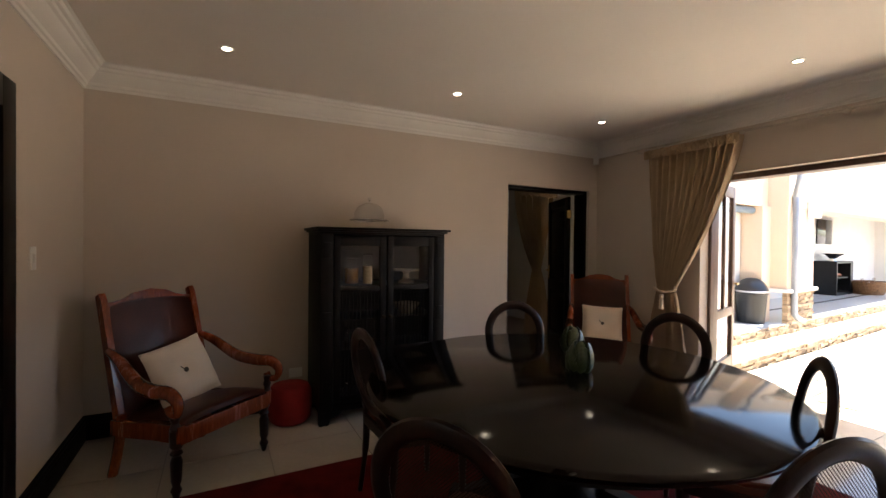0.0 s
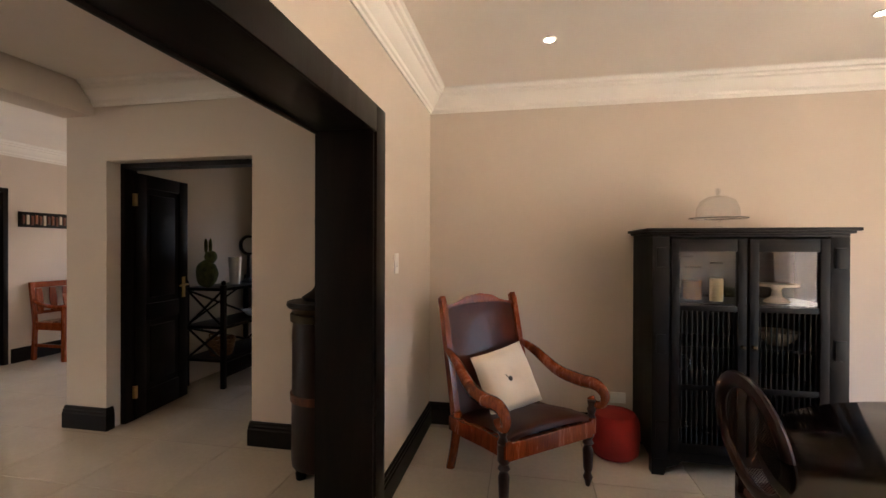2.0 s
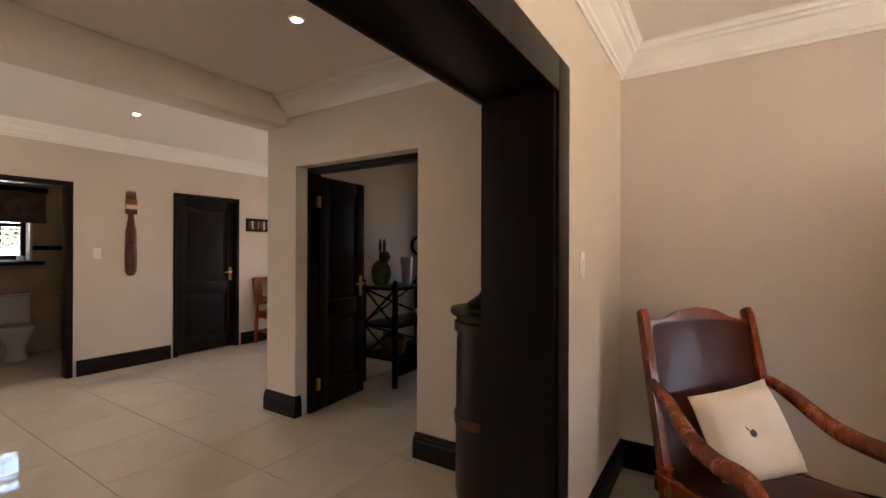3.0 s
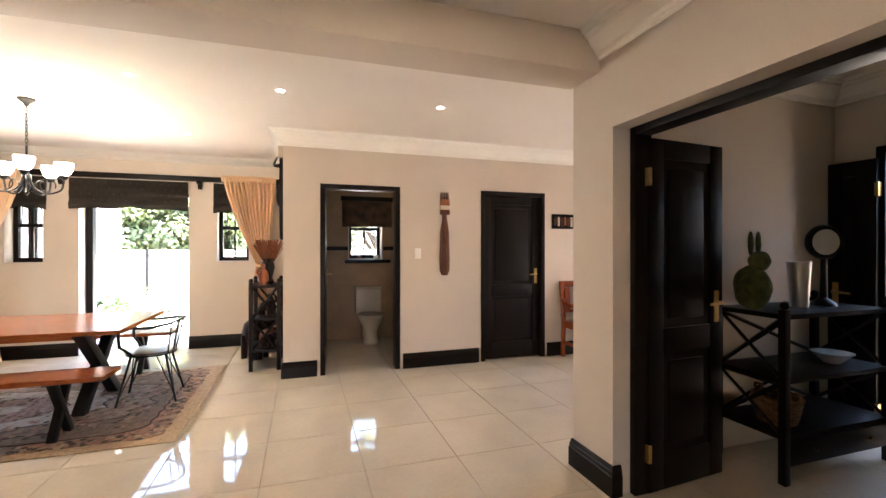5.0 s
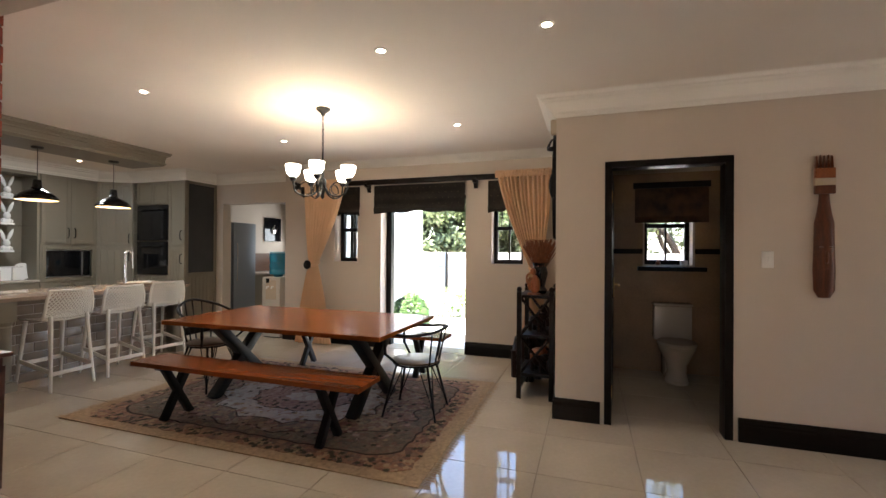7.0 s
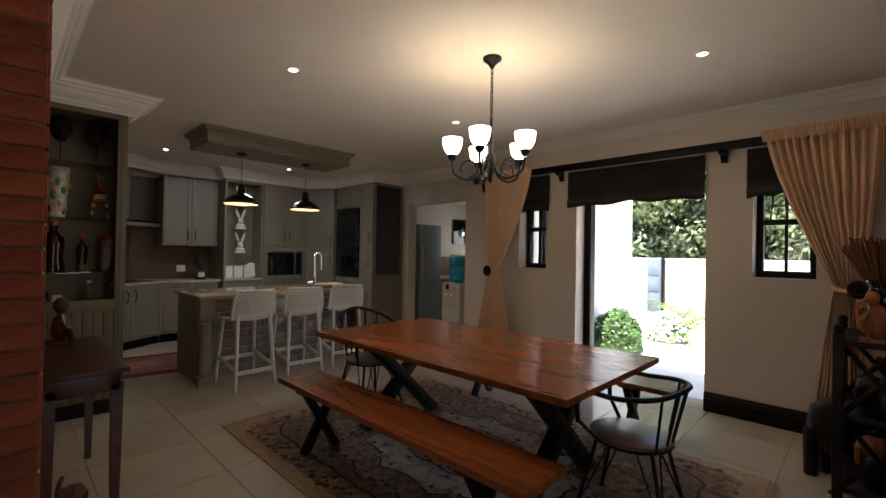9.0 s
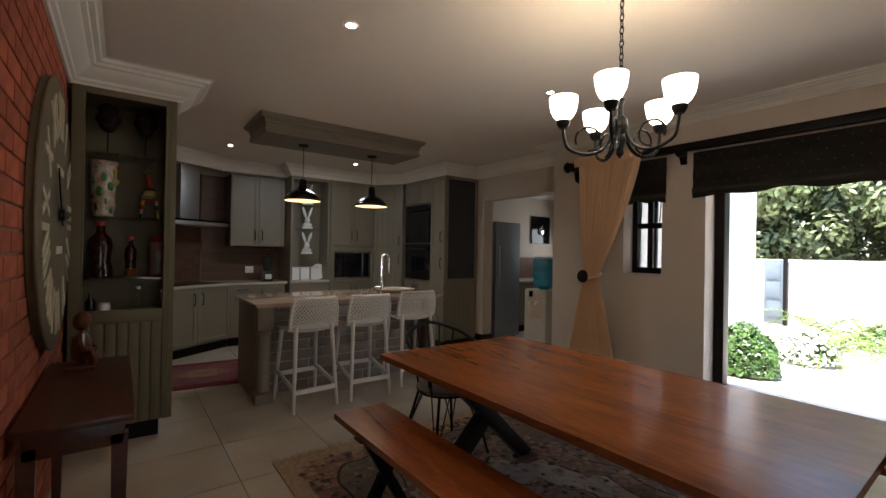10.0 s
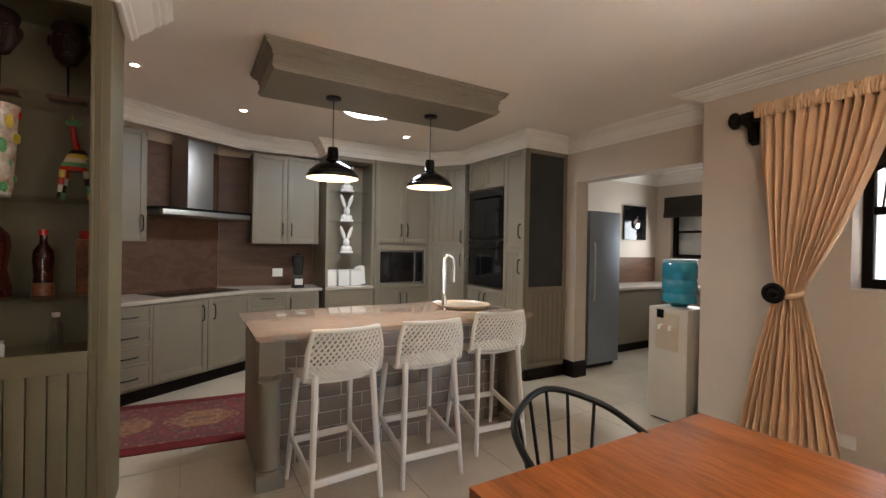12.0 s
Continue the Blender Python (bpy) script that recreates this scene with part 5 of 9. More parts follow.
def tied(at, turn, flip, label):
    cu = drape("curtain", 0.0, 0.68, 0.19, *((0.04, 0.38) if flip else (-0.14, 0.50)), 2.38, 1.17, 0.02, CURTAIN, at, turn, label, 12, 0.065)
    if flip:
        for c in cu.children:
            for v in c.data.vertices:
                v.co.x = -v.co.x
            c.data.flip_normals()
    s = -1 if flip else 1
    part("tie_band", tube(bmesh.new(), spline([(0.13 * s, -0.03, 1.18), (0.19 * s, -0.055, 1.15), (0.26 * s, -0.03, 1.17), (0.25 * s, 0.06, 1.20)], 5), 0.016, 8), CURTAIN, cu)
    part("holdback", lathe(bmesh.new(), [(0, 0), (0.055, 0.004), (0.066, 0.012), (0.06, 0.02), (0.045, 0.024), (0.03, 0.018), (0.02, 0.026), (0, 0.03)], 24, (0, 0, 0), pose(0.125 * s, -0.055, 1.165, 90)), DARKWOOD, cu, "round dark timber holdback")
    return cu


tied((-7.185, -1.625, 0), 90, False, "apricot pleated curtain tied back by the garden door")
tied((-7.185, 1.95, 0), 90, True, "apricot pleated curtain tied back beside the stand")

# ---- stand in the corner with carved pieces ----
CARVED = wood("red-brown carved wood", (0.33, 0.10, 0.03), (0.12, 0.032, 0.012), 0.26, "z", 3)
EBONY = wood("near-black carved wood", (0.022, 0.009, 0.006), (0.007, 0.0035, 0.0028), 0.36, "z", 3, spec=0.14)
CARVED2 = wood("dark brown carved wood", (0.14, 0.042, 0.018), (0.035, 0.013, 0.008), 0.3, "z", 3, spec=0.25)


def cross_stand(name, at, turn, w, d, h, levels, label):
    """A dark shelf stand with crossed side braces; x along its length."""
    ob = thing(name, at, turn, label, "shelf stand")
    for sx in (-1, 1):
        for sy in (-1, 1):
            bm = boxes((sx * (w - 0.022) - 0.022, sx * (w - 0.022) + 0.022, sy * (d - 0.022) - 0.022, sy * (d - 0.022) + 0.022, 0.0, h + 0.03), bevel=0.004)
            lathe(bm, [(0.018, h + 0.03), (0.026, h + 0.05), (0.02, h + 0.07), (0, h + 0.08)], 10, (sx * (w - 0.022), sy * (d - 0.022), 0))
            part("post", bm, DARKWOOD, ob)
    for z in levels:
        part("shelf", boxes((-w + 0.01, w - 0.01, -d + 0.01, d - 0.01, z - 0.03, z), bevel=0.003), DARKWOOD, ob)
    for za, zb in zip(levels, levels[1:]):
        for sx in (-1, 1):
            for k in (-1, 1):
                part("brace", tube(bmesh.new(), [(sx * (w - 0.022), -k * (d - 0.04), za), (sx * (w - 0.022), k * (d - 0.04), zb - 0.03)], 0.013, 4), DARKWOOD, ob)
        for k in (-1, 1):
            part("brace", tube(bmesh.new(), [(-k * (w - 0.04), d - 0.022, za), (k * (w - 0.04), d - 0.022, zb - 0.03)], 0.013, 4), DARKWOOD, ob)
    dw = part("drawer_front", boxes((-w + 0.05, w - 0.05, -d + 0.004, -d + 0.03, levels[0] - 0.18, levels[0] - 0.035), bevel=0.004), DARKWOOD, ob)
    for k in (-0.5, 0.5):
        part("knob", blob(bmesh.new(), (w * k, -d - 0.008, levels[0] - 0.10), 0.014, 0.014, 0.014, 1), DARKBRASS, dw)
    return ob


cross_stand("shelf_stand", (-6.15, 1.91, 0), 0, 0.29, 0.17, 0.97, (0.24, 0.60, 0.97), "black timber corner stand with crossed braces")
REED = material("red-brown dried reeds", (0.19, 0.065, 0.026), 0.8, vary=0.25, scale=30)
vs_ = thing("reed_vase", (-6.10, 1.93, 0.97), 0, "black glazed vase filled with dried brown reeds", "vase")
part("vase", lathe(bmesh.new(), [(0, 0), (0.05, 0), (0.07, 0.03), (0.045, 0.07), (0.06, 0.13), (0.075, 0.2), (0.06, 0.26), (0.082, 0.30), (0.074, 0.30), (0.05, 0.26), (0, 0.25)], 22), BLACKPL, vs_)
bm = bmesh.new()
for k in range(140):
    a, r = random.uniform(0, math.tau), 0.06 * math.sqrt(random.random())
    t = 1.0 + random.uniform(0.9, 1.5)
    tube(bm, [(r * math.cos(a), r * math.sin(a), 0.26), (r * t * 1.3 * math.cos(a), r * t * 1.3 * math.sin(a), 0.50 + random.uniform(-0.05, 0.03))], [0.003, 0.005], 4)
part("reeds", bm, REED, vs_, "bundle of dried reeds")
bm = blob(bmesh.new(), (0, 0, 0.12), 0.045, 0.06, 0.12, 2, 0.2)
blob(bm, (0, -0.02, 0.27), 0.03, 0.035, 0.045, 2, 0.2)
blob(bm, (0.0, -0.06, 0.13), 0.025, 0.03, 0.08, 2, 0.2)
tube(bm, spline([(0.02, -0.03, 0.2), (0.045, -0.08, 0.14), (0.02, -0.09, 0.22), (0, -0.05, 0.26)], 4), 0.012, 7)
box(bm, -0.06, 0.06, -0.08, 0.06, 0, 0.02, 0.005)
bmesh.ops.scale(bm, vec=(0.8, 0.8, 0.8), verts=bm.verts[:])
solo("carved_figure", bm, CARVED, "red-brown carved wooden figure beside the vase", "carving", (-5.93, 1.90, 0.97))


def carved_animal(at, s, mat, label):
    bm = blob(bmesh.new(), (0, 0, 0.19), 0.1, 0.15, 0.11, 2, 0.25)
    blob(bm, (0, -0.14, 0.27), 0.06, 0.075, 0.07, 2, 0.25)
    for x in (-0.06, 0.06):
        for y in (-0.1, 0.1):
            tube(bm, [(x, y, 0.17), (x, y, 0.0)], [0.04, 0.035], 8)
        blob(bm, (x * 1.3, -0.11, 0.29), 0.012, 0.04, 0.05, 1)
    tube(bm, spline([(0, -0.2, 0.27), (0, -0.25, 0.33), (0, -0.23, 0.42), (0, -0.18, 0.46)], 4), [0.03] * 5 + [0.022] * 8, 8)
    bmesh.ops.scale(bm, vec=(s, s, s), verts=bm.verts[:])
    return solo("carved_animal", bm, mat, label, "carving", at, 150)


elephant = carved_animal((-6.56, 1.74, 0), 1.5, EBONY, "dark carved wooden elephant with a raised trunk")
elephant.scale = (0.72, 0.72, 1.15)
carved_animal((-6.12, 1.90, 0.60), 0.55, EBONY, "small dark carved animal on the stand")
carved_animal((-6.28, 1.9, 0.24), 0.55, CARVED, "small red-brown carved animal on the stand")
carved_animal((-6.0, 1.93, 0.24), 0.5, EBONY, "small dark carved animal on the low shelf")
bm = prism(bmesh.new(), [(-0.13, 0), (-0.15, 0.35), (-0.1, 0.6), (0, 0.68), (0.1, 0.6), (0.15, 0.35), (0.13, 0), (0.06, -0.25), (0, -0.3), (-0.06, -0.25)], -0.05, 0.0, "y")
bmesh.ops.bevel(bm, geom=bm.edges[:], offset=0.012, segments=2, affect="EDGES")
blob(bm, (0, -0.05, 0.2), 0.03, 0.04, 0.12, 2)
for s in (-1, 1):
    blob(bm, (0.06 * s, -0.05, 0.32), 0.035, 0.015, 0.014, 1)
solo("wall_mask", bm, BLACKWOOD, "large dark carved wooden mask on the wall", "mask", (-5.85, 2.12, 1.78))
bm = tube(bmesh.new(), spline([(-0.16, -0.10, 0.10), (-0.08, -0.13, 0.0), (0.02, -0.10, -0.04), (0.08, 0.0, -0.03)], 6), [0.008 + 0.0012 * i for i in range(19)], 9)
solo("mounted_horn", bm, BLACKWOOD, "curved dark horn fixed to the wall", "horn", (-6.15, 2.12, 2.42))

# ---- cloakroom ----
BEIGETILE = material("tan cloakroom wall tile", (0.33, 0.205, 0.12), 0.35, vary=0.12, scale=3, grain=40, bump=0.03)
cl = structure("cloakroom_tiling", boxes((-7.36, -7.345, 2.24, 2.98, 0, 2.3), (-7.36, -7.345, 3.52, 4.05, 0, 2.3), (-7.36, -7.345, 2.98, 3.52, 0, 1.2), (-7.36, -7.345, 2.98, 3.52, 2.14, 2.3),
                                         (-7.345, -5.62, 2.24, 2.252, 0, 2.3), (-7.345, -5.62, 4.038, 4.05, 0, 2.3)), BEIGETILE, "tan wall tiles in the cloakroom", "tiling")
structure("cloakroom_tile_border", boxes((-7.345, -7.338, 2.25, 2.98, 1.36, 1.42), (-7.345, -7.338, 3.52, 4.04, 1.36, 1.42)), DARKWOOD_Y, "dark tile border", "trim")
to = thing("toilet", (-7.32, 3.27, 0), -90, "white close-coupled toilet with closed lid", "toilet")
# white ceramic with the cloakroom's shade put into its colour
DIMMED_WHITE = material("white glazed ceramic darkened for room shade", (0.46, 0.39, 0.32), 0.15, vary=0.02, scale=4, bump=0.0)
part("cistern", boxes((-0.19, 0.19, 0.0, 0.17, 0.40, 0.78), (-0.2, 0.2, -0.005, 0.18, 0.78, 0.81), bevel=0.018), DIMMED_WHITE, to)
bm = lathe(bmesh.new(), [(0, 0), (0.11, 0), (0.12, 0.03), (0.09, 0.12), (0.10, 0.2), (0.16, 0.32), (0.185, 0.38), (0.18, 0.40), (0, 0.40)], 28, (0, 0, 0), Matrix.Translation((0, 0.38, 0)) @ Matrix.Diagonal((1, 1.25, 1, 1)))
box(bm, -0.10, 0.10, 0.0, 0.3, 0.0, 0.38, 0.02)
part("bowl", bm, DIMMED_WHITE, to)
part("lid", lathe(bmesh.new(), [(0, 0.40), (0.19, 0.40), (0.195, 0.415), (0.185, 0.435), (0, 0.445)], 28, (0, 0, 0), Matrix.Translation((0, 0.38, 0)) @ Matrix.Diagonal((1, 1.25, 1, 1))), DIMMED_WHITE, to)
part("flush_button", lathe(bmesh.new(), [(0.02, 0.81), (0.018, 0.818), (0, 0.818)], 14, (0, 0.09, 0)), CHROME, to)
PRINT = material("brown printed blind cloth", (0.10, 0.05, 0.028), 0.85, vary=0.5, scale=7, grain=200)
bl = thing("printed_blind", (-7.32, 3.27, 0), 0, "brown printed roman blind over the cloakroom window", "blind")
part("cloth", boxes((-0.005, 0.01, -0.38, 0.38, 1.72, 2.12), (0.004, 0.02, -0.38, 0.38, 1.72, 1.79), bevel=0.004), PRINT, bl)
part("rail", boxes((-0.012, 0.02, -0.40, 0.40, 2.12, 2.19), bevel=0.006), DARKWOOD, bl)
solo("window_shelf", boxes((-0.07, 0.10, -0.35, 0.35, -0.05, 0.0), bevel=0.008), DARKWOOD, "dark timber shelf below the cloakroom window", "shelf", (-7.33, 3.27, 1.215))
va = thing("vanity", (-6.55, 3.85, 0), 0, "dark timber vanity with a pale counter", "vanity")
part("cabinet", boxes((-0.35, 0.35, -0.16, 0.18, 0.06, 0.80), bevel=0.006), DARKWOOD, va)
part("counter", boxes((-0.37, 0.37, -0.2, 0.18, 0.80, 0.84), bevel=0.005), CREAM, va)
sb = thing("side_cabinet", (-6.75, 2.42, 0), 0, "dark low cabinet in the cloakroom", "cabinet")
part("cabinet", boxes((-0.22, 0.22, -0.16, 0.16, 0.05, 0.86), bevel=0.006), DARKWOOD, sb)
part("top", boxes((-0.24, 0.24, -0.165, 0.18, 0.86, 0.885), bevel=0.004), DARKWOOD, sb)
bm = tube(bmesh.new(), [(0, 0, 0), (0.03, 0, 0), (0.03, 0.02, 0), (0.03, 0.02, 0)][:2], 0.01, 8)
dv = thing("reed_diffuser", (-7.40, 3.15, 1.215), 0, "small diffuser with thin reeds on the sill", "diffuser")
part("bottle", lathe(bmesh.new(), [(0, 0), (0.025, 0), (0.028, 0.05), (0.012, 0.065), (0.012, 0.08)], 14), CARVED, dv)
for k in range(6):
    part("reed", tube(bmesh.new(), [(0, 0, 0.02), (0.03 * math.cos(k), 0.05 * math.sin(k * 1.3), 0.24)], 0.0018, 4), CREAM, dv)
solo("candle_jar", lathe(bmesh.new(), [(0, 0), (0.04, 0), (0.042, 0.07), (0.038, 0.07), (0.036, 0.06), (0, 0.06)], 18), WHITE, "white candle jar on the sill", "candle", (-7.40, 3.42, 1.215))

# ---- on the wall between the doors, corridor ----
bm = bmesh.new()
prof = [(0.035, 0.0), (0.062, 0.05), (0.066, 0.2), (0.06, 0.40), (0.058, 0.52), (0.045, 0.58), (0.034, 0.66), (0.03, 0.72)]
lathe(bm, [(0, -0.005)] + prof + [(0, 0.72)], 16, (0, 0, 0), Matrix.Diagonal((1, 0.55, 1, 1)))
blob(bm, (0, -0.035, 0.28), 0.012, 0.02, 0.05, 2)
for s in (-1, 1):
    blob(bm, (0.027 * s, -0.033, 0.35), 0.016, 0.008, 0.007, 1)
blob(bm, (0, -0.033, 0.2), 0.022, 0.008, 0.009, 1)
mk = thing("carved_comb", (-5.485, 3.93, 1.07), 90, "long red-brown carved wooden comb with a face", "carving")
part("body", bm, CARVED2, mk)
part("band", boxes((-0.058, 0.058, -0.022, 0.012, 0.72, 0.78), bevel=0.004), CARVED2, mk)
part("pale_band", boxes((-0.06, 0.06, -0.024, 0.012, 0.78, 0.83), bevel=0.004), CREAM, mk, "pale inlaid band")
part("red_band", boxes((-0.058, 0.058, -0.022, 0.012, 0.83, 0.90), bevel=0.004), CARVED, mk)
for k in range(5):
    part("tooth", prism(bmesh.new(), [(-0.055 + 0.022 * k, 0.90), (-0.037 + 0.022 * k, 0.90), (-0.043 + 0.022 * k, 0.985 + 0.008 * (k % 2)), (-0.049 + 0.022 * k, 0.985)], -0.012, 0.008, "y"), CARVED2, mk)
pc = thing("carved_plaque", (-5.486, 5.82, 1.74), 90, "long dark carved wall plaque", "wall plaque")
part("board", boxes((-0.43, 0.43, -0.02, 0.0, -0.095, 0.095), bevel=0.004), BLACKWOOD, pc)
for k in range(17):
    x = -0.385 + 0.048 * k
    part("relief", boxes((x - 0.015, x + 0.015, -0.032, -0.018, -0.05 - 0.01 * (k % 3), 0.05 + 0.008 * (k % 2)), bevel=0.006), (CARVED2, CARVED, CARVED2, CREAM)[(k * 3) % 4], pc)


def settee(at, turn, half, label):
    """A timber settee that faces -y, with upright back slats."""
    ob = thing("corridor_settee", at, turn, label, "settee")
    for s in (-1, 1):
        part("front_leg", boxes((half * s - 0.022, half * s + 0.022, -0.24, -0.196, 0, 0.66), bevel=0.004), REDWOOD, ob)
        part("back_leg", prism(bmesh.new(), [(0.22, 0), (0.26, 0), (0.235, 0.45), (0.30, 0.96), (0.265, 0.96), (0.195, 0.45)], half * s - 0.02, half * s + 0.02, "x"), REDWOOD, ob)
        arm = spline([(half * s, 0.26, 0.74), (half * s, 0.12, 0.69), (half * s, -0.08, 0.665), (half * s, -0.24, 0.675), (half * s, -0.275, 0.65)], 5)
        part("armrest", tube(bmesh.new(), arm, 0.026, 10), REDWOOD, ob, "curved armrest")
        part("side_rail", boxes((half * s - 0.012, half * s + 0.012, -0.2, 0.22, 0.38, 0.44)), REDWOOD, ob)
        part("side_stretcher", boxes((half * s - 0.012, half * s + 0.012, -0.2, 0.22, 0.17, 0.205)), REDWOOD, ob)
    part("seat", boxes((-half - 0.02, half + 0.02, -0.25, 0.23, 0.44, 0.475), bevel=0.01), REDWOOD, ob)
    part("apron", boxes((-half + 0.02, half - 0.02, -0.23, -0.205, 0.38, 0.44), bevel=0.004), REDWOOD, ob)
    part("top_rail", boxes((-half - 0.02, half + 0.02, 0.262, 0.297, 0.89, 0.965), bevel=0.01), REDWOOD, ob)
    part("lower_rail", boxes((-half, half, 0.24, 0.262, 0.56, 0.60), bevel=0.004), REDWOOD, ob)
    n = int(half * 2 / 0.16)
    for k in range(n):
        x = -half + 2 * half * (k + 0.5) / n
        part("back_slat", prism(bmesh.new(), [(x - 0.032, 0.60), (x + 0.032, 0.60), (x + 0.042, 0.75), (x + 0.032, 0.89), (x - 0.032, 0.89), (x - 0.042, 0.75)], -0.009, 0.009, "y", pose(0, 0.168, 0, -7)), REDWOOD, ob)
    return ob


settee((-5.17, 6.15, 0), 90, 0.64, "red-brown timber settee with upright slats along the corridor wall")
FLORAL = material("red and cream floral cloth", (0.5, 0.3, 0.2), 0.9, vary=0.1, colour2=(0.35, 0.02, 0.02), scale=14, grain=60)
ob = solo("floral_cushion", cushion_mesh(0.48, 0.33, 0.13), FLORAL, "red and cream floral cushion on the corridor settee", "cushion", (-5.21, 5.95, 0.64))
ob.matrix_basis = pose(-5.22, 5.97, 0.645, 0, 0, 90) @ pose(0, 0, 0, -14)

# ---- passage and study ----
bc = thing("barrel_cabinet", (-0.68, 3.72, 0), 0, "dark half-round timber chest with brass bands", "chest")
part("body", lathe(bmesh.new(), [(0, 0.08), (0.185, 0.08), (0.19, 0.12), (0.185, 0.9), (0.175, 1.0), (0, 1.0)], 28), MAHOG, bc)
part("top", lathe(bmesh.new(), [(0, 1.045), (0.21, 1.045), (0.22, 1.06), (0.215, 1.08), (0, 1.085)], 28), DARKWOOD, bc)
for z in (0.5, 0.985):
    part("band", lathe(bmesh.new(), [(0.187, z - 0.025), (0.198, z - 0.022), (0.198, z + 0.022), (0.187, z + 0.025)], 28), CARVED2 if z < 0.9 else DARKBRASS, bc)
for k in range(4):
    a = radians(45 + 90 * k)
    part("foot", lathe(bmesh.new(), [(0, 0), (0.03, 0), (0.035, 0.04), (0.02, 0.08), (0, 0.08)], 10, (0.135 * math.cos(a), 0.135 * math.sin(a), 0)), BLACKWOOD, bc)
part("collar", lathe(bmesh.new(), [(0.175, 1.0), (0.185, 1.02), (0.19, 1.045), (0, 1.045)], 28), DARKBRASS, bc)
bm = lathe(bmesh.new(), [(0, 0), (0.12, 0), (0.13, 0.02), (0.07, 0.06), (0.03, 0.12), (0.02, 0.2), (0.045, 0.24), (0.02, 0.28), (0.02, 0.35), (0.05, 0.42), (0.055, 0.5), (0.03, 0.55), (0, 0.57)], 16)
solo("dark_statuette", bm, BLACKWOOD, "tall dark carved statuette on the chest", "statuette", (-0.68, 3.72, 1.085))

cross_stand("study_console", (-2.59, 5.485, 0), 90, 0.50, 0.235, 1.0, (0.29, 0.62, 1.0), "black timber console with crossed side braces")
MOSS = material("moss green felt", (0.09, 0.10, 0.025), 0.95, vary=0.3, scale=25, grain=200, bump=0.3)
bm = blob(bmesh.new(), (0, 0, 0.14), 0.09, 0.12, 0.14, 3, 0.12)
blob(bm, (0, -0.06, 0.31), 0.055, 0.07, 0.065, 2, 0.1)
for s in (-1, 1):
    blob(bm, (0.025 * s, -0.02, 0.42), 0.018, 0.014, 0.08, 2)
solo("moss_rabbit", bm, MOSS, "moss green rabbit figure on the console", "figurine", (-2.60, 5.05, 1.0), 75)
solo("silver_vase", lathe(bmesh.new(), [(0, 0), (0.05, 0), (0.052, 0.02), (0.058, 0.15), (0.068, 0.30), (0.062, 0.30), (0.05, 0.1), (0, 0.03)], 20), STEEL, "tall hammered silver vase on the console", "vase", (-2.60, 5.48, 1.0))
ck = thing("table_clock", (-2.60, 5.72, 1.0), 60, "dark round clock on a slim stand", "clock")
part("stand", lathe(bmesh.new(), [(0, 0), (0.09, 0), (0.08, 0.02), (0.025, 0.06), (0.018, 0.36), (0, 0.37)], 16), BLACK, ck)
ck.scale = (0.85, 0.85, 0.92)
part("case", lathe(bmesh.new(), [(0, -0.03), (0.12, -0.03), (0.13, 0.0), (0.12, 0.03), (0.1, 0.03), (0, 0.022)], 28, (0, 0, 0), pose(0, 0, 0.47, 90)), BLACK, ck)
part("dial", lathe(bmesh.new(), [(0, 0), (0.095, 0)], 28, (0, 0, 0), pose(0, -0.032, 0.47, 90)), WHITE, ck)
WICK = material("brown wicker", (0.20, 0.10, 0.04), 0.7, vary=0.3, scale=30, grain=120, bump=0.3)


def basket(at, r, h, label):
    bm = bmesh.new()
    for k in range(9):
        z = h * k / 8
        rr = r * (0.72 + 0.28 * (k / 8) ** 0.8)
        tube(bm, [(rr * math.cos(t), rr * math.sin(t), z + 0.004 * math.sin(7 * t + k * 3.14)) for t in (math.tau * i / 22 for i in range(22))], h * 0.075, 6, True)
    lathe(bm, [(0, 0.004), (r * 0.72, 0.004)], 22)
    tube(bm, spline([(r, 0, h), (r * 1.08, 0, h * 1.25), (r * 0.75, 0, h * 1.25), (r * 0.8, 0, h)], 4), 0.008, 6)
    tube(bm, spline([(-r, 0, h), (-r * 1.08, 0, h * 1.25), (-r * 0.75, 0, h * 1.25), (-r * 0.8, 0, h)], 4), 0.008, 6)
    return solo("wicker_basket", bm, WICK, label, "basket", at)


basket((-2.55, 5.20, 0.29), 0.13, 0.16, "brown wicker basket on the console shelf")
solo("ceramic_bowl", lathe(bmesh.new(), [(0, 0), (0.05, 0), (0.12, 0.07), (0.11, 0.07), (0.05, 0.02), (0, 0.015)], 20), WHITE, "white ceramic bowl on the console shelf", "bowl", (-2.55, 5.72, 0.62))

# ---- kitchen ----
STONE = material("pinkish-beige granite worktop", (0.46, 0.33, 0.25), 0.14, vary=0.1, scale=6, grain=180, bump=0.0, coat=0.3)
PALETOP = material("pale quartz worktop", (0.50, 0.44, 0.38), 0.2, vary=0.06, scale=5, grain=200, bump=0.0)
SPLASH = wood("brown timber-look splashback", (0.15, 0.078, 0.05), (0.075, 0.038, 0.025), 0.35, "x", 1.3, spec=0.3)
SUBWAY = material("taupe glazed subway tile", (0.27, 0.215, 0.175), 0.22, vary=0.06, scale=6, grain=60, bump=0.02, random_tint=0.06)
PALEGROUT = material("pale tile grout", (0.72, 0.67, 0.60), 0.9)
MESH = material("dark smoked glass panel", (0.035, 0.035, 0.035), 0.22, vary=0.1)
HANDLE = material("blackened bar handle", (0.02, 0.018, 0.016), 0.35, metal=0.8)


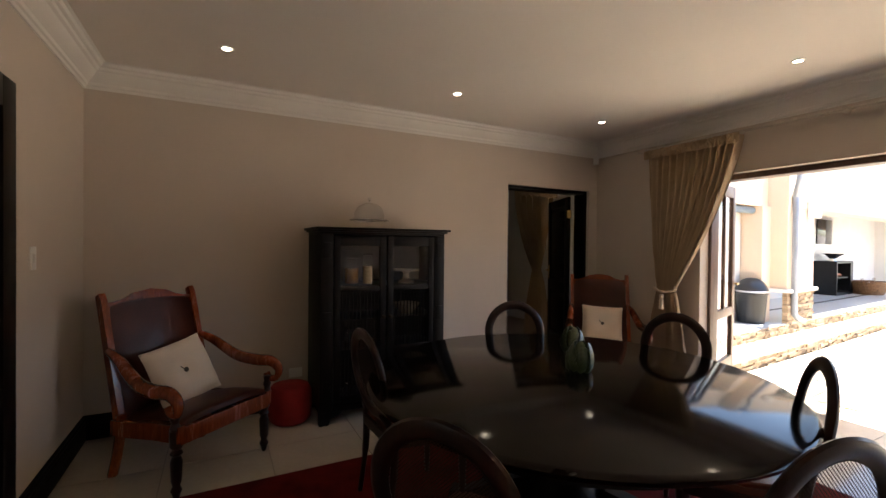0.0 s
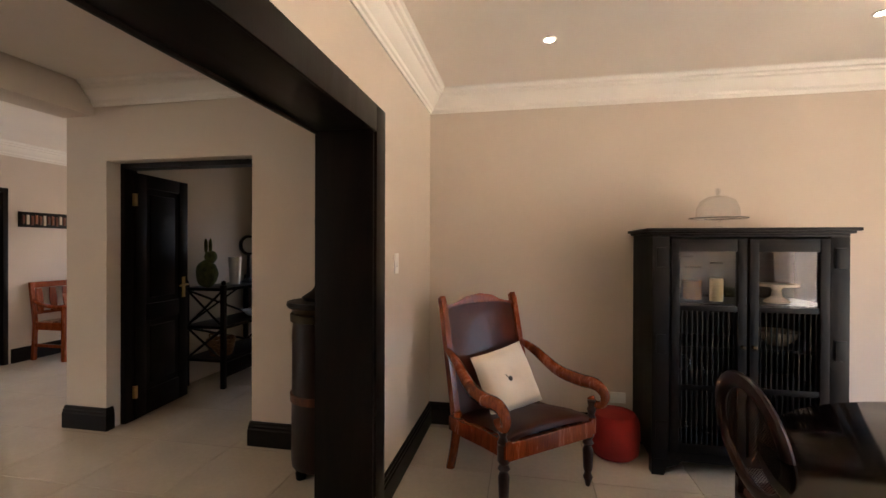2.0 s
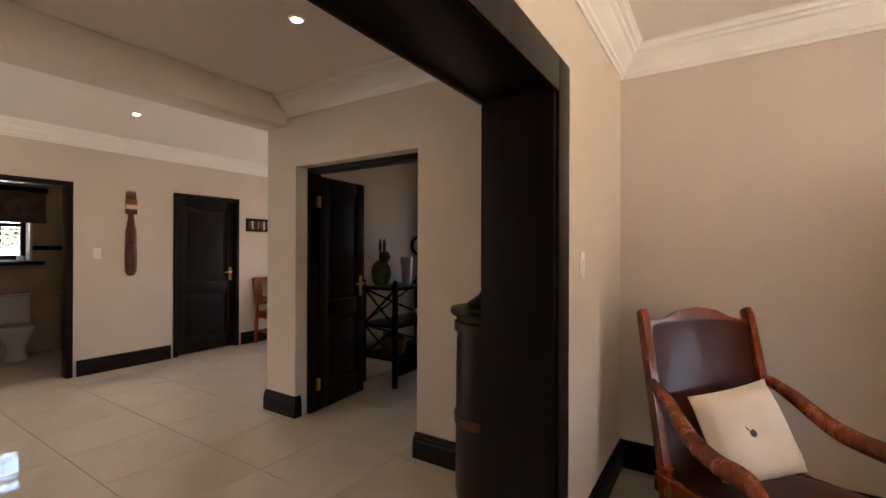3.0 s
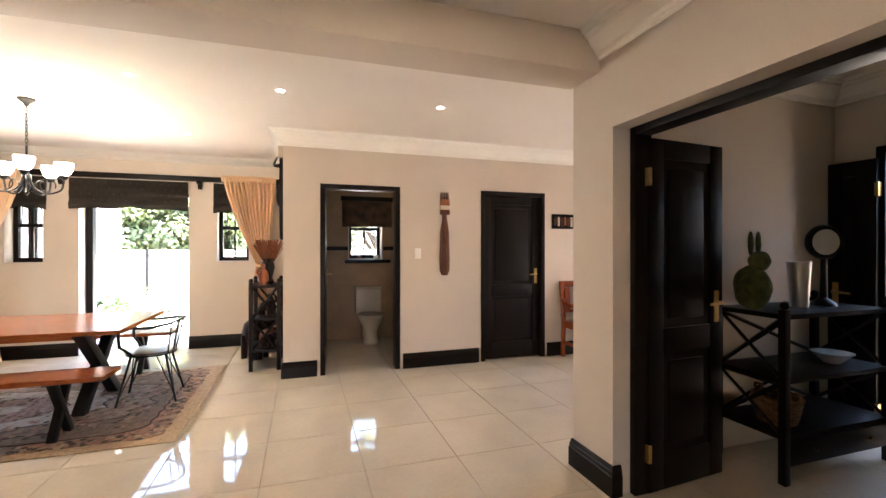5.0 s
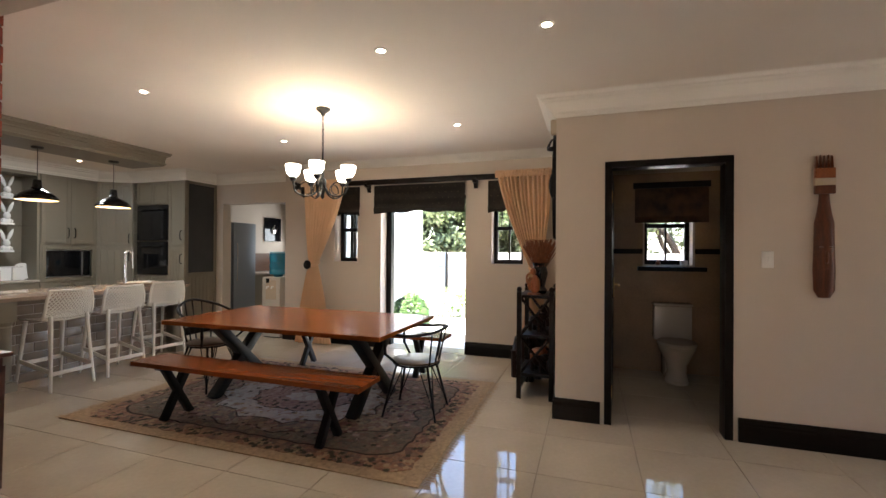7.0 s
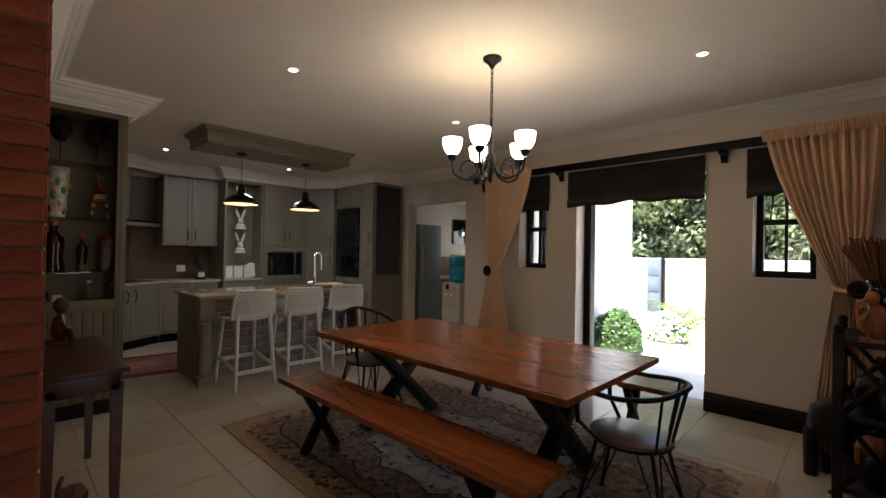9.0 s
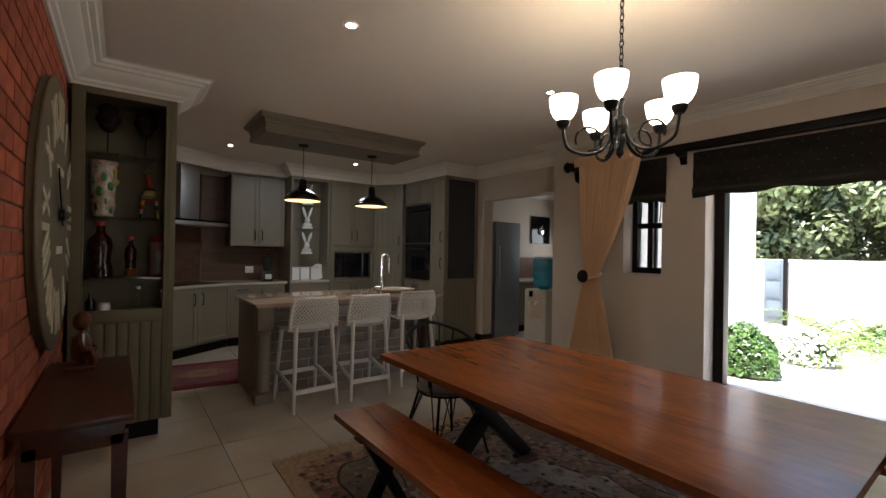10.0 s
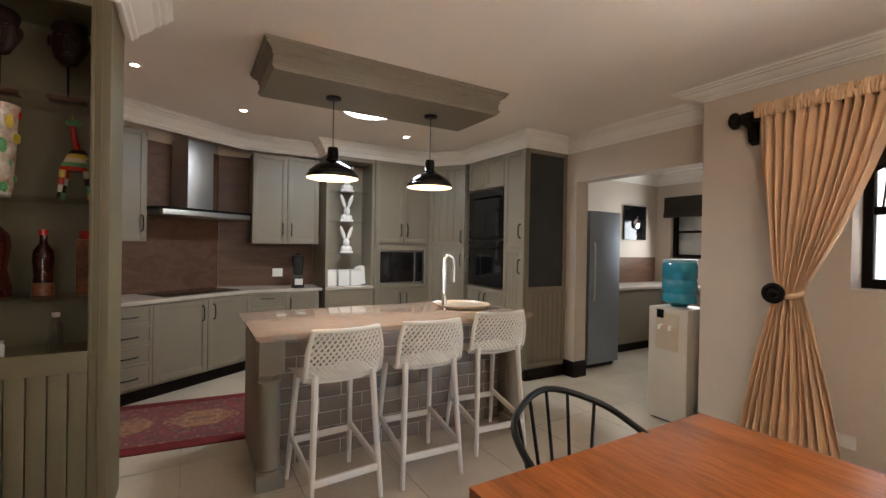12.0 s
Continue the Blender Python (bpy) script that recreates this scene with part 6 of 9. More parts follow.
def shaker(parent, x0, x1, z0, z1, y, name="door", handle=None, grooves=0):
    """A framed cabinet front in the xz plane at depth y (it faces -y)."""
    f = 0.055 if min(x1 - x0, z1 - z0) > 0.2 else 0.028
    x0, x1, z0, z1 = x0 + 0.002, x1 - 0.002, z0 + 0.002, z1 - 0.002
    bm = boxes((x0, x0 + f, y - 0.02, y, z0, z1), (x1 - f, x1, y - 0.02, y, z0, z1), (x0 + f, x1 - f, y - 0.02, y, z0, z0 + f), (x0 + f, x1 - f, y - 0.02, y, z1 - f, z1), bevel=0.003)
    dr = part(name, bm, OLIVE, parent)
    if grooves:
        w = (x1 - x0 - 2 * f) / grooves
        for k in range(grooves):
            part("board", boxes((x0 + f + k * w + 0.002, x0 + f + (k + 1) * w - 0.002, y - 0.012, y - 0.004, z0 + f, z1 - f), bevel=0.002), OLIVE, dr)
    else:
        part("panel", boxes((x0 + f, x1 - f, y - 0.012, y - 0.004, z0 + f, z1 - f)), OLIVE, dr)
    if handle:
        kind, hx, hz = handle
        if kind == "v":
            pts = spline([(hx, y - 0.02, hz - 0.075), (hx, y - 0.05, hz - 0.06), (hx, y - 0.055, hz), (hx, y - 0.05, hz + 0.06), (hx, y - 0.02, hz + 0.075)], 4)
        else:
            pts = spline([(hx - 0.075, y - 0.02, hz), (hx - 0.06, y - 0.05, hz), (hx, y - 0.055, hz), (hx + 0.06, y - 0.05, hz), (hx + 0.075, y - 0.02, hz)], 4)
        part("handle", tube(bmesh.new(), pts, 0.0065, 7), HANDLE, dr, "black bow handle")
    return dr


def base_unit(m, w, label, fronts, d=0.58, plinth=True):
    """A base cabinet, front at local y = 0, body behind it (+y); fronts: list of (x0, x1, z0, z1, handle)."""
    ob = thing("base_cabinet", (0, 0, 0), 0, label, "cabinet", "kitchen base cabinets")
    ob.matrix_basis = m
    part("body", boxes((0.001, w - 0.001, 0.0, d, 0.12, 0.865)), OLIVE, ob)
    part("plinth", boxes((0.001, w - 0.001, 0.05, 0.07, 0.0, 0.12)), DARKWOOD, ob, "black plinth")
    for x0, x1, z0, z1, h in fronts:
        shaker(ob, x0, x1, z0, z1, 0.0, "drawer" if z1 - z0 < 0.22 else "door", h)
    return ob


# the hood wall stands askew: its own frame has x along the wall (to the west) and y into the wall
HW = Matrix.Translation((-3.06, -4.46, 0)) @ Euler((0, 0, math.atan2(-0.553, -0.833))).to_matrix().to_4x4()
SW = Matrix.Translation((-4.53, -5.435, 0)) @ Euler((0, 0, math.pi)).to_matrix().to_4x4()


base_unit(HW @ pose(0.0, 0, 0), 0.72, "sage-taupe kitchen drawer unit with four drawers",
          [(0, 0.72, za, zb, ("h", 0.52, (za + zb) / 2)) for za, zb in ((0.14, 0.33), (0.33, 0.51), (0.51, 0.68), (0.68, 0.855))])
base_unit(HW @ pose(0.72, 0, 0), 1.06, "sage-taupe double-door base cabinet under the hob",
          [(0, 0.53, 0.14, 0.855, ("v", 0.47, 0.72)), (0.53, 1.06, 0.14, 0.855, ("v", 0.59, 0.72))])
base_unit(SW @ pose(0.0, 0, 0), 0.37, "narrow sage-taupe base cabinet with a drawer", [(0, 0.37, 0.70, 0.855, ("h", 0.185, 0.80)), (0, 0.37, 0.14, 0.70, None)], 0.5)
base_unit(SW @ pose(0.37, 0, 0), 0.39, "sage-taupe base cabinet beside the shelf tower", [(0, 0.39, 0.14, 0.855, ("v", 0.06, 0.72))], 0.5)

bm = bmesh.new()
A = [HW @ Vector(p) for p in ((-0.1, -0.025, 0), (1.765, -0.025, 0))]
B = [SW @ Vector(p) for p in ((0.0, -0.025, 0), (0.795, -0.025, 0))]
C = [SW @ Vector((0.795, 0.51, 0)), SW @ Vector((-0.28, 0.51, 0)), HW @ Vector((-0.1, 0.60, 0))]
prism(bm, [(p.x, p.y) for p in (A[0], A[1], B[0], B[1], *C)], 0.868, 0.90)
wt = solo("worktop", bm, PALETOP, "pale stone worktop along the hood wall", "worktop")
bm = boxes((-0.05, 1.795, 0.58, 0.597, 0.90, 2.45))
bmesh.ops.transform(bm, matrix=HW, verts=bm.verts[:])
structure("splashback", bm, SPLASH, "brown timber-look splashback behind the hood", "splashback")
bm = boxes((-0.292, 0.80, 0.502, 0.513, 0.90, 2.45))
bmesh.ops.transform(bm, matrix=SW, verts=bm.verts[:])
structure("splashback_side", bm, SPLASH, "brown timber-look splashback", "splashback")
ob = solo("hob", boxes((0.88, 1.70, 0.07, 0.53, 0.901, 0.907), bevel=0.002), BLACKPL, "black glass hob set in the worktop", "hob")
ob.matrix_basis = HW

hd = thing("cooker_hood", (0, 0, 0), 0, "stainless steel chimney cooker hood", "cooker hood")
hd.matrix_basis = HW
part("canopy", boxes((0.885, 1.86, 0.13, 0.578, 1.685, 1.735), bevel=0.004), STEEL, hd)
part("glass_edge", boxes((0.865, 1.875, 0.12, 0.578, 1.737, 1.760)), BLACKPL, hd)
part("chimney", boxes((1.235, 1.52, 0.30, 0.578, 1.762, 2.49), bevel=0.003), STEEL, hd)


def wall_unit(m, w, z0, z1, label, hinge, d=0.33, doors=1):
    ob = thing("wall_cabinet", (0, 0, 0), 0, label, "cabinet", "kitchen wall cabinets")
    ob.matrix_basis = m
    part("body", boxes((0.001, w - 0.001, 0, d, z0, z1)), OLIVE, ob)
    for k in range(doors):
        a, b = w * k / doors, w * (k + 1) / doors
        hx = {"l": a + 0.05, "r": b - 0.05}[hinge[k]]
        shaker(ob, a, b, z0, z1, 0.0, "door", ("v", hx, z0 + 0.17))
    return ob


wall_unit(HW @ pose(0.29, 0.27, 0), 0.52, 1.42, 2.46, "sage-taupe wall cabinet beside the hood", "r", 0.34)
wall_unit(SW @ pose(0.03, 0.16, 0), 0.76, 1.42, 2.46, "sage-taupe double-door wall cabinet next to the shelf tower", "rl", 0.34, 2)

# display tower with rabbit figures, microwave tower (front at y = -5.3, facing +y)
T = pose(-5.33, -5.30, 0, 0, 0, 180)
tw = thing("shelf_tower", (0, 0, 0), 0, "sage-taupe open shelf tower with glass shelves", "cabinet", "kitchen tall cabinets")
tw.matrix_basis = T
w = 0.60
for a in (0.0, w - 0.03):
    part("side", boxes((a, a + 0.03, 0, 0.6, 0.10, 2.50)), OLIVE, tw)
part("back", boxes((0.03, w - 0.03, 0.36, 0.38, 0.9, 2.47)), OLIVE, tw)
part("top", boxes((0.03, w - 0.03, 0, 0.6, 2.44, 2.50)), OLIVE, tw)
part("counter", boxes((0.0, w, -0.02, 0.37, 0.885, 0.915), bevel=0.003), PALETOP, tw)
part("cupboard", boxes((0.03, w - 0.03, 0.01, 0.5, 0.12, 0.88)), OLIVE, tw)
shaker(tw, 0.03, w - 0.03, 0.70, 0.88, 0.01, "drawer")
shaker(tw, 0.03, w - 0.03, 0.14, 0.70, 0.01, "door")
part("plinth", boxes((0, w, 0.05, 0.07, 0, 0.10)), DARKWOOD, tw)
for z in (1.31, 1.70, 2.07):
    part("glass_shelf", boxes((0.03, w - 0.03, 0.02, 0.36, z, z + 0.008)), GLASS, tw)


def rabbit(at):
    bm = blob(bmesh.new(), (0, 0, 0.05), 0.075, 0.04, 0.055, 2)
    box(bm, -0.08, 0.08, -0.035, 0.035, 0, 0.03, 0.008)
    blob(bm, (0, -0.01, 0.13), 0.042, 0.045, 0.055, 2)
    for s in (-1, 1):
        m = Matrix.Translation((0.045 * s, 0, 0.25)) @ Euler((0, radians(20 * s), 0)).to_matrix().to_4x4()
        blob(bm, (0, 0, 0), 0.024, 0.012, 0.095, 2)
        bm.verts.ensure_lookup_table()
        bmesh.ops.transform(bm, matrix=m, verts=bm.verts[-42:])
        blob(bm, (0.045 * s, -0.03, 0.055), 0.02, 0.015, 0.03, 1)
    return solo("rabbit_bust", bm, WHITE, "white ceramic rabbit bust on a glass shelf", "figurine", at, 180, "rabbit figures")


for z in (1.318, 1.708, 2.078):
    rabbit((-5.63, -5.47, z))
for k in range(3):
    ob = thing("storage_canister", (-5.43 - 0.155 * k, -5.45, 0.915), 0, "white square kitchen canister", "canister", "white canisters")
    part("tin", boxes((-0.068, 0.068, -0.06, 0.06, 0, 0.185), bevel=0.01), WHITE, ob)
    part("lid", boxes((-0.07, 0.07, -0.062, 0.062, 0.187, 0.2), bevel=0.004), WHITE, ob)
bm = lathe(bmesh.new(), [(0, 0), (0.07, 0.004), (0.12, 0.012), (0.122, 0.018), (0.07, 0.01), (0, 0.008)], 26, (0, 0, 0), pose(0, 0, 0.122, 78))
solo("dinner_plate", bm, WHITE, "white plate leaning beside the canisters", "plate", (-5.845, -5.53, 0.915), 180)

mt = thing("microwave_tower", (0, 0, 0), 0, "sage-taupe tall unit with a built-in microwave", "cabinet", "kitchen tall cabinets")
mt.matrix_basis = pose(-5.94, -5.30, 0, 0, 0, 180)
w = 0.775
part("body", boxes((0, w, 0.0, 0.6, 0.10, 0.88), (0, w, 0.0, 0.6, 1.42, 2.50), (0, 0.04, 0, 0.6, 0.88, 1.42), (w - 0.04, w, 0, 0.6, 0.88, 1.42), (0.04, w - 0.04, 0.5, 0.6, 0.88, 1.42)), OLIVE, mt)
for k in range(2):
    shaker(mt, w * k / 2, w * (k + 1) / 2, 1.45, 2.48, 0.0, "door", ("v", w / 2 + (0.045 if k else -0.045), 1.62))
    shaker(mt, w * k / 2, w * (k + 1) / 2, 0.14, 0.86, 0.0, "door", ("v", w / 2 + (0.045 if k else -0.045), 0.74))
part("surround", boxes((0.02, 0.07, -0.015, 0.02, 0.88, 1.42), (w - 0.07, w - 0.02, -0.015, 0.02, 0.88, 1.42), (0.07, w - 0.07, -0.015, 0.02, 0.88, 0.93), (0.07, w - 0.07, -0.015, 0.02, 1.36, 1.42), bevel=0.003), OLIVE, mt)
part("plinth", boxes((0, w, 0.05, 0.07, 0, 0.10)), DARKWOOD, mt)
mw = thing("microwave", (-5.94 - w / 2, -5.33, 0.932), 180, "built-in black glass microwave with steel trim", "microwave")
part("body", boxes((-0.315, 0.315, 0.0, 0.35, 0.0, 0.425), bevel=0.004), STEEL, mw)
part("door", boxes((-0.298, 0.17, -0.012, 0.0, 0.018, 0.408), bevel=0.003), BLACKPL, mw)
part("control_panel", boxes((0.19, 0.30, -0.012, 0.0, 0.018, 0.408), bevel=0.003), BLACKPL, mw)
part("door_handle", boxes((0.172, 0.187, -0.03, -0.0, 0.03, 0.395), bevel=0.003), STEEL, mw)

# corner larder (askew), wine slot, oven tower, end unit
ang = math.degrees(math.atan2(-4.89 + 5.30, -7.02 + 6.715))
L = math.hypot(0.305, 0.41)
ld = thing("corner_larder", (0, 0, 0), 0, "sage-taupe grooved corner larder", "cabinet", "kitchen tall cabinets")
ld.matrix_basis = pose(-6.715, -5.30, 0, 0, 0, ang)
part("body", boxes((0.02, L - 0.02, 0.0, 0.28, 0.1, 2.50)), OLIVE, ld)
shaker(ld, 0, L, 0.14, 1.42, 0.0, "door", ("v", L - 0.05, 1.25), 4)
shaker(ld, 0, L, 1.42, 2.48, 0.0, "door", ("v", L - 0.05, 1.55), 4)
part("plinth", boxes((0.03, L - 0.03, 0.05, 0.07, 0, 0.1)), DARKWOOD, ld)
ov = thing("oven_tower", (0, 0, 0), 0, "sage-taupe tall unit with black built-in ovens and wine slots", "cabinet", "kitchen tall cabinets")
ov.matrix_basis = pose(-7.02, -4.89, 0, 0, 0, 90)
part("body", boxes((0.0, 0.02, 0.0, 0.58, 0.1, 2.50), (0.10, 0.815, 0.02, 0.58, 0.1, 2.50), (0.02, 0.10, 0.3, 0.58, 0.1, 2.5)), OLIVE, ov)
for k in range(13):
    part("wine_slot", boxes((0.02, 0.10, 0.0, 0.3, 0.2 + k * 0.18, 0.212 + k * 0.18)), OLIVE, ov)
for z0, z1 in ((0.96, 1.50), (1.52, 2.10)):
    part("oven", boxes((0.115, 0.80, -0.018, 0.02, z0, z1), bevel=0.004), BLACKPL, ov, "black glass oven front")
    part("oven_handle", tube(bmesh.new(), [(0.17, -0.05, z1 - 0.08), (0.74, -0.05, z1 - 0.08)], 0.009, 8), BLACK, ov)
shaker(ov, 0.10, 0.457, 2.12, 2.48, 0.0, "door")
shaker(ov, 0.457, 0.815, 2.12, 2.48, 0.0, "door")
shaker(ov, 0.10, 0.457, 0.14, 0.94, 0.0, "door", ("v", 0.41, 0.8))
shaker(ov, 0.457, 0.815, 0.14, 0.94, 0.0, "door", ("v", 0.50, 0.8))
part("plinth", boxes((0.03, 0.815, 0.05, 0.07, 0, 0.1)), DARKWOOD, ov)
eu = thing("end_tower", (0, 0, 0), 0, "sage-taupe tall end unit with smoked glass side", "cabinet", "kitchen tall cabinets")
eu.matrix_basis = pose(-7.02, -4.072, 0, 0, 0, 90)
part("body", boxes((0.0, 0.33, 0.0, 0.6, 0.1, 2.50)), OLIVE, eu)
shaker(eu, 0, 0.35, 0.14, 1.42, 0.0, "door", ("v", 0.29, 1.22), 4)
shaker(eu, 0, 0.35, 1.42, 2.48, 0.0, "door", ("v", 0.29, 1.6), 0)
part("plinth", boxes((0, 0.36, 0.02, 0.04, 0, 0.12), (0.345, 0.365, 0.04, 0.6, 0, 0.12)), DARKWOOD, eu)
part("side_frame", boxes((0.33, 0.352, 0.0, 0.05, 0.12, 2.50), (0.33, 0.352, 0.55, 0.6, 0.12, 2.50), (0.33, 0.352, 0.05, 0.55, 2.44, 2.50), (0.33, 0.352, 0.05, 0.55, 0.93, 1.0), (0.33, 0.352, 0.05, 0.55, 0.12, 0.18), bevel=0.003), OLIVE, eu)
part("smoked_panel", boxes((0.332, 0.342, 0.05, 0.55, 1.0, 2.44)), MESH, eu)
for k in range(7):
    a = 0.05 + 0.5 * k / 7
    part("board", boxes((0.332, 0.344, a + 0.002, a + 0.5 / 7 - 0.002, 0.18, 0.93), bevel=0.002), OLIVE, eu)

# blender, socket
bd = thing("blender", (-5.06, -5.52, 0.90), 180, "black kitchen blender with a dark jug", "blender")
part("base", lathe(bmesh.new(), [(0, 0), (0.09, 0), (0.092, 0.03), (0.07, 0.14), (0.05, 0.155), (0, 0.155)], 4, (0, 0, 0), pose(0, 0, 0, 0, 0, 45)), BLACK, bd)
part("panel", boxes((-0.045, 0.045, -0.072, -0.058, 0.04, 0.11), bevel=0.004), WHITEPL, bd)
part("jug", lathe(bmesh.new(), [(0.045, 0.155), (0.055, 0.17), (0.07, 0.36), (0.066, 0.36), (0.05, 0.17), (0, 0.165)], 18), MESH, bd)
part("lid", lathe(bmesh.new(), [(0.07, 0.36), (0.07, 0.385), (0.03, 0.39), (0.03, 0.41), (0, 0.41)], 18), BLACK, bd)
ob = wall_plate("wall_socket", (-4.90, -5.935, 1.06), 180, 0.12, 0.10, "white plug socket on the splashback", 1)

# ---- island ----
il = thing("kitchen_island", (0, 0, 0), 0, "tiled kitchen island with turned corner columns", "kitchen island")
part("core", boxes((-6.20, -4.395, -3.68, -3.10, 0.0, 0.855)), PALEGROUT, il)
part("side_panel", boxes((-4.395, -4.31, -3.70, -2.985, 0.0, 0.865), bevel=0.004), OLIVE, il)
part("side_panel", boxes((-6.26, -6.20, -3.70, -2.985, 0.0, 0.865), bevel=0.004), OLIVE, il)
part("back_panel", boxes((-6.20, -4.395, -3.70, -3.68, 0.1, 0.86)), OLIVE, il)
tw_, th_ = 0.30, 0.099
for r in range(9):
    off = 0 if r % 2 else -tw_ / 2
    k = 0
    while True:
        a, b = max(-6.20, -6.20 + off + k * tw_), min(-4.395, -6.20 + off + (k + 1) * tw_)
        if a >= -4.395:
            break
        k += 1
        if b - a < 0.02 or r * th_ + 0.005 > 0.85:
            continue
        part("tile", boxes((a + 0.004, b - 0.004, -3.10, -3.092, r * th_ + 0.003, min(0.855, (r + 1) * th_ - 0.003)), bevel=0.0015), SUBWAY, il)
col = [(0, 0.0), (0.075, 0.0), (0.075, 0.09), (0.06, 0.10), (0.068, 0.115), (0.06, 0.13), (0.062, 0.30), (0.058, 0.60), (0.066, 0.615), (0.056, 0.63), (0.066, 0.65), (0.07, 0.665), (0, 0.665)]
for x in (-4.36, -6.20):
    bm = lathe(bmesh.new(), col, 24, (x, -2.905, 0))
    box(bm, x - 0.07, x + 0.07, -2.975, -2.835, 0.665, 0.862, 0.006)
    box(bm, x - 0.078, x + 0.078, -2.983, -2.827, 0.0, 0.09, 0.006)
    part("column", bm, OLIVE, il, "turned corner column")
top = thing("island_worktop", (0, 0, 0), 0, "polished pinkish-beige granite island worktop", "worktop")
part("slab", boxes((-6.30, -4.26, -3.73, -2.79, 0.886, 0.905), bevel=0.007), STONE, top)
part("edge_moulding", boxes((-6.29, -4.27, -3.72, -2.80, 0.873, 0.886), bevel=0.005), STONE, top)
part("underlay", boxes((-6.28, -4.285, -3.71, -2.815, 0.862, 0.873), bevel=0.003), STONE, top)
sk = solo("prep_bowl", lathe(bmesh.new(), [(0, 0.004), (0.2, 0.004), (0.225, 0.012), (0.24, 0.03), (0.23, 0.032), (0.215, 0.016), (0, 0.01)], 36), CREAM, "round cream prep sink rim in the island", "sink", (-5.98, -3.33, 0.905))
tp = thing("kitchen_tap", (-5.78, -3.30, 0.905), 0, "tall chrome spring kitchen tap on the island", "tap")
part("column", tube(bmesh.new(), spline([(0, 0, 0), (0, 0, 0.3), (0, 0, 0.40), (-0.03, 0, 0.445), (-0.075, 0, 0.42), (-0.085, 0, 0.36)], 5), 0.012, 10), CHROME, tp)
bm = bmesh.new()
for k in range(26):
    z = 0.12 + k * 0.012
    tube(bm, [(0.017 * math.cos(t), 0.017 * math.sin(t), z) for t in (math.tau * i / 10 for i in range(10))], 0.004, 4, True)
part("spring", bm, CHROME, tp)
part("spout", tube(bmesh.new(), [(-0.085, 0, 0.37), (-0.085, 0, 0.22)], [0.012, 0.018], 10), CHROME, tp)
part("lever", tube(bmesh.new(), [(0, 0, 0.06), (0.05, 0.0, 0.07), (0.11, 0.0, 0.06)], 0.007, 7), CHROME, tp)
part("base", lathe(bmesh.new(), [(0, 0), (0.028, 0), (0.026, 0.02), (0.02, 0.1), (0, 0.1)], 14), CHROME, tp)

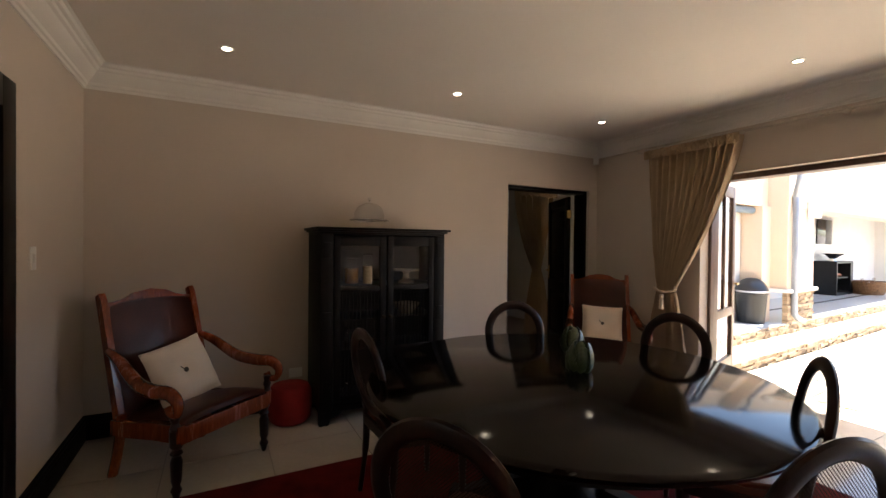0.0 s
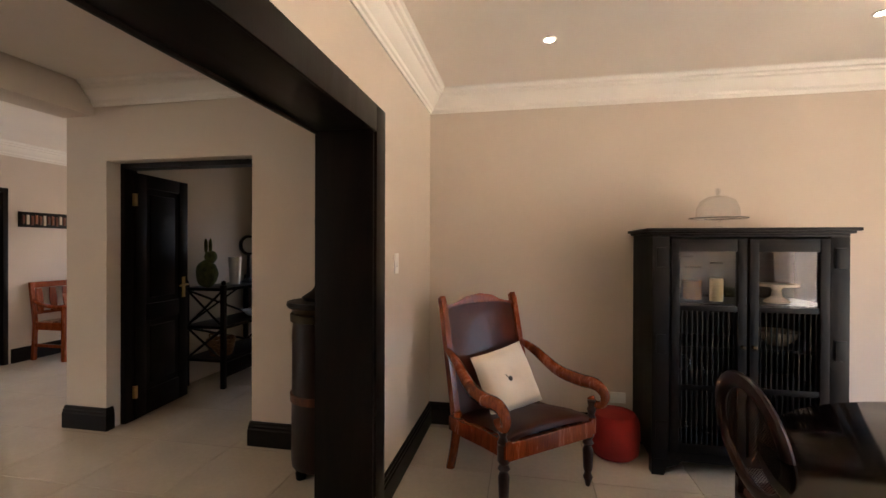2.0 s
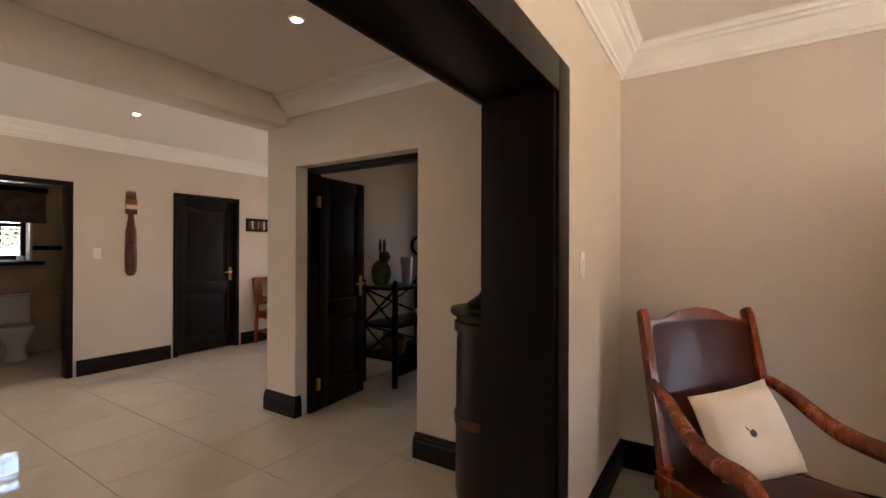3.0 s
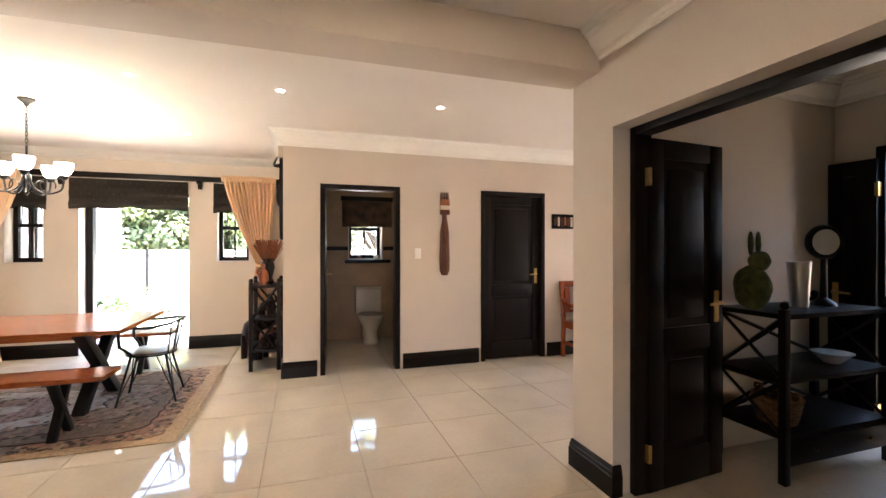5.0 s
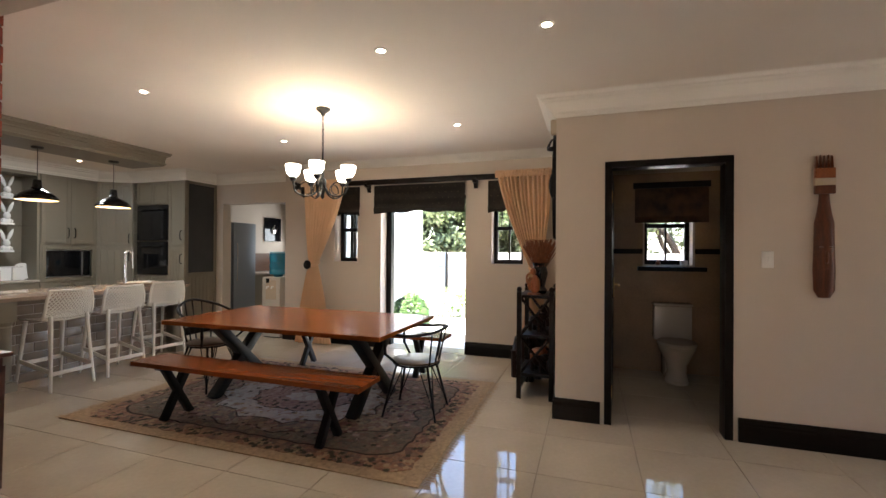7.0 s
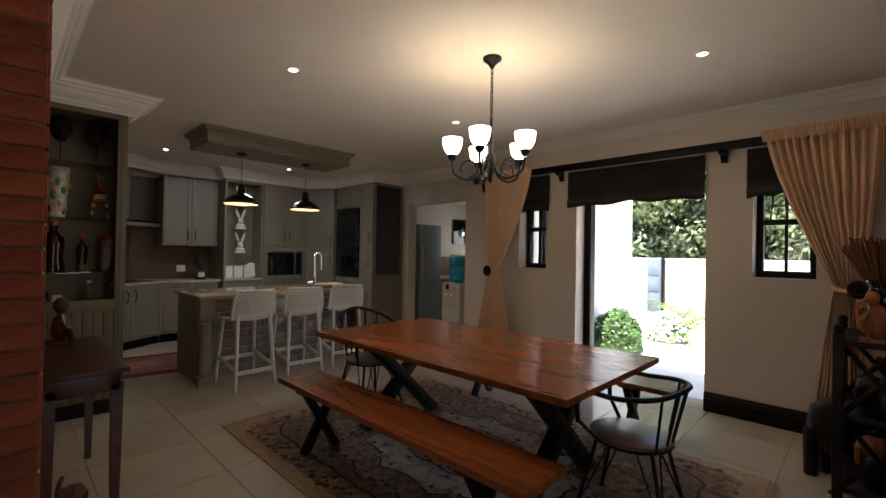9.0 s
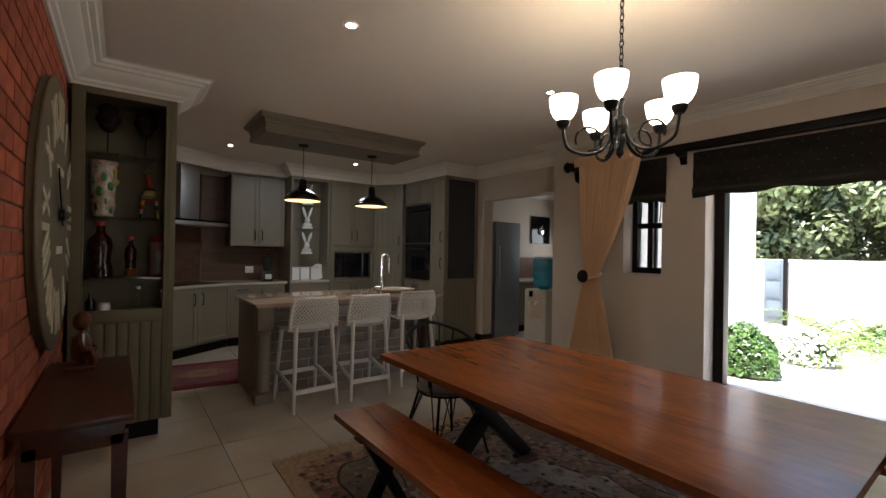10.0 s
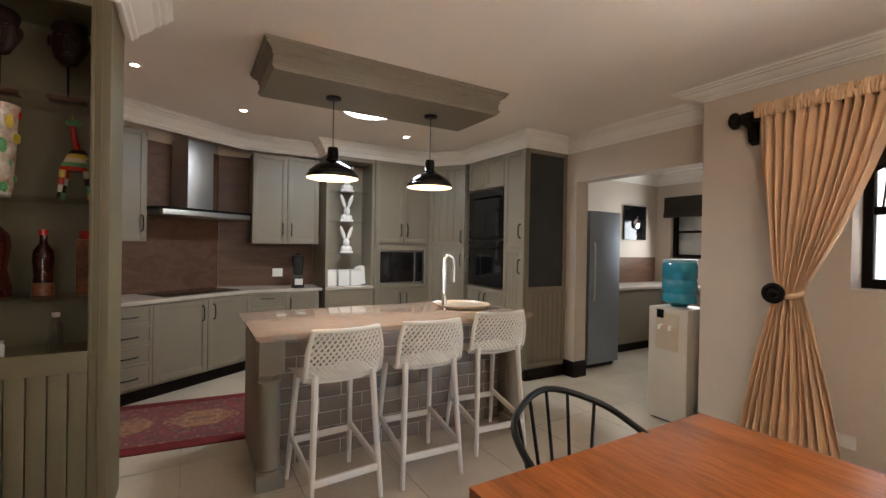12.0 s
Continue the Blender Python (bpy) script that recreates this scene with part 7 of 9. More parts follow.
# ---- bar stools ----
def bar_stool():
    """A moulded stool with a lattice back; it faces -y, its back at +y."""
    ob = thing("bar_stool", (0, 0, 0), 0, "white moulded bar stool with a lattice back", "bar stool", "stools at the island")

    def shell(u, v):
        # v: 0 seat front .. 1 back top
        prof = [(-0.20, 0.655), (-0.17, 0.675), (0.0, 0.665), (0.12, 0.665), (0.185, 0.70), (0.215, 0.77), (0.235, 0.86), (0.25, 0.965)]
        t = v * (len(prof) - 1)
        i = min(int(t), len(prof) - 2)
        f = t - i
        y, z = (prof[i][0] * (1 - f) + prof[i + 1][0] * f, prof[i][1] * (1 - f) + prof[i + 1][1] * f)
        w = 0.205 + 0.012 * math.sin(v * 3) - 0.02 * max(0, v - 0.85) / 0.15
        back = max(0.0, (v - 0.45) / 0.55)
        return Vector((u * w, y - 0.055 * u * u * back ** 0.5, z + 0.02 * u * u * (1 - back)))
    bm = bmesh.new()
    N = 12
    rows = [[bm.verts.new(shell(2 * k / N - 1, 0.5 * j / 12)) for k in range(N + 1)] for j in range(13)]
    for A, B in zip(rows, rows[1:]):
        for k in range(N):
            bm.faces.new((A[k], A[k + 1], B[k + 1], B[k]))
    bmesh.ops.solidify(bm, geom=bm.faces[:], thickness=0.022)
    part("seat", bm, WHITEPL, ob)
    bm = bmesh.new()
    a, b = 0.47, 1.0
    n = 14
    for d in (-1, 1):
        for k in range(-n, 2 * n):
            pts = []
            for i in range(25):
                v = a + (b - a) * i / 24
                u = -1 + 2 * (k / n + d * (i / 24) * 0.62 + (0 if d > 0 else 0.62))
                if -1.0 <= u <= 1.0:
                    pts.append(shell(u, v))
            if len(pts) > 1:
                tube(bm, pts, 0.0058, 4)
    part("back_lattice", bm, WHITEPL, ob, "open diamond lattice back")
    rim = [shell(-1, a + (b - a) * i / 12) for i in range(12)] + [shell(-1 + 2 * i / 12, 1.0) for i in range(13)] + [shell(1, b - (b - a) * i / 12) for i in range(1, 13)]
    part("back_frame", tube(bmesh.new(), rim, 0.014, 8), WHITEPL, ob)
    part("back_base", tube(bmesh.new(), [shell(-1 + 2 * i / 12, a) for i in range(13)], 0.014, 8), WHITEPL, ob)
    feet = {}
    for sx in (-1, 1):
        for sy in (-1, 1):
            tp_, ft = Vector((0.165 * sx, 0.17 * sy if sy > 0 else -0.16, 0.66)), Vector((0.20 * sx, 0.235 * sy, 0.0))
            feet[sx, sy] = (tp_, ft)
            part("leg", tube(bmesh.new(), [tp_ + Vector((0, 0, 0.06 if sy > 0 else 0)), tp_ * 0.5 + ft * 0.5, ft], [0.019, 0.017, 0.013], 8), WHITEPL, ob)
    for p, q, z in (((-1, 1), (1, 1), 0.17), ((-1, -1), (1, -1), 0.24), ((-1, -1), (-1, 1), 0.27), ((1, -1), (1, 1), 0.27)):
        def on(c, zz):
            t_, f_ = feet[c]
            k = zz / 0.66
            return f_ * (1 - k) + t_ * k
        P, Q = on(p, z), on(q, z - (0.08 if p[0] == q[0] else 0))
        d = (Q - P).normalized()
        bm = bmesh.new()
        m = Matrix.Translation((P + Q) / 2) @ d.to_track_quat("X", "Z").to_matrix().to_4x4()
        ln = (Q - P).length / 2
        box(bm, -ln, ln, -0.009, 0.009, -0.02, 0.02, 0.005, m)
        part("footrest", bm, WHITEPL, ob)
    return ob


st = bar_stool()
st.matrix_basis = pose(-4.68, -2.70, 0, 0, 0, 4)
copy_thing(st, pose(-5.24, -2.71, 0, 0, 0, -2))
copy_thing(st, pose(-5.86, -2.82, 0, 0, 0, -5))

# ---- pelmet and pendants over the island ----
pl = thing("ceiling_pelmet", (0, 0, 0), 0, "sage-taupe boxed ceiling pelmet over the island", "pelmet")
x0, x1, y0, y1 = -6.055, -4.37, -3.575, -2.985
prof = [(0.0, 2.48), (-0.002, 2.488), (-0.010, 2.494), (-0.016, 2.503), (-0.016, 2.511), (-0.006, 2.517), (-0.006, 2.562), (-0.012, 2.566), (-0.018, 2.575), (-0.012, 2.584),
        (-0.018, 2.594), (-0.034, 2.606), (-0.050, 2.614), (-0.050, 2.626), (-0.062, 2.634), (-0.062, H)]
part("moulding", sweep(bmesh.new(), [(x0, y0), (x1, y0), (x1, y1), (x0, y1)], prof, True), OLIVE, pl, "stepped moulding", 25)
part("soffit", boxes((x0, x1, y0, y1, 2.48, 2.495)), OLIVE, pl)
PENDGLOW = glow("lit white lamp inside", (1.0, 0.72, 0.38), 0.25)
for x in (-4.825, -5.62):
    pd = thing("pendant_lamp", (x, -3.30, 0), 0, "glossy black enamel pendant lamp, lit", "pendant lamp", "pendants over the island")
    part("canopy", lathe(bmesh.new(), [(0.055, 2.479), (0.055, 2.465), (0.04, 2.457), (0, 2.457)], 20), BLACK, pd)
    part("cord", tube(bmesh.new(), [(0, 0, 2.46), (0, 0, 2.11)], 0.0035, 6), BLACK, pd)
    part("shade", lathe(bmesh.new(), [(0.0, 2.122), (0.034, 2.12), (0.037, 2.108), (0.044, 2.04), (0.05, 2.034), (0.05, 2.022), (0.075, 2.01), (0.13, 1.98), (0.168, 1.945), (0.172, 1.93), (0.182, 1.924), (0.184, 1.897)], 32), BLACKPL, pd)
    part("inner_shade", lathe(bmesh.new(), [(0.0, 2.008), (0.065, 2.003), (0.125, 1.972), (0.165, 1.935), (0.181, 1.898)], 32), PENDGLOW, pd, "lit pale inside of the shade")
    la = new("pendant_bulb", bpy.data.lights.new("pendant_bulb", "POINT"))
    la.data.energy, la.data.color, la.data.shadow_soft_size = LAMP_W * 0.25, WARM, 0.04
    la.matrix_world = pose(x, -3.30, 1.94)

# ---- kitchen runner ----
REDPAT = patterned("red runner pile", ((0.30, (0.13, 0.008, 0.012)), (0.46, (0.20, 0.018, 0.016)), (0.54, (0.03, 0.012, 0.018)), (0.58, (0.30, 0.16, 0.09)), (0.62, (0.15, 0.012, 0.014)), (0.8, (0.07, 0.014, 0.02))), 34)
RUNRED = material("dark red runner edge", (0.15, 0.008, 0.010), 0.95, vary=0.25, scale=12, grain=250, bump=0.2)
kr = thing("kitchen_runner", (-3.98, -4.12, 0), 0, "deep red patterned kitchen runner on the tiles", "rug")
kr.matrix_basis = pose(-4.05, -4.17, 0, 0, 0, -6)
part("border", boxes((-0.92, 0.92, -0.52, 0.52, 0.001, 0.009), bevel=0.003), RUNRED, kr)
part("field", boxes((-0.80, 0.80, -0.40, 0.40, 0.004, 0.0105)), REDPAT, kr)
for k in range(3):
    part("medallion", lathe(bmesh.new(), [(0, 0.0125), (0.19, 0.0125), (0.19, 0.009)], 6, (0, 0, 0), Matrix.Translation((-0.55 + 0.55 * k, 0, 0)) @ Matrix.Diagonal((1.25, 1, 1, 1))), RUGPAT2, kr)

# ---- skylight in the kitchen ceiling ----
SKYGLOW = glow("daylight diffuser", (0.86, 0.94, 1.0), 2.2)
sl = thing("skylight", (-5.36, -3.97, H), 0, "round white tubular skylight in the ceiling, bright with daylight", "skylight")
part("rim", lathe(bmesh.new(), [(0.24, -0.002), (0.245, -0.012), (0.262, -0.012), (0.267, -0.001)], 40), WHITEPL, sl)
part("diffuser", lathe(bmesh.new(), [(0, -0.012), (0.15, -0.009), (0.241, -0.003)], 40), SKYGLOW, sl)
la = new("skylight_daylight", bpy.data.lights.new("skylight_daylight", "AREA"))
la.data.shape, la.data.size, la.data.energy, la.data.color = "DISK", 0.46, 2.2, (0.84, 0.93, 1.0)
la.matrix_world = look((-5.36, -3.97, H - 0.02), (-5.36, -3.971, 0.0))

# ---- scullery ----
# area lamp added inside the window as extra daylight, to brighten the scullery
la = new("scullery_daylight", bpy.data.lights.new("scullery_daylight", "AREA"))
la.data.shape, la.data.size, la.data.size_y, la.data.energy, la.data.color = "RECTANGLE", 1.0, 0.6, 2.2, (0.88, 0.95, 1.0)
la.matrix_world = look((-10.63, -3.8, 1.63), (-8.5, -3.6, 1.2))

FRIDGEM = material("blue-grey satin steel", (0.30, 0.33, 0.37), 0.5, metal=0.75, vary=0.05, scale=1.5, grain=140, stretch=(1, 1, 0.05), bump=0.02)
fg = thing("fridge", (-8.27, -3.74, 0), 180, "brushed steel upright fridge", "fridge")
fg.scale = (0.78, 1.0, 1.03)
part("body", boxes((-0.345, 0.345, 0.03, 0.66, 0.03, 1.82), bevel=0.006), FRIDGEM, fg)
part("door", boxes((-0.345, 0.345, -0.03, 0.028, 0.05, 1.82), bevel=0.01), FRIDGEM, fg)
part("door_handle", tube(bmesh.new(), spline([(-0.29, -0.03, 0.8), (-0.29, -0.07, 0.84), (-0.29, -0.07, 1.4), (-0.29, -0.03, 1.44)], 4), 0.011, 8), CHROME, fg)
part("foot", boxes((-0.3, 0.3, 0.02, 0.6, 0.0, 0.05)), BLACK, fg)
sc = thing("scullery_counter", (-9.75, -4.35, 0), 0, "scullery counter with dark plinth", "cabinet")
part("body", boxes((-0.9, 0.9, -0.3, 0.28, 0.12, 0.86)), OLIVE, sc)
part("counter", boxes((-0.92, 0.92, -0.3, 0.31, 0.86, 0.90), bevel=0.004), PALETOP, sc)
part("plinth", boxes((-0.9, 0.9, -0.25, 0.24, 0, 0.12)), DARKWOOD, sc)
part("upstand", boxes((-0.9, 0.9, -0.298, -0.285, 0.90, 1.30)), SPLASH, sc)
sc2 = thing("scullery_unit", (-10.38, -3.0, 0), 0, "low scullery unit under the window", "cabinet")
part("body", boxes((-0.3, 0.28, -1.0, 1.3, 0.12, 0.86)), OLIVE, sc2)
part("counter", boxes((-0.3, 0.31, -1.0, 1.32, 0.86, 0.90), bevel=0.004), PALETOP, sc2)
part("plinth", boxes((-0.25, 0.24, -1.0, 1.3, 0, 0.12)), DARKWOOD, sc2)
fr = thing("framed_apple", (-10.1, -4.645, 1.85), 180, "square black panel with a silver apple", "wall art")
part("panel", boxes((-0.27, 0.27, -0.03, 0.0, -0.27, 0.27), bevel=0.004), BLACKPL, fr)
bm = blob(bmesh.new(), (0, -0.05, -0.02), 0.09, 0.035, 0.085, 3)
tube(bm, [(0, -0.05, 0.06), (0.02, -0.05, 0.11)], 0.008, 6)
part("apple", bm, CHROME, fr, "polished silver apple")
wn3 = tagged(new("window_4"), "black framed scullery window with bars", "window", "", "structure")
part("window_frame", boxes((-10.82, -10.76, -4.40, -4.34, 1.3, 2.1), (-10.82, -10.76, -3.26, -3.2, 1.3, 2.1), (-10.82, -10.76, -4.34, -3.26, 2.04, 2.1), (-10.82, -10.76, -4.34, -3.26, 1.3, 1.36), (-10.82, -10.76, -3.85, -3.79, 1.36, 2.04), (-10.81, -10.77, -4.34, -3.26, 1.70, 1.74)), DARKWOOD, wn3)
for a, b in ((-4.34, -3.85), (-3.79, -3.26)):
    p = part("pane", boxes((-10.795, -10.785, a, b, 1.36, 2.04)), GLASS, wn3)
    p.visible_shadow = False
ob = thing("roman_blind", (-10.66, -3.84, 0), 0, "dark brown roman blind over the scullery window", "blind", "roman blinds")
part("cloth", boxes((-0.02, 0.02, -0.65, 0.65, 1.95, 2.28), (0.0, 0.04, -0.65, 0.65, 1.95, 2.03), bevel=0.01), BLIND, ob)

COOLERW = material("off-white cooler plastic", (0.52, 0.47, 0.40), 0.4, vary=0.05, scale=4, grain=120, bump=0.02)
wc_ = thing("water_cooler", (-7.52, -2.34, 0), 90, "white upright water cooler with a blue bottle", "water cooler")
part("body", boxes((-0.17, 0.17, -0.165, 0.165, 0.015, 0.95), bevel=0.02), COOLERW, wc_)
part("recess", boxes((-0.10, 0.10, -0.169, -0.15, 0.60, 0.90), bevel=0.004), CREAM, wc_)
for s in (-1, 1):
    part("tap", tube(bmesh.new(), [(0.045 * s, -0.165, 0.80), (0.045 * s, -0.205, 0.80), (0.045 * s, -0.21, 0.77)], 0.012, 8), WHITE, wc_)
part("display", boxes((-0.09, -0.03, -0.171, -0.16, 0.86, 0.93)), BLACKPL, wc_)
part("plinth", boxes((-0.14, 0.14, -0.14, 0.15, 0.0, 0.02)), BLACK, wc_)
BLUEW = material("translucent blue bottle", (0.02, 0.26, 0.40), 0.1, vary=0.08, scale=5, bump=0, coat=0.4)
BLUEW.node_tree.nodes["Principled BSDF"].inputs["Transmission Weight"].default_value = 0.15
bt = part("bottle", lathe(bmesh.new(), [(0, 0.95), (0.06, 0.95), (0.08, 0.97), (0.132, 0.99), (0.135, 1.05), (0.128, 1.06), (0.128, 1.075), (0.135, 1.085), (0.135, 1.16), (0.128, 1.17), (0.128, 1.185), (0.135, 1.195), (0.135, 1.30), (0.125, 1.325), (0, 1.33)], 28), BLUEW, wc_, "blue five-gallon water bottle")
part("ring", lathe(bmesh.new(), [(0.126, 1.325), (0.13, 1.345), (0.11, 1.35), (0, 1.345)], 28), material("light blue bottle top", (0.25, 0.50, 0.60), 0.3), bt)

# ---- brick wall, glazed cabinet, clock, console ----
bw = structure("wall_brick", boxes((-3.003, -2.787, -4.75, -0.157, 0, H)), MORTAR, "red face-brick wall with raked joints", "wall")
BL, BH, J = 0.222, 0.074, 0.011
bricks, joined = [], bmesh.new()
bmesh_full = mesh_of("brick", boxes((-0.006, 0.006, -BL / 2, BL / 2, -BH / 2, BH / 2), bevel=0.003), BRICK, 0)
mesh_half = mesh_of("half_brick", boxes((-0.006, 0.006, -BL / 4 + 0.003, BL / 4 - 0.003, -BH / 2, BH / 2), bevel=0.003), BRICK, 0)
mesh_end = mesh_of("end_brick", boxes((-0.107, 0.107, -0.006, 0.006, -BH / 2, BH / 2), bevel=0.003), BRICK, 0)
rows = int(H / (BH + J))
made = 0
for r in range(rows):
    z = 0.004 + (r + 0.5) * (BH + J)
    o = new("brick", mesh_end)
    o.location, o.parent = (-2.895, -0.155, z), bw
    y = -0.16
    if r % 2:
        o = new("brick", mesh_half)
        o.location, o.parent = (-3.006, y - BL / 4, z), bw
        y -= BL / 2 + J / 2
    while y - BL > -2.6:
        if made < 255:
            o = new("brick", bmesh_full)
            o.location, o.parent = (-3.006, y - BL / 2, z), bw
            made += 1
        else:
            box(joined, -3.012, -3.0, y - BL, y, z - BH / 2, z + BH / 2, 0)
        y -= BL + J
if len(joined.verts):
    tagged(part("brick", joined, BRICK, bw, smooth=0), kind="stuff")

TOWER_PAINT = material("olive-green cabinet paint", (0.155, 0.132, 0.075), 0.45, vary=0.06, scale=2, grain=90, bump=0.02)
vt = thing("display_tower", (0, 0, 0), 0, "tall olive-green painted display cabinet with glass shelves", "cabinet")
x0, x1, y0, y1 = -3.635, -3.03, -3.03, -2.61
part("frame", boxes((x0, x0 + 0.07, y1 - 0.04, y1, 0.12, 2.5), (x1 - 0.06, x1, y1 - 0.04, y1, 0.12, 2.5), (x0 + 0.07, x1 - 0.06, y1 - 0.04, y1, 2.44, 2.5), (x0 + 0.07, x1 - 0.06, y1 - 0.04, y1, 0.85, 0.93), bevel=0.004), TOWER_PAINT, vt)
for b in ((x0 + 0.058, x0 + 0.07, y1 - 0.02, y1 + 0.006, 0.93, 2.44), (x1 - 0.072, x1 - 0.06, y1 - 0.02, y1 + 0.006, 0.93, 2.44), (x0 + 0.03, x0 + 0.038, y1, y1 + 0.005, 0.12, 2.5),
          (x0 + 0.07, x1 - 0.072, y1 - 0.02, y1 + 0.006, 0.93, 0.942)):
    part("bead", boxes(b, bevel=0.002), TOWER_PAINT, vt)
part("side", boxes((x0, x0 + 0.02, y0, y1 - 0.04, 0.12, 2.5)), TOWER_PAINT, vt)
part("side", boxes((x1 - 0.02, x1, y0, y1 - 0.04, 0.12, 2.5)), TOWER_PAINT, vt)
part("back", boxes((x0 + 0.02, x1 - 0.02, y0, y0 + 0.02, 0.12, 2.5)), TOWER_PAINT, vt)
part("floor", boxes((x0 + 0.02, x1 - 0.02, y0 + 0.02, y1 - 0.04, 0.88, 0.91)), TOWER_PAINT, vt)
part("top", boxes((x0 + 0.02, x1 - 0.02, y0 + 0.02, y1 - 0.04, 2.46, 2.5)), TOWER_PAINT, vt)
part("plinth", boxes((x0 + 0.08, x1, y0, y1 - 0.03, 0.0, 0.12)), DARKWOOD, vt)
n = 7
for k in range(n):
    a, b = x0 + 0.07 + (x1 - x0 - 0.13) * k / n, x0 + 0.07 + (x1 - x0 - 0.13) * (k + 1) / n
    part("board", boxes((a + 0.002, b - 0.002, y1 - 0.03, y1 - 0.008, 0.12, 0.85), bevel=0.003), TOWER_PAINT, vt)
for z in (1.16, 1.60, 2.05):
    part("glass_shelf", boxes((x0 + 0.02, x1 - 0.02, y0 + 0.02, y1 - 0.045, z, z + 0.008)), GLASS, vt)


def stick_mask(x, z):
    ob = thing("mask_on_stand", (x, -2.82, z), 180, "small dark carved mask on a stand", "carving", "masks on stands")
    bm = blob(bmesh.new(), (0, 0, 0.275), 0.068, 0.035, 0.108, 3, 0.12)
    blob(bm, (0, -0.034, 0.265), 0.012, 0.016, 0.038, 2)
    blob(bm, (0, -0.028, 0.215), 0.026, 0.012, 0.009, 1)
    blob(bm, (0, 0.004, 0.335), 0.07, 0.04, 0.055, 2)
    for s in (-1, 1):
        blob(bm, (0.027 * s, -0.030, 0.292), 0.017, 0.009, 0.008, 1)
        blob(bm, (0.066 * s, 0, 0.27), 0.012, 0.012, 0.03, 1)
    part("face", bm, EBONY, ob)
    part("rod", tube(bmesh.new(), [(0, 0, 0.02), (0, 0, 0.18)], 0.005, 6), BLACK, ob)
    part("base", boxes((-0.07, 0.07, -0.04, 0.04, 0, 0.02), bevel=0.006), CARVED2, ob)


stick_mask(-3.22, 2.058)
stick_mask(-3.45, 2.058)
VASEP = material("white vase with painted blotches", (0.62, 0.58, 0.48), 0.25, vary=0.1, colour2=(0.25, 0.10, 0.05), scale=16, grain=60)
VRED = material("red glaze", (0.45, 0.03, 0.02), 0.25)
VGRN = material("green glaze", (0.06, 0.25, 0.08), 0.3)
VYEL = material("yellow glaze", (0.55, 0.38, 0.03), 0.3)
pv = thing("painted_vase", (-3.20, -2.82, 1.608), 0, "white vase painted with red and green motifs", "vase")
part("body", lathe(bmesh.new(), [(0, 0), (0.058, 0), (0.066, 0.04), (0.076, 0.24), (0.082, 0.375), (0.088, 0.40), (0.08, 0.405), (0.07, 0.38), (0, 0.36)], 26), VASEP, pv)
for k in range(26):
    a, z = radians(137.5 * k), 0.03 + 0.0135 * k
    r = 0.057 + 0.045 * z
    bm = blob(bmesh.new(), (r * math.cos(a), r * math.sin(a), z), 0.012 + 0.006 * (k % 3), 0.012 + 0.006 * (k % 3), 0.018 + 0.008 * (k % 4), 2, 0.25)
    part("motif", bm, (VRED, VGRN, VYEL, CARVED2, VGRN)[k % 5], pv)
gf = thing("giraffe_figure", (-3.48, -2.82, 1.608), 0, "brightly painted patchwork giraffe figure", "figurine")
BANDS = (VRED, VYEL, VGRN, EBONY, CREAM)
for k, (x, y) in enumerate(((-0.05, -0.022), (-0.045, 0.022), (0.04, -0.022), (0.045, 0.022))):
    for j in range(4):
        part("leg", tube(bmesh.new(), [(x * (1.25 - 0.08 * j), y, 0.034 * j), (x * (1.17 - 0.08 * j), y, 0.034 * (j + 1))], 0.008 + 0.0015 * j, 7), BANDS[(k + j) % 5], gf)
for j in range(5):
    part("body_band", lathe(bmesh.new(), [(0, 0), (0.052 - 0.003 * j, 0.0), (0.05 - 0.006 * j, 0.02), (0, 0.02)], 14, (0, 0, 0), Matrix.Translation((0.008 - 0.004 * j, 0, 0.135 + 0.02 * j)) @ Matrix.Diagonal((1, 0.62, 1, 1))), BANDS[(j * 2) % 5], gf)
part("neck", tube(bmesh.new(), spline([(-0.008, 0, 0.23), (0.004, 0, 0.28), (0.014, 0, 0.345)], 4), [0.014 - 0.0006 * i for i in range(9)], 7), VRED, gf)
part("head", blob(bmesh.new(), (0.008, 0, 0.36), 0.032, 0.015, 0.017, 2), VGRN, gf)
for k in (-1, 1):
    part("horn", tube(bmesh.new(), [(0.012, 0.006 * k, 0.37), (0.014, 0.009 * k, 0.392)], 0.003, 5), VYEL, gf)
LIQ = material("dark red liqueur", (0.035, 0.008, 0.006), 0.1, vary=0.2, bump=0)
SPICE = material("orange layered spices", (0.17, 0.055, 0.018), 0.3, vary=0.5, scale=14)


def bottle(x, z, r, h, mat, cap, label, name="bottle"):
    ob = thing(name, (x, -2.82, z), 0, label, "bottle")
    part("glass", lathe(bmesh.new(), [(0, 0), (r, 0), (r * 1.03, h * 0.1), (r * 0.8, h * 0.3), (r * 0.98, h * 0.55), (r * 0.9, h * 0.68), (r * 0.36, h * 0.8), (r * 0.34, h * 0.93), (0, h * 0.93)], 20), mat, ob)
    if mat is LIQ and r < 0.05:
        part("sediment", lathe(bmesh.new(), [(0, 0.002), (r * 1.01, 0.002), (r * 1.04, h * 0.1), (r * 0.95, h * 0.2), (0, h * 0.2)], 20), SPICE, ob, "orange spice layer")
    part("cap", lathe(bmesh.new(), [(r * 0.42, h * 0.92), (r * 0.44, h), (0, h)], 16), cap, ob)


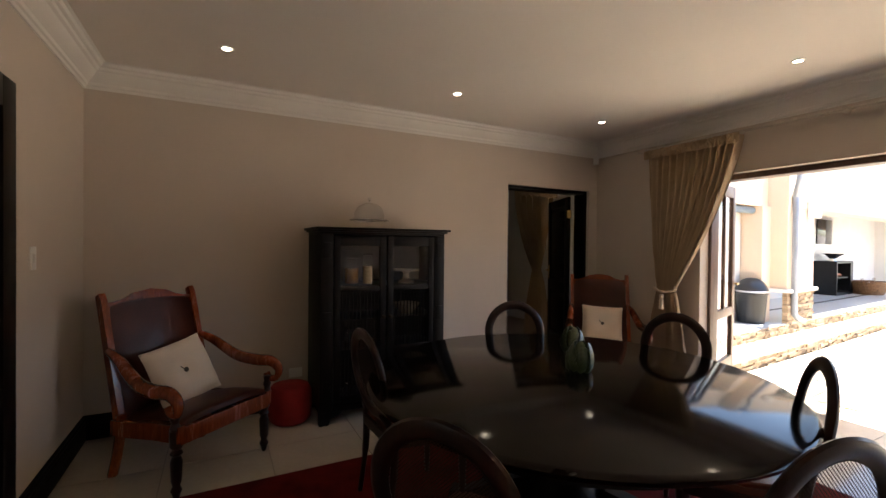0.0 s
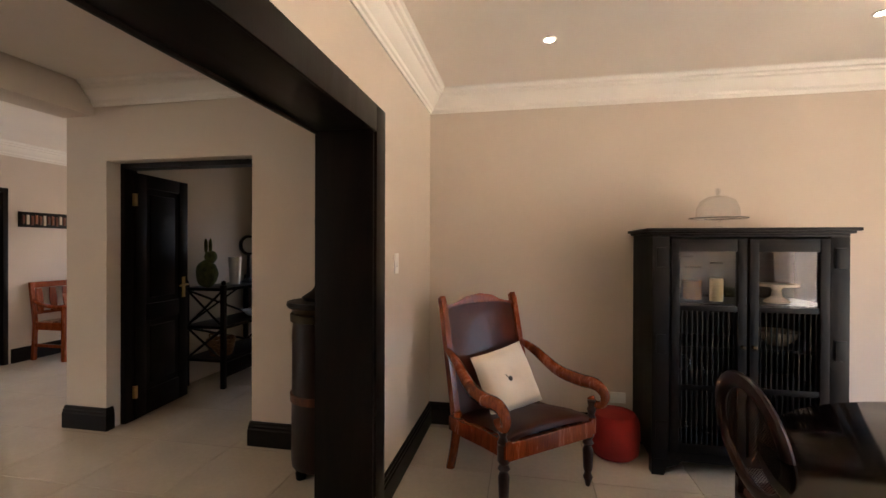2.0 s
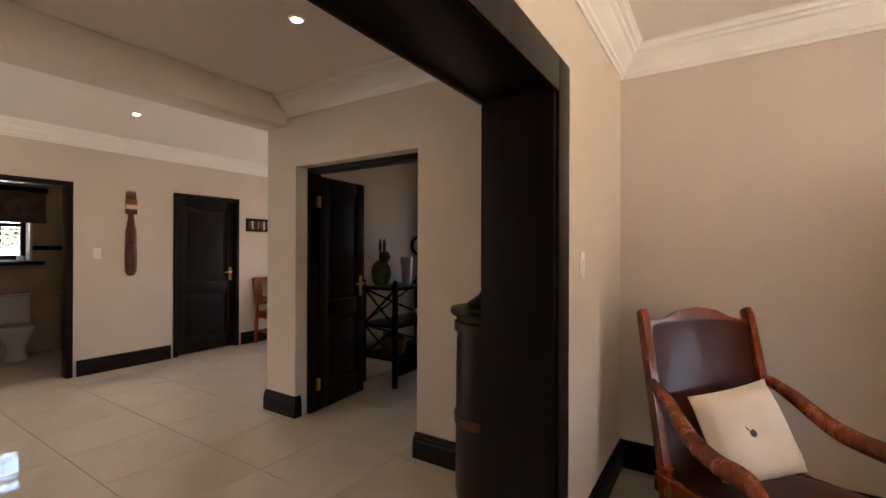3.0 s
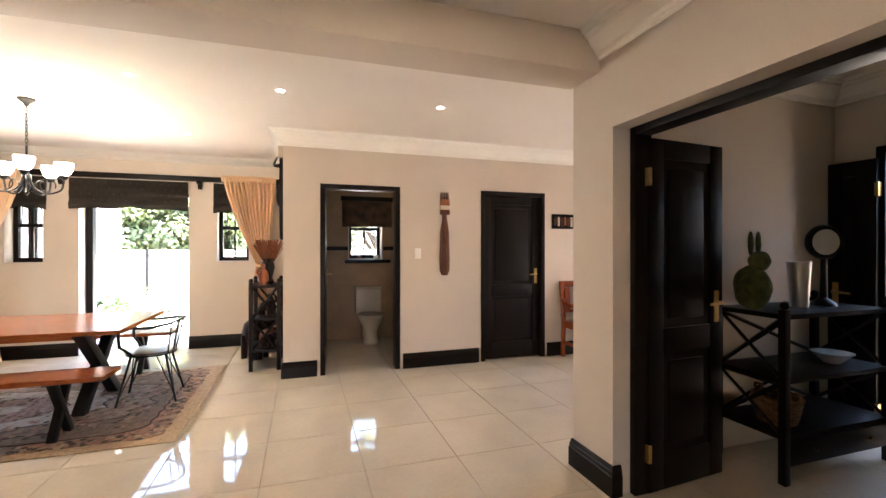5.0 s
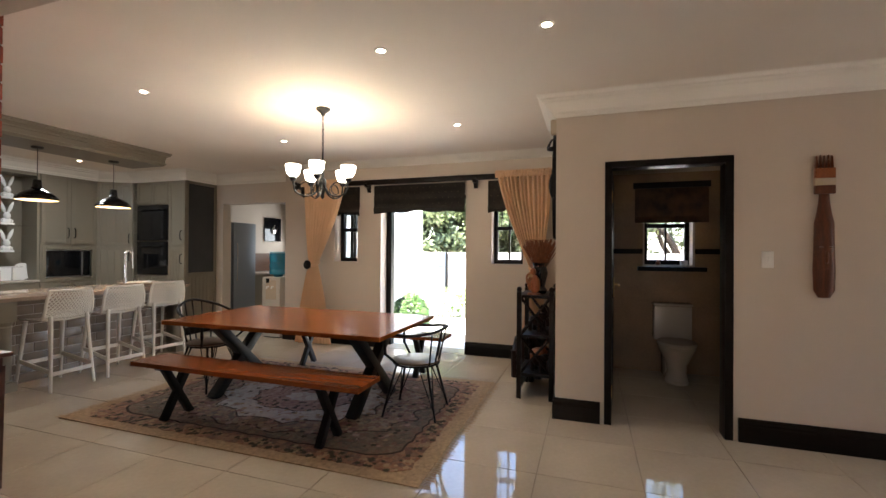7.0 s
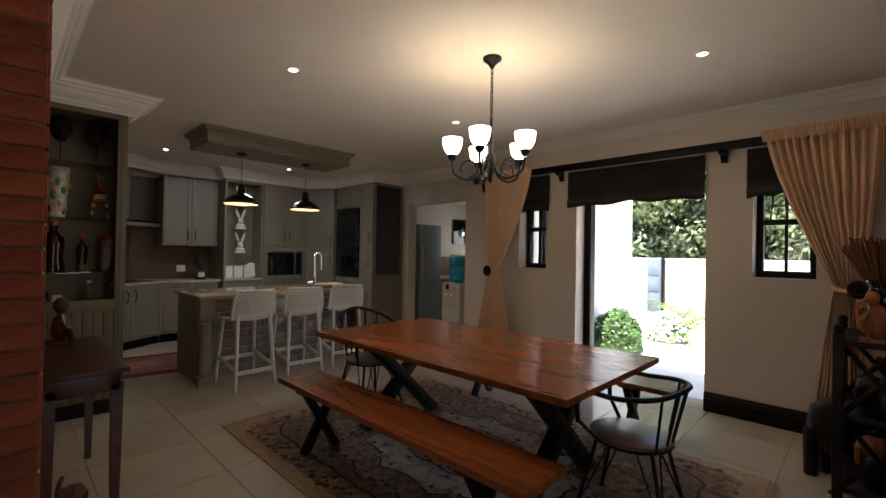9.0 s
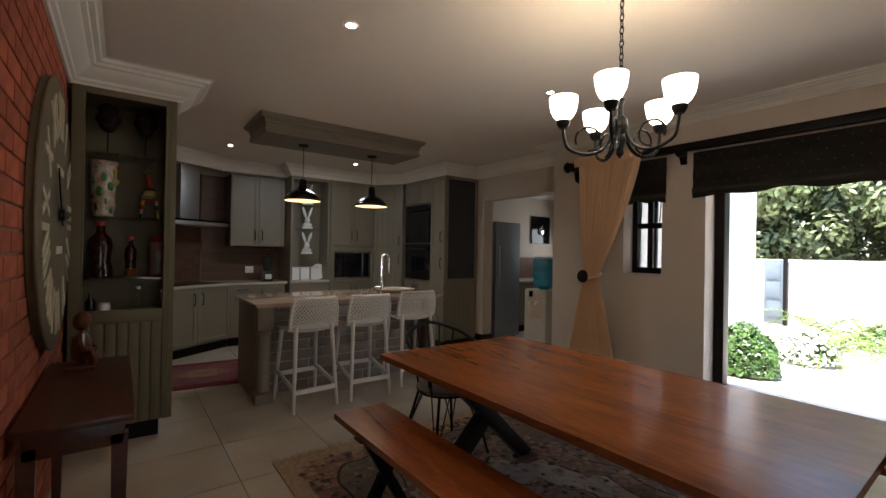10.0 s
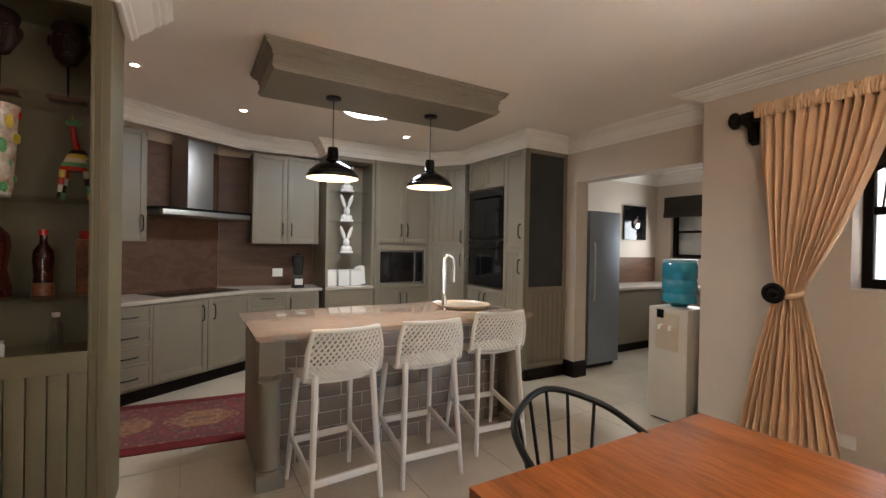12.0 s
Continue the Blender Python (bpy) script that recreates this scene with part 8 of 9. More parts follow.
bottle(-3.19, 1.168, 0.075, 0.405, LIQ, VRED, "large dark glass bottle with a red cap")
bottle(-3.37, 1.168, 0.04, 0.30, LIQ, VRED, "slim bottle of layered spices with a red stopper")
tj = thing("spice_jar", (-3.54, -2.82, 1.168), 0, "square jar of dried peppers with a red lid", "jar")
part("jar", boxes((-0.05, 0.05, -0.05, 0.05, 0, 0.26), bevel=0.012), SPICE, tj)
part("lid", lathe(bmesh.new(), [(0.04, 0.26), (0.045, 0.27), (0.045, 0.30), (0, 0.30)], 18), VRED, tj)
for x, r, h in ((-3.42, 0.03, 0.17), (-3.57, 0.022, 0.14)):
    ob = thing("glass_bottle", (x, -2.80, 0.91), 0, "small clear glass bottle", "bottle", "small bottles")
    part("bottle", lathe(bmesh.new(), [(0, 0), (r, 0), (r, h * 0.3), (r * 0.7, h * 0.5), (r, h * 0.66), (r * 0.45, h * 0.82), (r * 0.45, h)], 16), DOMEGLASS, ob)
    part("cap", lathe(bmesh.new(), [(r * 0.5, h * 0.95), (r * 0.52, h * 1.06), (0, h * 1.06)], 12), WHITEPL, ob)
solo("small_jar", lathe(bmesh.new(), [(0, 0), (0.035, 0), (0.036, 0.05), (0.03, 0.06), (0.034, 0.07), (0, 0.075)], 16), WHITE, "small white lidded jar", "jar", (-3.22, -2.78, 0.91))
solo("black_bottle", lathe(bmesh.new(), [(0, 0), (0.03, 0), (0.032, 0.08), (0.012, 0.11), (0.012, 0.14), (0, 0.14)], 14), BLACKPL, "small black glass bottle on the shelf", "bottle", (-3.14, -2.80, 0.91))

# wall clock on the brick: the face looks to -x
CLOCKM = material("olive-brown clock face", (0.13, 0.105, 0.06), 0.6, vary=0.15, scale=4, grain=60)
NUM = material("worn ivory numerals", (0.58, 0.52, 0.40), 0.6, vary=0.1, scale=20)
cl_ = thing("wall_clock", (-3.014, -1.72, 1.55), -90, "huge round olive clock with ivory roman numerals", "clock")
R = 0.67
part("face", lathe(bmesh.new(), [(0, 0.0), (R - 0.02, 0.0), (R, 0.008), (R, 0.038), (0, 0.038)], 64, (0, 0, 0), pose(0, -0.040, 0, -90)), CLOCKM, cl_)
part("rim", tube(bmesh.new(), [(R * math.cos(t), -0.03, R * math.sin(t)) for t in (math.tau * k / 64 for k in range(64))], 0.007, 8, True), CLOCKM, cl_)
numerals = ["XII", "I", "II", "III", "IV", "V", "VI", "VII", "VIII", "IX", "X", "XI"]


def numeral(text, ang):
    bm = bmesh.new()
    strokes, x = [], 0.0
    for c in text:
        if c == "I":
            strokes.append((x, 0.0, x, 1.0)); x += 0.055
        elif c == "V":
            strokes += [(x, 1.0, x + 0.05, 0.0), (x + 0.1, 1.0, x + 0.05, 0.0)]; x += 0.145
        else:
            strokes += [(x, 0.0, x + 0.1, 1.0), (x, 1.0, x + 0.1, 0.0)]; x += 0.145
    x -= 0.045
    hgt = 0.21
    m = pose(0, 0, 0, 0, ang, 0) @ Matrix.Translation((0, 0, R - 0.285))
    for a, za, b, zb in strokes:
        p, q = Vector((a - x / 2, 0, za * hgt)), Vector((b - x / 2, 0, zb * hgt))
        d = (q - p).normalized()
        s = Vector((d.z, 0, -d.x)) * (0.016 if (d.x >= 0) else 0.009)
        vs = [bm.verts.new(m @ Vector((v.x, yy, v.z))) for yy in (-0.046, -0.041) for v in (p - s, q - s, q + s, p + s)]
        for f in ((0, 1, 2, 3), (7, 6, 5, 4), (0, 4, 5, 1), (1, 5, 6, 2), (2, 6, 7, 3), (3, 7, 4, 0)):
            bm.faces.new([vs[i] for i in f])
    part("numeral", bm, NUM, cl_)


for k, tx in enumerate(numerals):
    numeral(tx, 30 * k)
for ang, ln, wd in ((88, 0.40, 0.018), (-40, 0.28, 0.024)):
    bm = prism(bmesh.new(), [(-wd / 2, -0.06), (-wd, ln * 0.7), (0, ln), (wd, ln * 0.7), (wd / 2, -0.06)], -0.058, -0.052, "y", pose(0, 0, 0, 0, ang, 0))
    part("hand_pointer", bm, BLACK, cl_)
for zz in (-0.18, 0.22):
    part("ornament", boxes((-0.13, 0.13, -0.047, -0.041, zz - 0.02, zz + 0.02), bevel=0.003), NUM, cl_, "pale painted ornament")
part("boss", lathe(bmesh.new(), [(0, 0.0), (0.035, 0), (0.03, 0.02), (0, 0.024)], 16, (0, 0, 0), pose(0, -0.045, 0, 90)), BLACK, cl_)

cn = thing("console_table", (-3.19, -1.285, 0), 0, "slim dark red-brown timber console against the brick", "console table")
DKRED = wood("dark red-brown console timber", (0.10, 0.03, 0.016), (0.035, 0.012, 0.008), 0.3, "y", 1.5)
part("top", boxes((-0.175, 0.165, -0.53, 0.53, 0.755, 0.78), bevel=0.006), DKRED, cn)
part("apron", boxes((-0.145, 0.14, -0.49, 0.49, 0.66, 0.755), bevel=0.004), DKRED, cn)
for sx in (-0.13, 0.125):
    for sy in (-0.47, 0.47):
        bm = prism(bmesh.new(), [(-0.026, 0.70), (0.026, 0.70), (0.016, 0.0), (-0.016, 0.0)], -0.02, 0.02, "y", Matrix.Translation((sx, sy, 0)))
        part("leg", bm, DKRED, cn)
part("knob", blob(bmesh.new(), (-0.155, 0.25, 0.70), 0.014, 0.014, 0.014, 1), DKRED, cn)
bm = blob(bmesh.new(), (0, 0, 0.10), 0.055, 0.045, 0.09, 2, 0.15)
blob(bm, (0, 0, 0.235), 0.04, 0.04, 0.05, 2)
box(bm, -0.08, 0.08, -0.06, 0.06, 0, 0.025, 0.006)
for s in (-1, 1):
    tube(bm, spline([(0.03 * s, 0, 0.17), (0.10 * s, -0.01, 0.12), (0.03 * s, -0.05, 0.09)], 4), 0.014, 7)
    tube(bm, spline([(0.03 * s, 0, 0.05), (0.08 * s, -0.04, 0.09), (0.06 * s, -0.05, 0.02)], 4), 0.016, 7)
solo("seated_carving", bm, CARVED2, "red-brown carved seated figure on the console", "carving", (-3.16, -1.62, 0.78), -90)
carved_animal((-3.18, -1.05, 0), 0.5, CARVED2, "small dark carving on the floor under the console")

# ---- garden ----
WHITEWALL = material("white sunlit outside plaster", (0.78, 0.76, 0.72), 0.85, vary=0.05, scale=1.5, grain=80, bump=0.1)
CREAMWALL = material("cream outside plaster", (0.72, 0.58, 0.44), 0.85, vary=0.05, scale=1.2, grain=80, bump=0.1)
PAVE = material("pale concrete paving", (0.68, 0.65, 0.59), 0.85, vary=0.08, scale=2, grain=60, bump=0.1)
LEAF = material("olive green tree leaves", (0.15, 0.185, 0.075), 0.45, vary=0.3, scale=0.8, grain=8, bump=0, random_tint=0.5, island=True)
LEAF2 = material("bright green shrub leaves", (0.06, 0.13, 0.025), 0.45, vary=0.3, scale=2, grain=10, bump=0, random_tint=0.45, island=True)
FROND = material("yellow-green cycad fronds", (0.16, 0.24, 0.05), 0.5, vary=0.25, scale=4, bump=0, random_tint=0.3, island=True)
PETAL = material("white flower petals", (0.75, 0.75, 0.68), 0.6, vary=0.05, bump=0)
BARK = material("grey-brown bark", (0.10, 0.07, 0.05), 0.9, vary=0.35, scale=6, grain=30, bump=0.4, stretch=(1, 1, 0.3))
structure("garden_paving", boxes((-14.4, -7.665, -1.18, 9.0, -0.159, -0.03)), PAVE, "pale sunlit garden paving", "paving")
structure("garden_step", boxes((-7.95, -7.665, -0.7, 1.1, -0.03, -0.012)), PAVE, "pale doorstep", "step")
structure("wing_plaster", boxes((-10.912, -7.668, -1.198, -1.186, -0.16, 2.95), (-10.915, -10.903, -1.198, -4.8, -0.16, 2.95)), WHITEWALL, "white outside plaster of the scullery wing", "facade")
structure("boundary_wall", boxes((-14.75, -14.5, -14.0, 14.0, -0.16, 1.30), (-14.78, -14.47, -14.0, 14.0, 1.30, 1.345)), WHITEWALL, "low white garden boundary wall", "wall")
# unseen overhangs, added to stop the sun entering at the openings
structure("eave", boxes((5.05, 5.85, -1.85, 7.5, 2.5, 2.62), (-8.15, -7.66, -1.18, 7.5, 2.55, 2.66)), CREAMWALL, "added unseen eaves that keep direct sun out of the rooms", "eaves")
structure("roof", boxes((-7.9, -2.75, -6.3, 7.7, H + 0.16, H + 0.45), (-2.75, 1.95, -6.3, 6.7, H + 0.16, H + 0.45), (1.95, 6.5, -6.3, 8.3, H + 0.16, H + 0.45), (-11.0, -7.9, -5.0, -1.1, H + 0.16, H + 0.45)), GROUT, "flat roof over the house", "roof")
gt = thing("garden_gate", (-14.44, -1.97, -0.03), 0, "grey-blue panelled garden gate in the wall", "gate")
GATE = material("grey-blue gate paint", (0.16, 0.20, 0.24), 0.5, vary=0.1)
part("leaf", boxes((-0.05, 0.0, -0.17, 0.17, 0.02, 1.36), bevel=0.006), GATE, gt)
part("post", boxes((-0.06, 0.03, 0.17, 0.24, 0, 1.38), bevel=0.006), BLACK, gt)
for z in (0.15, 0.55, 0.95):
    part("panel", boxes((0.0, 0.012, -0.12, 0.12, z, z + 0.33), bevel=0.004), GATE, gt)


def leaf_quad(bm, p, n, size, rnd):
    t = n.cross(Vector((rnd.uniform(-1, 1), rnd.uniform(-1, 1), rnd.uniform(-1, 1)))).normalized()
    b = n.cross(t)
    L, W = size * rnd.uniform(0.7, 1.3), size * 0.45 * rnd.uniform(0.8, 1.2)
    bm.faces.new([bm.verts.new(q) for q in (p - t * L, p + b * W, p + t * L, p - b * W)])


def tree(at, height, spread, seed, leaves=9000):
    rnd = random.Random(seed)
    ob = thing("tree", at, 0, "broad evergreen tree behind the garden wall", "tree", "garden trees")
    bm = bmesh.new()
    tips = []

    def grow(p, d, length, r, depth):
        pts = [p]
        for k in range(4):
            d = (d + Vector((rnd.uniform(-0.25, 0.25), rnd.uniform(-0.25, 0.25), rnd.uniform(-0.05, 0.2)))).normalized()
            p = p + d * length / 4
            pts.append(p)
        tube(bm, pts, [r * (1 - 0.12 * k) for k in range(5)], 7)
        if depth == 0:
            tips.append(p)
            return
        for k in range(3 if depth > 1 else 4):
            a = rnd.uniform(0, math.tau)
            nd = (d * 0.6 + Vector((math.cos(a), math.sin(a), rnd.uniform(-0.1, 0.6))) * 0.8).normalized()
            grow(pts[rnd.choice((2, 3, 4))], nd, length * 0.72, r * 0.55, depth - 1)
    grow(Vector((0, 0, 0)), Vector((0.05, 0.05, 1)), height * 0.38, 0.2, 3)
    part("trunk", bm, BARK, ob)
    bm = bmesh.new()
    clumps = []
    for t in tips:
        for _ in range(2):
            clumps.append((t + Vector((rnd.gauss(0, 0.5), rnd.gauss(0, 0.5), rnd.gauss(0, 0.4))), rnd.uniform(0.35, 0.8)))
    for k in range(46):
        a, rr = rnd.uniform(0, math.tau), spread * math.sqrt(rnd.random())
        clumps.append((Vector((rr * math.cos(a), rr * math.sin(a), rnd.uniform(height * 0.16, height * 0.95))), rnd.uniform(0.4, 0.85)))
    for k in range(44):
        a, rr = rnd.uniform(0, math.tau), spread * math.sqrt(rnd.uniform(0.15, 1.0))
        clumps.append((Vector((rr * math.cos(a), rr * math.sin(a), rnd.uniform(height * 0.15, height * 0.55))), rnd.uniform(0.4, 0.75)))
    per = max(20, leaves // len(clumps))
    for c, r in clumps:
        for _ in range(per):
            d = Vector((rnd.gauss(0, 1), rnd.gauss(0, 1), rnd.gauss(0, 0.8))).normalized()
            p = c + d * r * rnd.uniform(0.35, 1.0)
            leaf_quad(bm, p, (d + Vector((rnd.uniform(-0.7, 0.7), rnd.uniform(-0.7, 0.7), rnd.uniform(-0.3, 0.9)))).normalized(), 0.10, rnd)
    part("crown", bm, LEAF, ob, smooth=0)
    return ob


tree((-18.2, -3.2, -0.2), 6.5, 2.9, 3, 46000)
tree((-17.6, 1.0, -0.2), 6.0, 2.9, 8, 46000)
tree((-19.5, -8.5, -0.2), 7.0, 3.2, 5, 20000)
tree((-18.5, 5.5, -0.2), 6.5, 3.0, 9, 20000)
tree((-23.0, -1.0, -0.2), 8.5, 4.2, 12, 34000)


def shrub(at, r, h, seed, mat, n, label, leaf=0.03, kind="shrub"):
    rnd = random.Random(seed)
    ob = thing(kind, at, 0, label, "shrub", "")
    bm = bmesh.new()
    for _ in range(n):
        d = Vector((rnd.gauss(0, 1), rnd.gauss(0, 1), abs(rnd.gauss(0, 1)))).normalized()
        k = 1 + 0.16 * noise.noise(d * 2.5 + Vector(at))
        p = Vector((d.x * r * k, d.y * r * k, 0.04 + d.z * h * k)) * rnd.uniform(0.82, 1.0)
        leaf_quad(bm, p, (d + Vector((rnd.uniform(-0.6, 0.6), rnd.uniform(-0.6, 0.6), rnd.uniform(-0.4, 0.8)))).normalized(), leaf, rnd)
    part("foliage", bm, mat, ob, smooth=0)
    bm = bmesh.new()
    for k in range(6):
        a = math.tau * k / 6
        tube(bm, [(0, 0, 0), (r * 0.5 * math.cos(a), r * 0.5 * math.sin(a), h * 0.6)], [0.02, 0.008], 5)
    part("stem", bm, BARK, ob)
    return ob


shrub((-9.45, -0.83, -0.03), 0.37, 0.56, 1, LEAF2, 5200, "round clipped bright green shrub by the path", 0.03)
ob = shrub((-10.75, -0.55, -0.03), 0.34, 0.42, 2, LEAF2, 900, "white flowering low shrub", 0.03)
bm = bmesh.new()
rnd = random.Random(4)
for _ in range(900):
    d = Vector((rnd.gauss(0, 1), rnd.gauss(0, 1), abs(rnd.gauss(0, 1)))).normalized()
    leaf_quad(bm, Vector((d.x * 0.36, d.y * 0.36, 0.05 + d.z * 0.45)), d, 0.03, rnd)
part("flower_head", bm, PETAL, ob, smooth=0)


def cycad(at, s, seed):
    rnd = random.Random(seed)
    ob = thing("cycad", at, 0, "spiky yellow-green cycad with arching fronds", "plant", "cycads")
    part("stem", lathe(bmesh.new(), [(0, 0), (0.10 * s, 0), (0.12 * s, 0.1 * s), (0.06 * s, 0.2 * s), (0, 0.22 * s)], 12), BARK, ob)
    for k in range(20):
        a = math.tau * k / 20 * 2.4
        rise = rnd.uniform(0.35, 1.1)
        u = Vector((math.cos(a), math.sin(a), 0))
        sd = Vector((-math.sin(a), math.cos(a), 0))
        line = [u * (0.75 * s * t) + Vector((0, 0, 0.15 * s + s * (rise * t - 0.75 * t * t))) for t in (i / 12 for i in range(13))]
        bm = tube(bmesh.new(), line, 0.006, 4)
        for i in range(2, 13):
            w = 0.16 * s * math.sin(math.pi * (i / 13) ** 0.8)
            for g in (-1, 1):
                p = line[i]
                tip = p + sd * g * w + (line[i] - line[i - 1]) * 0.9 + Vector((0, 0, 0.02))
                q = (line[i] - line[i - 1]).normalized() * 0.016
                bm.faces.new([bm.verts.new(v) for v in (p - q, tip, p + q)])
        part("frond", bm, FROND, ob, smooth=0)
    return ob


cycad((-10.9, -0.35, -0.03), 0.8, 3)
cycad((-11.9, -0.62, -0.03), 1.05, 2)
cycad((-13.1, -0.35, -0.03), 0.9, 5)
cycad((-13.6, 0.9, -0.03), 0.8, 7)
shrub((-12.7, 0.1, -0.03), 0.5, 0.35, 6, LEAF2, 1600, "low bright green border planting", 0.03)
shrub((-13.9, 2.4, -0.03), 0.7, 0.8, 8, LEAF2, 2600, "loose green shrub at the garden wall", 0.035)
shrub((-13.8, -2.9, -0.03), 0.6, 0.6, 9, LEAF2, 1500, "green shrub at the garden wall", 0.035)

# ---- patio ----
FLAG = material("buff sandstone flag", (0.66, 0.56, 0.42), 0.85, vary=0.14, scale=3, grain=40, bump=0.2, random_tint=0.18)
LEDGE = material("mixed ledge stone", (0.40, 0.30, 0.20), 0.85, vary=0.2, scale=8, grain=50, bump=0.3, random_tint=0.4, island=True)
GREYFLOOR = material("pale grey verandah floor", (0.48, 0.49, 0.50), 0.3, vary=0.05, scale=2, bump=0.0)
PALEWALL = material("pale grey-white verandah wall", (0.70, 0.68, 0.65), 0.8, vary=0.03)
PF = Matrix.Translation((7.0, 4.27, 0)) @ Euler((0, 0, radians(4.5))).to_matrix().to_4x4()


def patio(name, bm, mat, label, category):
    bmesh.ops.transform(bm, matrix=PF, verts=bm.verts[:])
    return structure(name, bm, mat, label, category)


pv_ = patio("patio", boxes((-2.0, 14, -9, -0.45, -0.26, -0.165), (-2.0, 14, -0.40, 0.0, -0.26, -0.015)), GROUT, "buff sandstone patio flags with wide joints", "paving")
patio("step_tread", boxes((-1.2, 14, -0.41, 0.04, -0.03, -0.012)), FLAG, "buff sandstone step", "step")
patio("verandah_floor", boxes((-0.6, 14, 0.04, 6.5, -0.2, 0.15)), GREYFLOOR, "pale grey verandah floor", "floor")
patio("verandah_band", boxes((2.0, 14, 0.85, 0.93, 0.151, 0.153)), BLACK, "dark inlaid floor strip", "trim")


def ledge(name, x0, x1, y, z0, z1, seed):
    rnd = random.Random(seed)
    bm = bmesh.new()
    z = z0
    while z < z1 - 0.005:
        h = min(rnd.uniform(0.025, 0.05), z1 - z)
        x = x0
        while x < x1:
            w = rnd.uniform(0.08, 0.28)
            box(bm, x, min(x + w, x1) - 0.006, y - rnd.uniform(0.0, 0.03), y + 0.06, z, z + h - 0.005)
            x += w
        z += h
    bmesh.ops.transform(bm, matrix=PF, verts=bm.verts[:])
    o = structure(name, bm, LEDGE, "stacked ledge-stone riser", "step", 0)
    return o


ledge("step_riser_lower", -1.2, 13, -0.42, -0.165, -0.012, 1)
ledge("step_riser_upper", -0.6, 13, 0.03, -0.012, 0.15, 2)
rnd = random.Random(11)
fx = -1.6
count = 0
while fx < 9.0:
    w = rnd.choice((0.45, 0.6, 0.75))
    fy = -0.45
    while fy > -6.0:
        h = rnd.choice((0.4, 0.5, 0.6))
        bm = boxes((fx + 0.012, fx + w - 0.012, fy - h + 0.012, fy - 0.012, -0.168, -0.148 + rnd.uniform(-0.004, 0.004)), bevel=0.006)
        bmesh.ops.transform(bm, matrix=PF, verts=bm.verts[:])
        part("flag", bm, FLAG, pv_)
        fy -= h
    fx += w

# out-of-view wall, added to cut low skylight and darken the dining room
structure("courtyard_wall", boxes((14.5, 14.75, -9.0, 3.6, -0.19, 3.3), (5.05, 14.75, -9.2, -9.0, -0.19, 3.3)), CREAMWALL, "added unseen cream wall that blocks low sky from the dining room", "wall")

# facade with lounge opening, pillar and verandah
patio("facade_head", boxes((-0.9, 2.1, 0.35, 0.6, 2.12, 3.3), (2.1, 14, 0.05, 0.5, 2.12, 3.3)), CREAMWALL, "cream plastered facade above the openings", "facade")
patio("facade_pier", boxes((1.78, 2.1, 0.30, 0.75, 0.15, 2.12), (2.1, 3.2, 0.06, 0.6, 0.70, 2.12), (-1.3, -0.6, 0.35, 0.6, 0.0, 3.3)), CREAMWALL, "cream plastered pier", "facade")
patio("pier_cap", boxes((2.05, 3.26, 0.0, 0.62, 0.66, 0.72), bevel=0.01), WHITEWALL, "white moulded pier cap", "trim")
ledge("pier_stone", 2.1, 3.2, 0.06, 0.15, 0.66, 3)
patio("lounge_shell", boxes((-1.3, 2.2, 5.0, 5.2, 0.15, 2.7), (2.1, 2.25, 0.6, 5.0, 0.15, 2.7), (-1.5, -1.3, 0.6, 5.2, 0.15, 2.7), (-1.3, 2.2, 0.35, 5.2, 2.7, 2.8)), PALEWALL, "pale walls of the lounge beyond the patio", "wall")
patio("verandah_wall", boxes((2.25, 14, 1.75, 1.95, 0.15, 2.7), (13.8, 14, 0.4, 1.75, 0.15, 2.7), (2.25, 14, 0.4, 1.95, 2.7, 2.8)), PALEWALL, "pale grey verandah wall and ceiling", "wall")
patio("sliding_panel", boxes((0.95, 1.76, 0.62, 0.66, 0.15, 2.1), bevel=0.004), PALEWALL, "white sliding shutter", "panel")
ob = thing("rolled_awning", (0, 0, 0), 0, "grey rolled shade cloth above the lounge opening", "awning")
ob.matrix_basis = PF
part("roll", tube(bmesh.new(), [(-0.6, 0.45, 2.05), (1.75, 0.45, 2.05)], 0.06, 12), GATE, ob)

BINM = material("black bin plastic", (0.015, 0.016, 0.018), 0.35, vary=0.1)
ob = thing("dustbin", PF @ Vector((1.72, 0.42, 0.15)), 0, "black domed flip-top dustbin on the verandah", "dustbin")
part("drum", lathe(bmesh.new(), [(0, 0), (0.19, 0), (0.225, 0.48), (0.235, 0.49), (0.235, 0.52), (0, 0.52)], 26), BINM, ob)
part("lid", lathe(bmesh.new(), [(0.24, 0.52), (0.24, 0.56), (0.215, 0.62), (0.16, 0.70), (0.08, 0.745), (0, 0.755)], 26), BINM, ob, "domed lid")
part("rim", lathe(bmesh.new(), [(0.24, 0.515), (0.25, 0.53), (0.24, 0.545)], 26), STEEL, ob)
GALV = material("grey galvanised downpipe", (0.34, 0.37, 0.42), 0.4, metal=0.5, vary=0.1)
ob = thing("downpipe", (0, 0, 0), 0, "grey downpipe fixed to the cream pier", "downpipe")
ob.matrix_basis = PF
part("pipe", tube(bmesh.new(), spline([(1.95, -0.15, 2.95), (1.95, -0.15, 2.65), (1.98, -0.12, 2.45), (2.22, 0.0, 2.3), (2.24, 0.0, 2.1), (2.24, 0.0, 0.5), (2.24, -0.02, 0.28), (2.32, -0.12, 0.19)], 5), 0.045, 10), GALV, ob)
part("hopper", boxes((1.85, 2.06, -0.24, -0.06, 2.9, 3.02), bevel=0.01), GALV, ob)
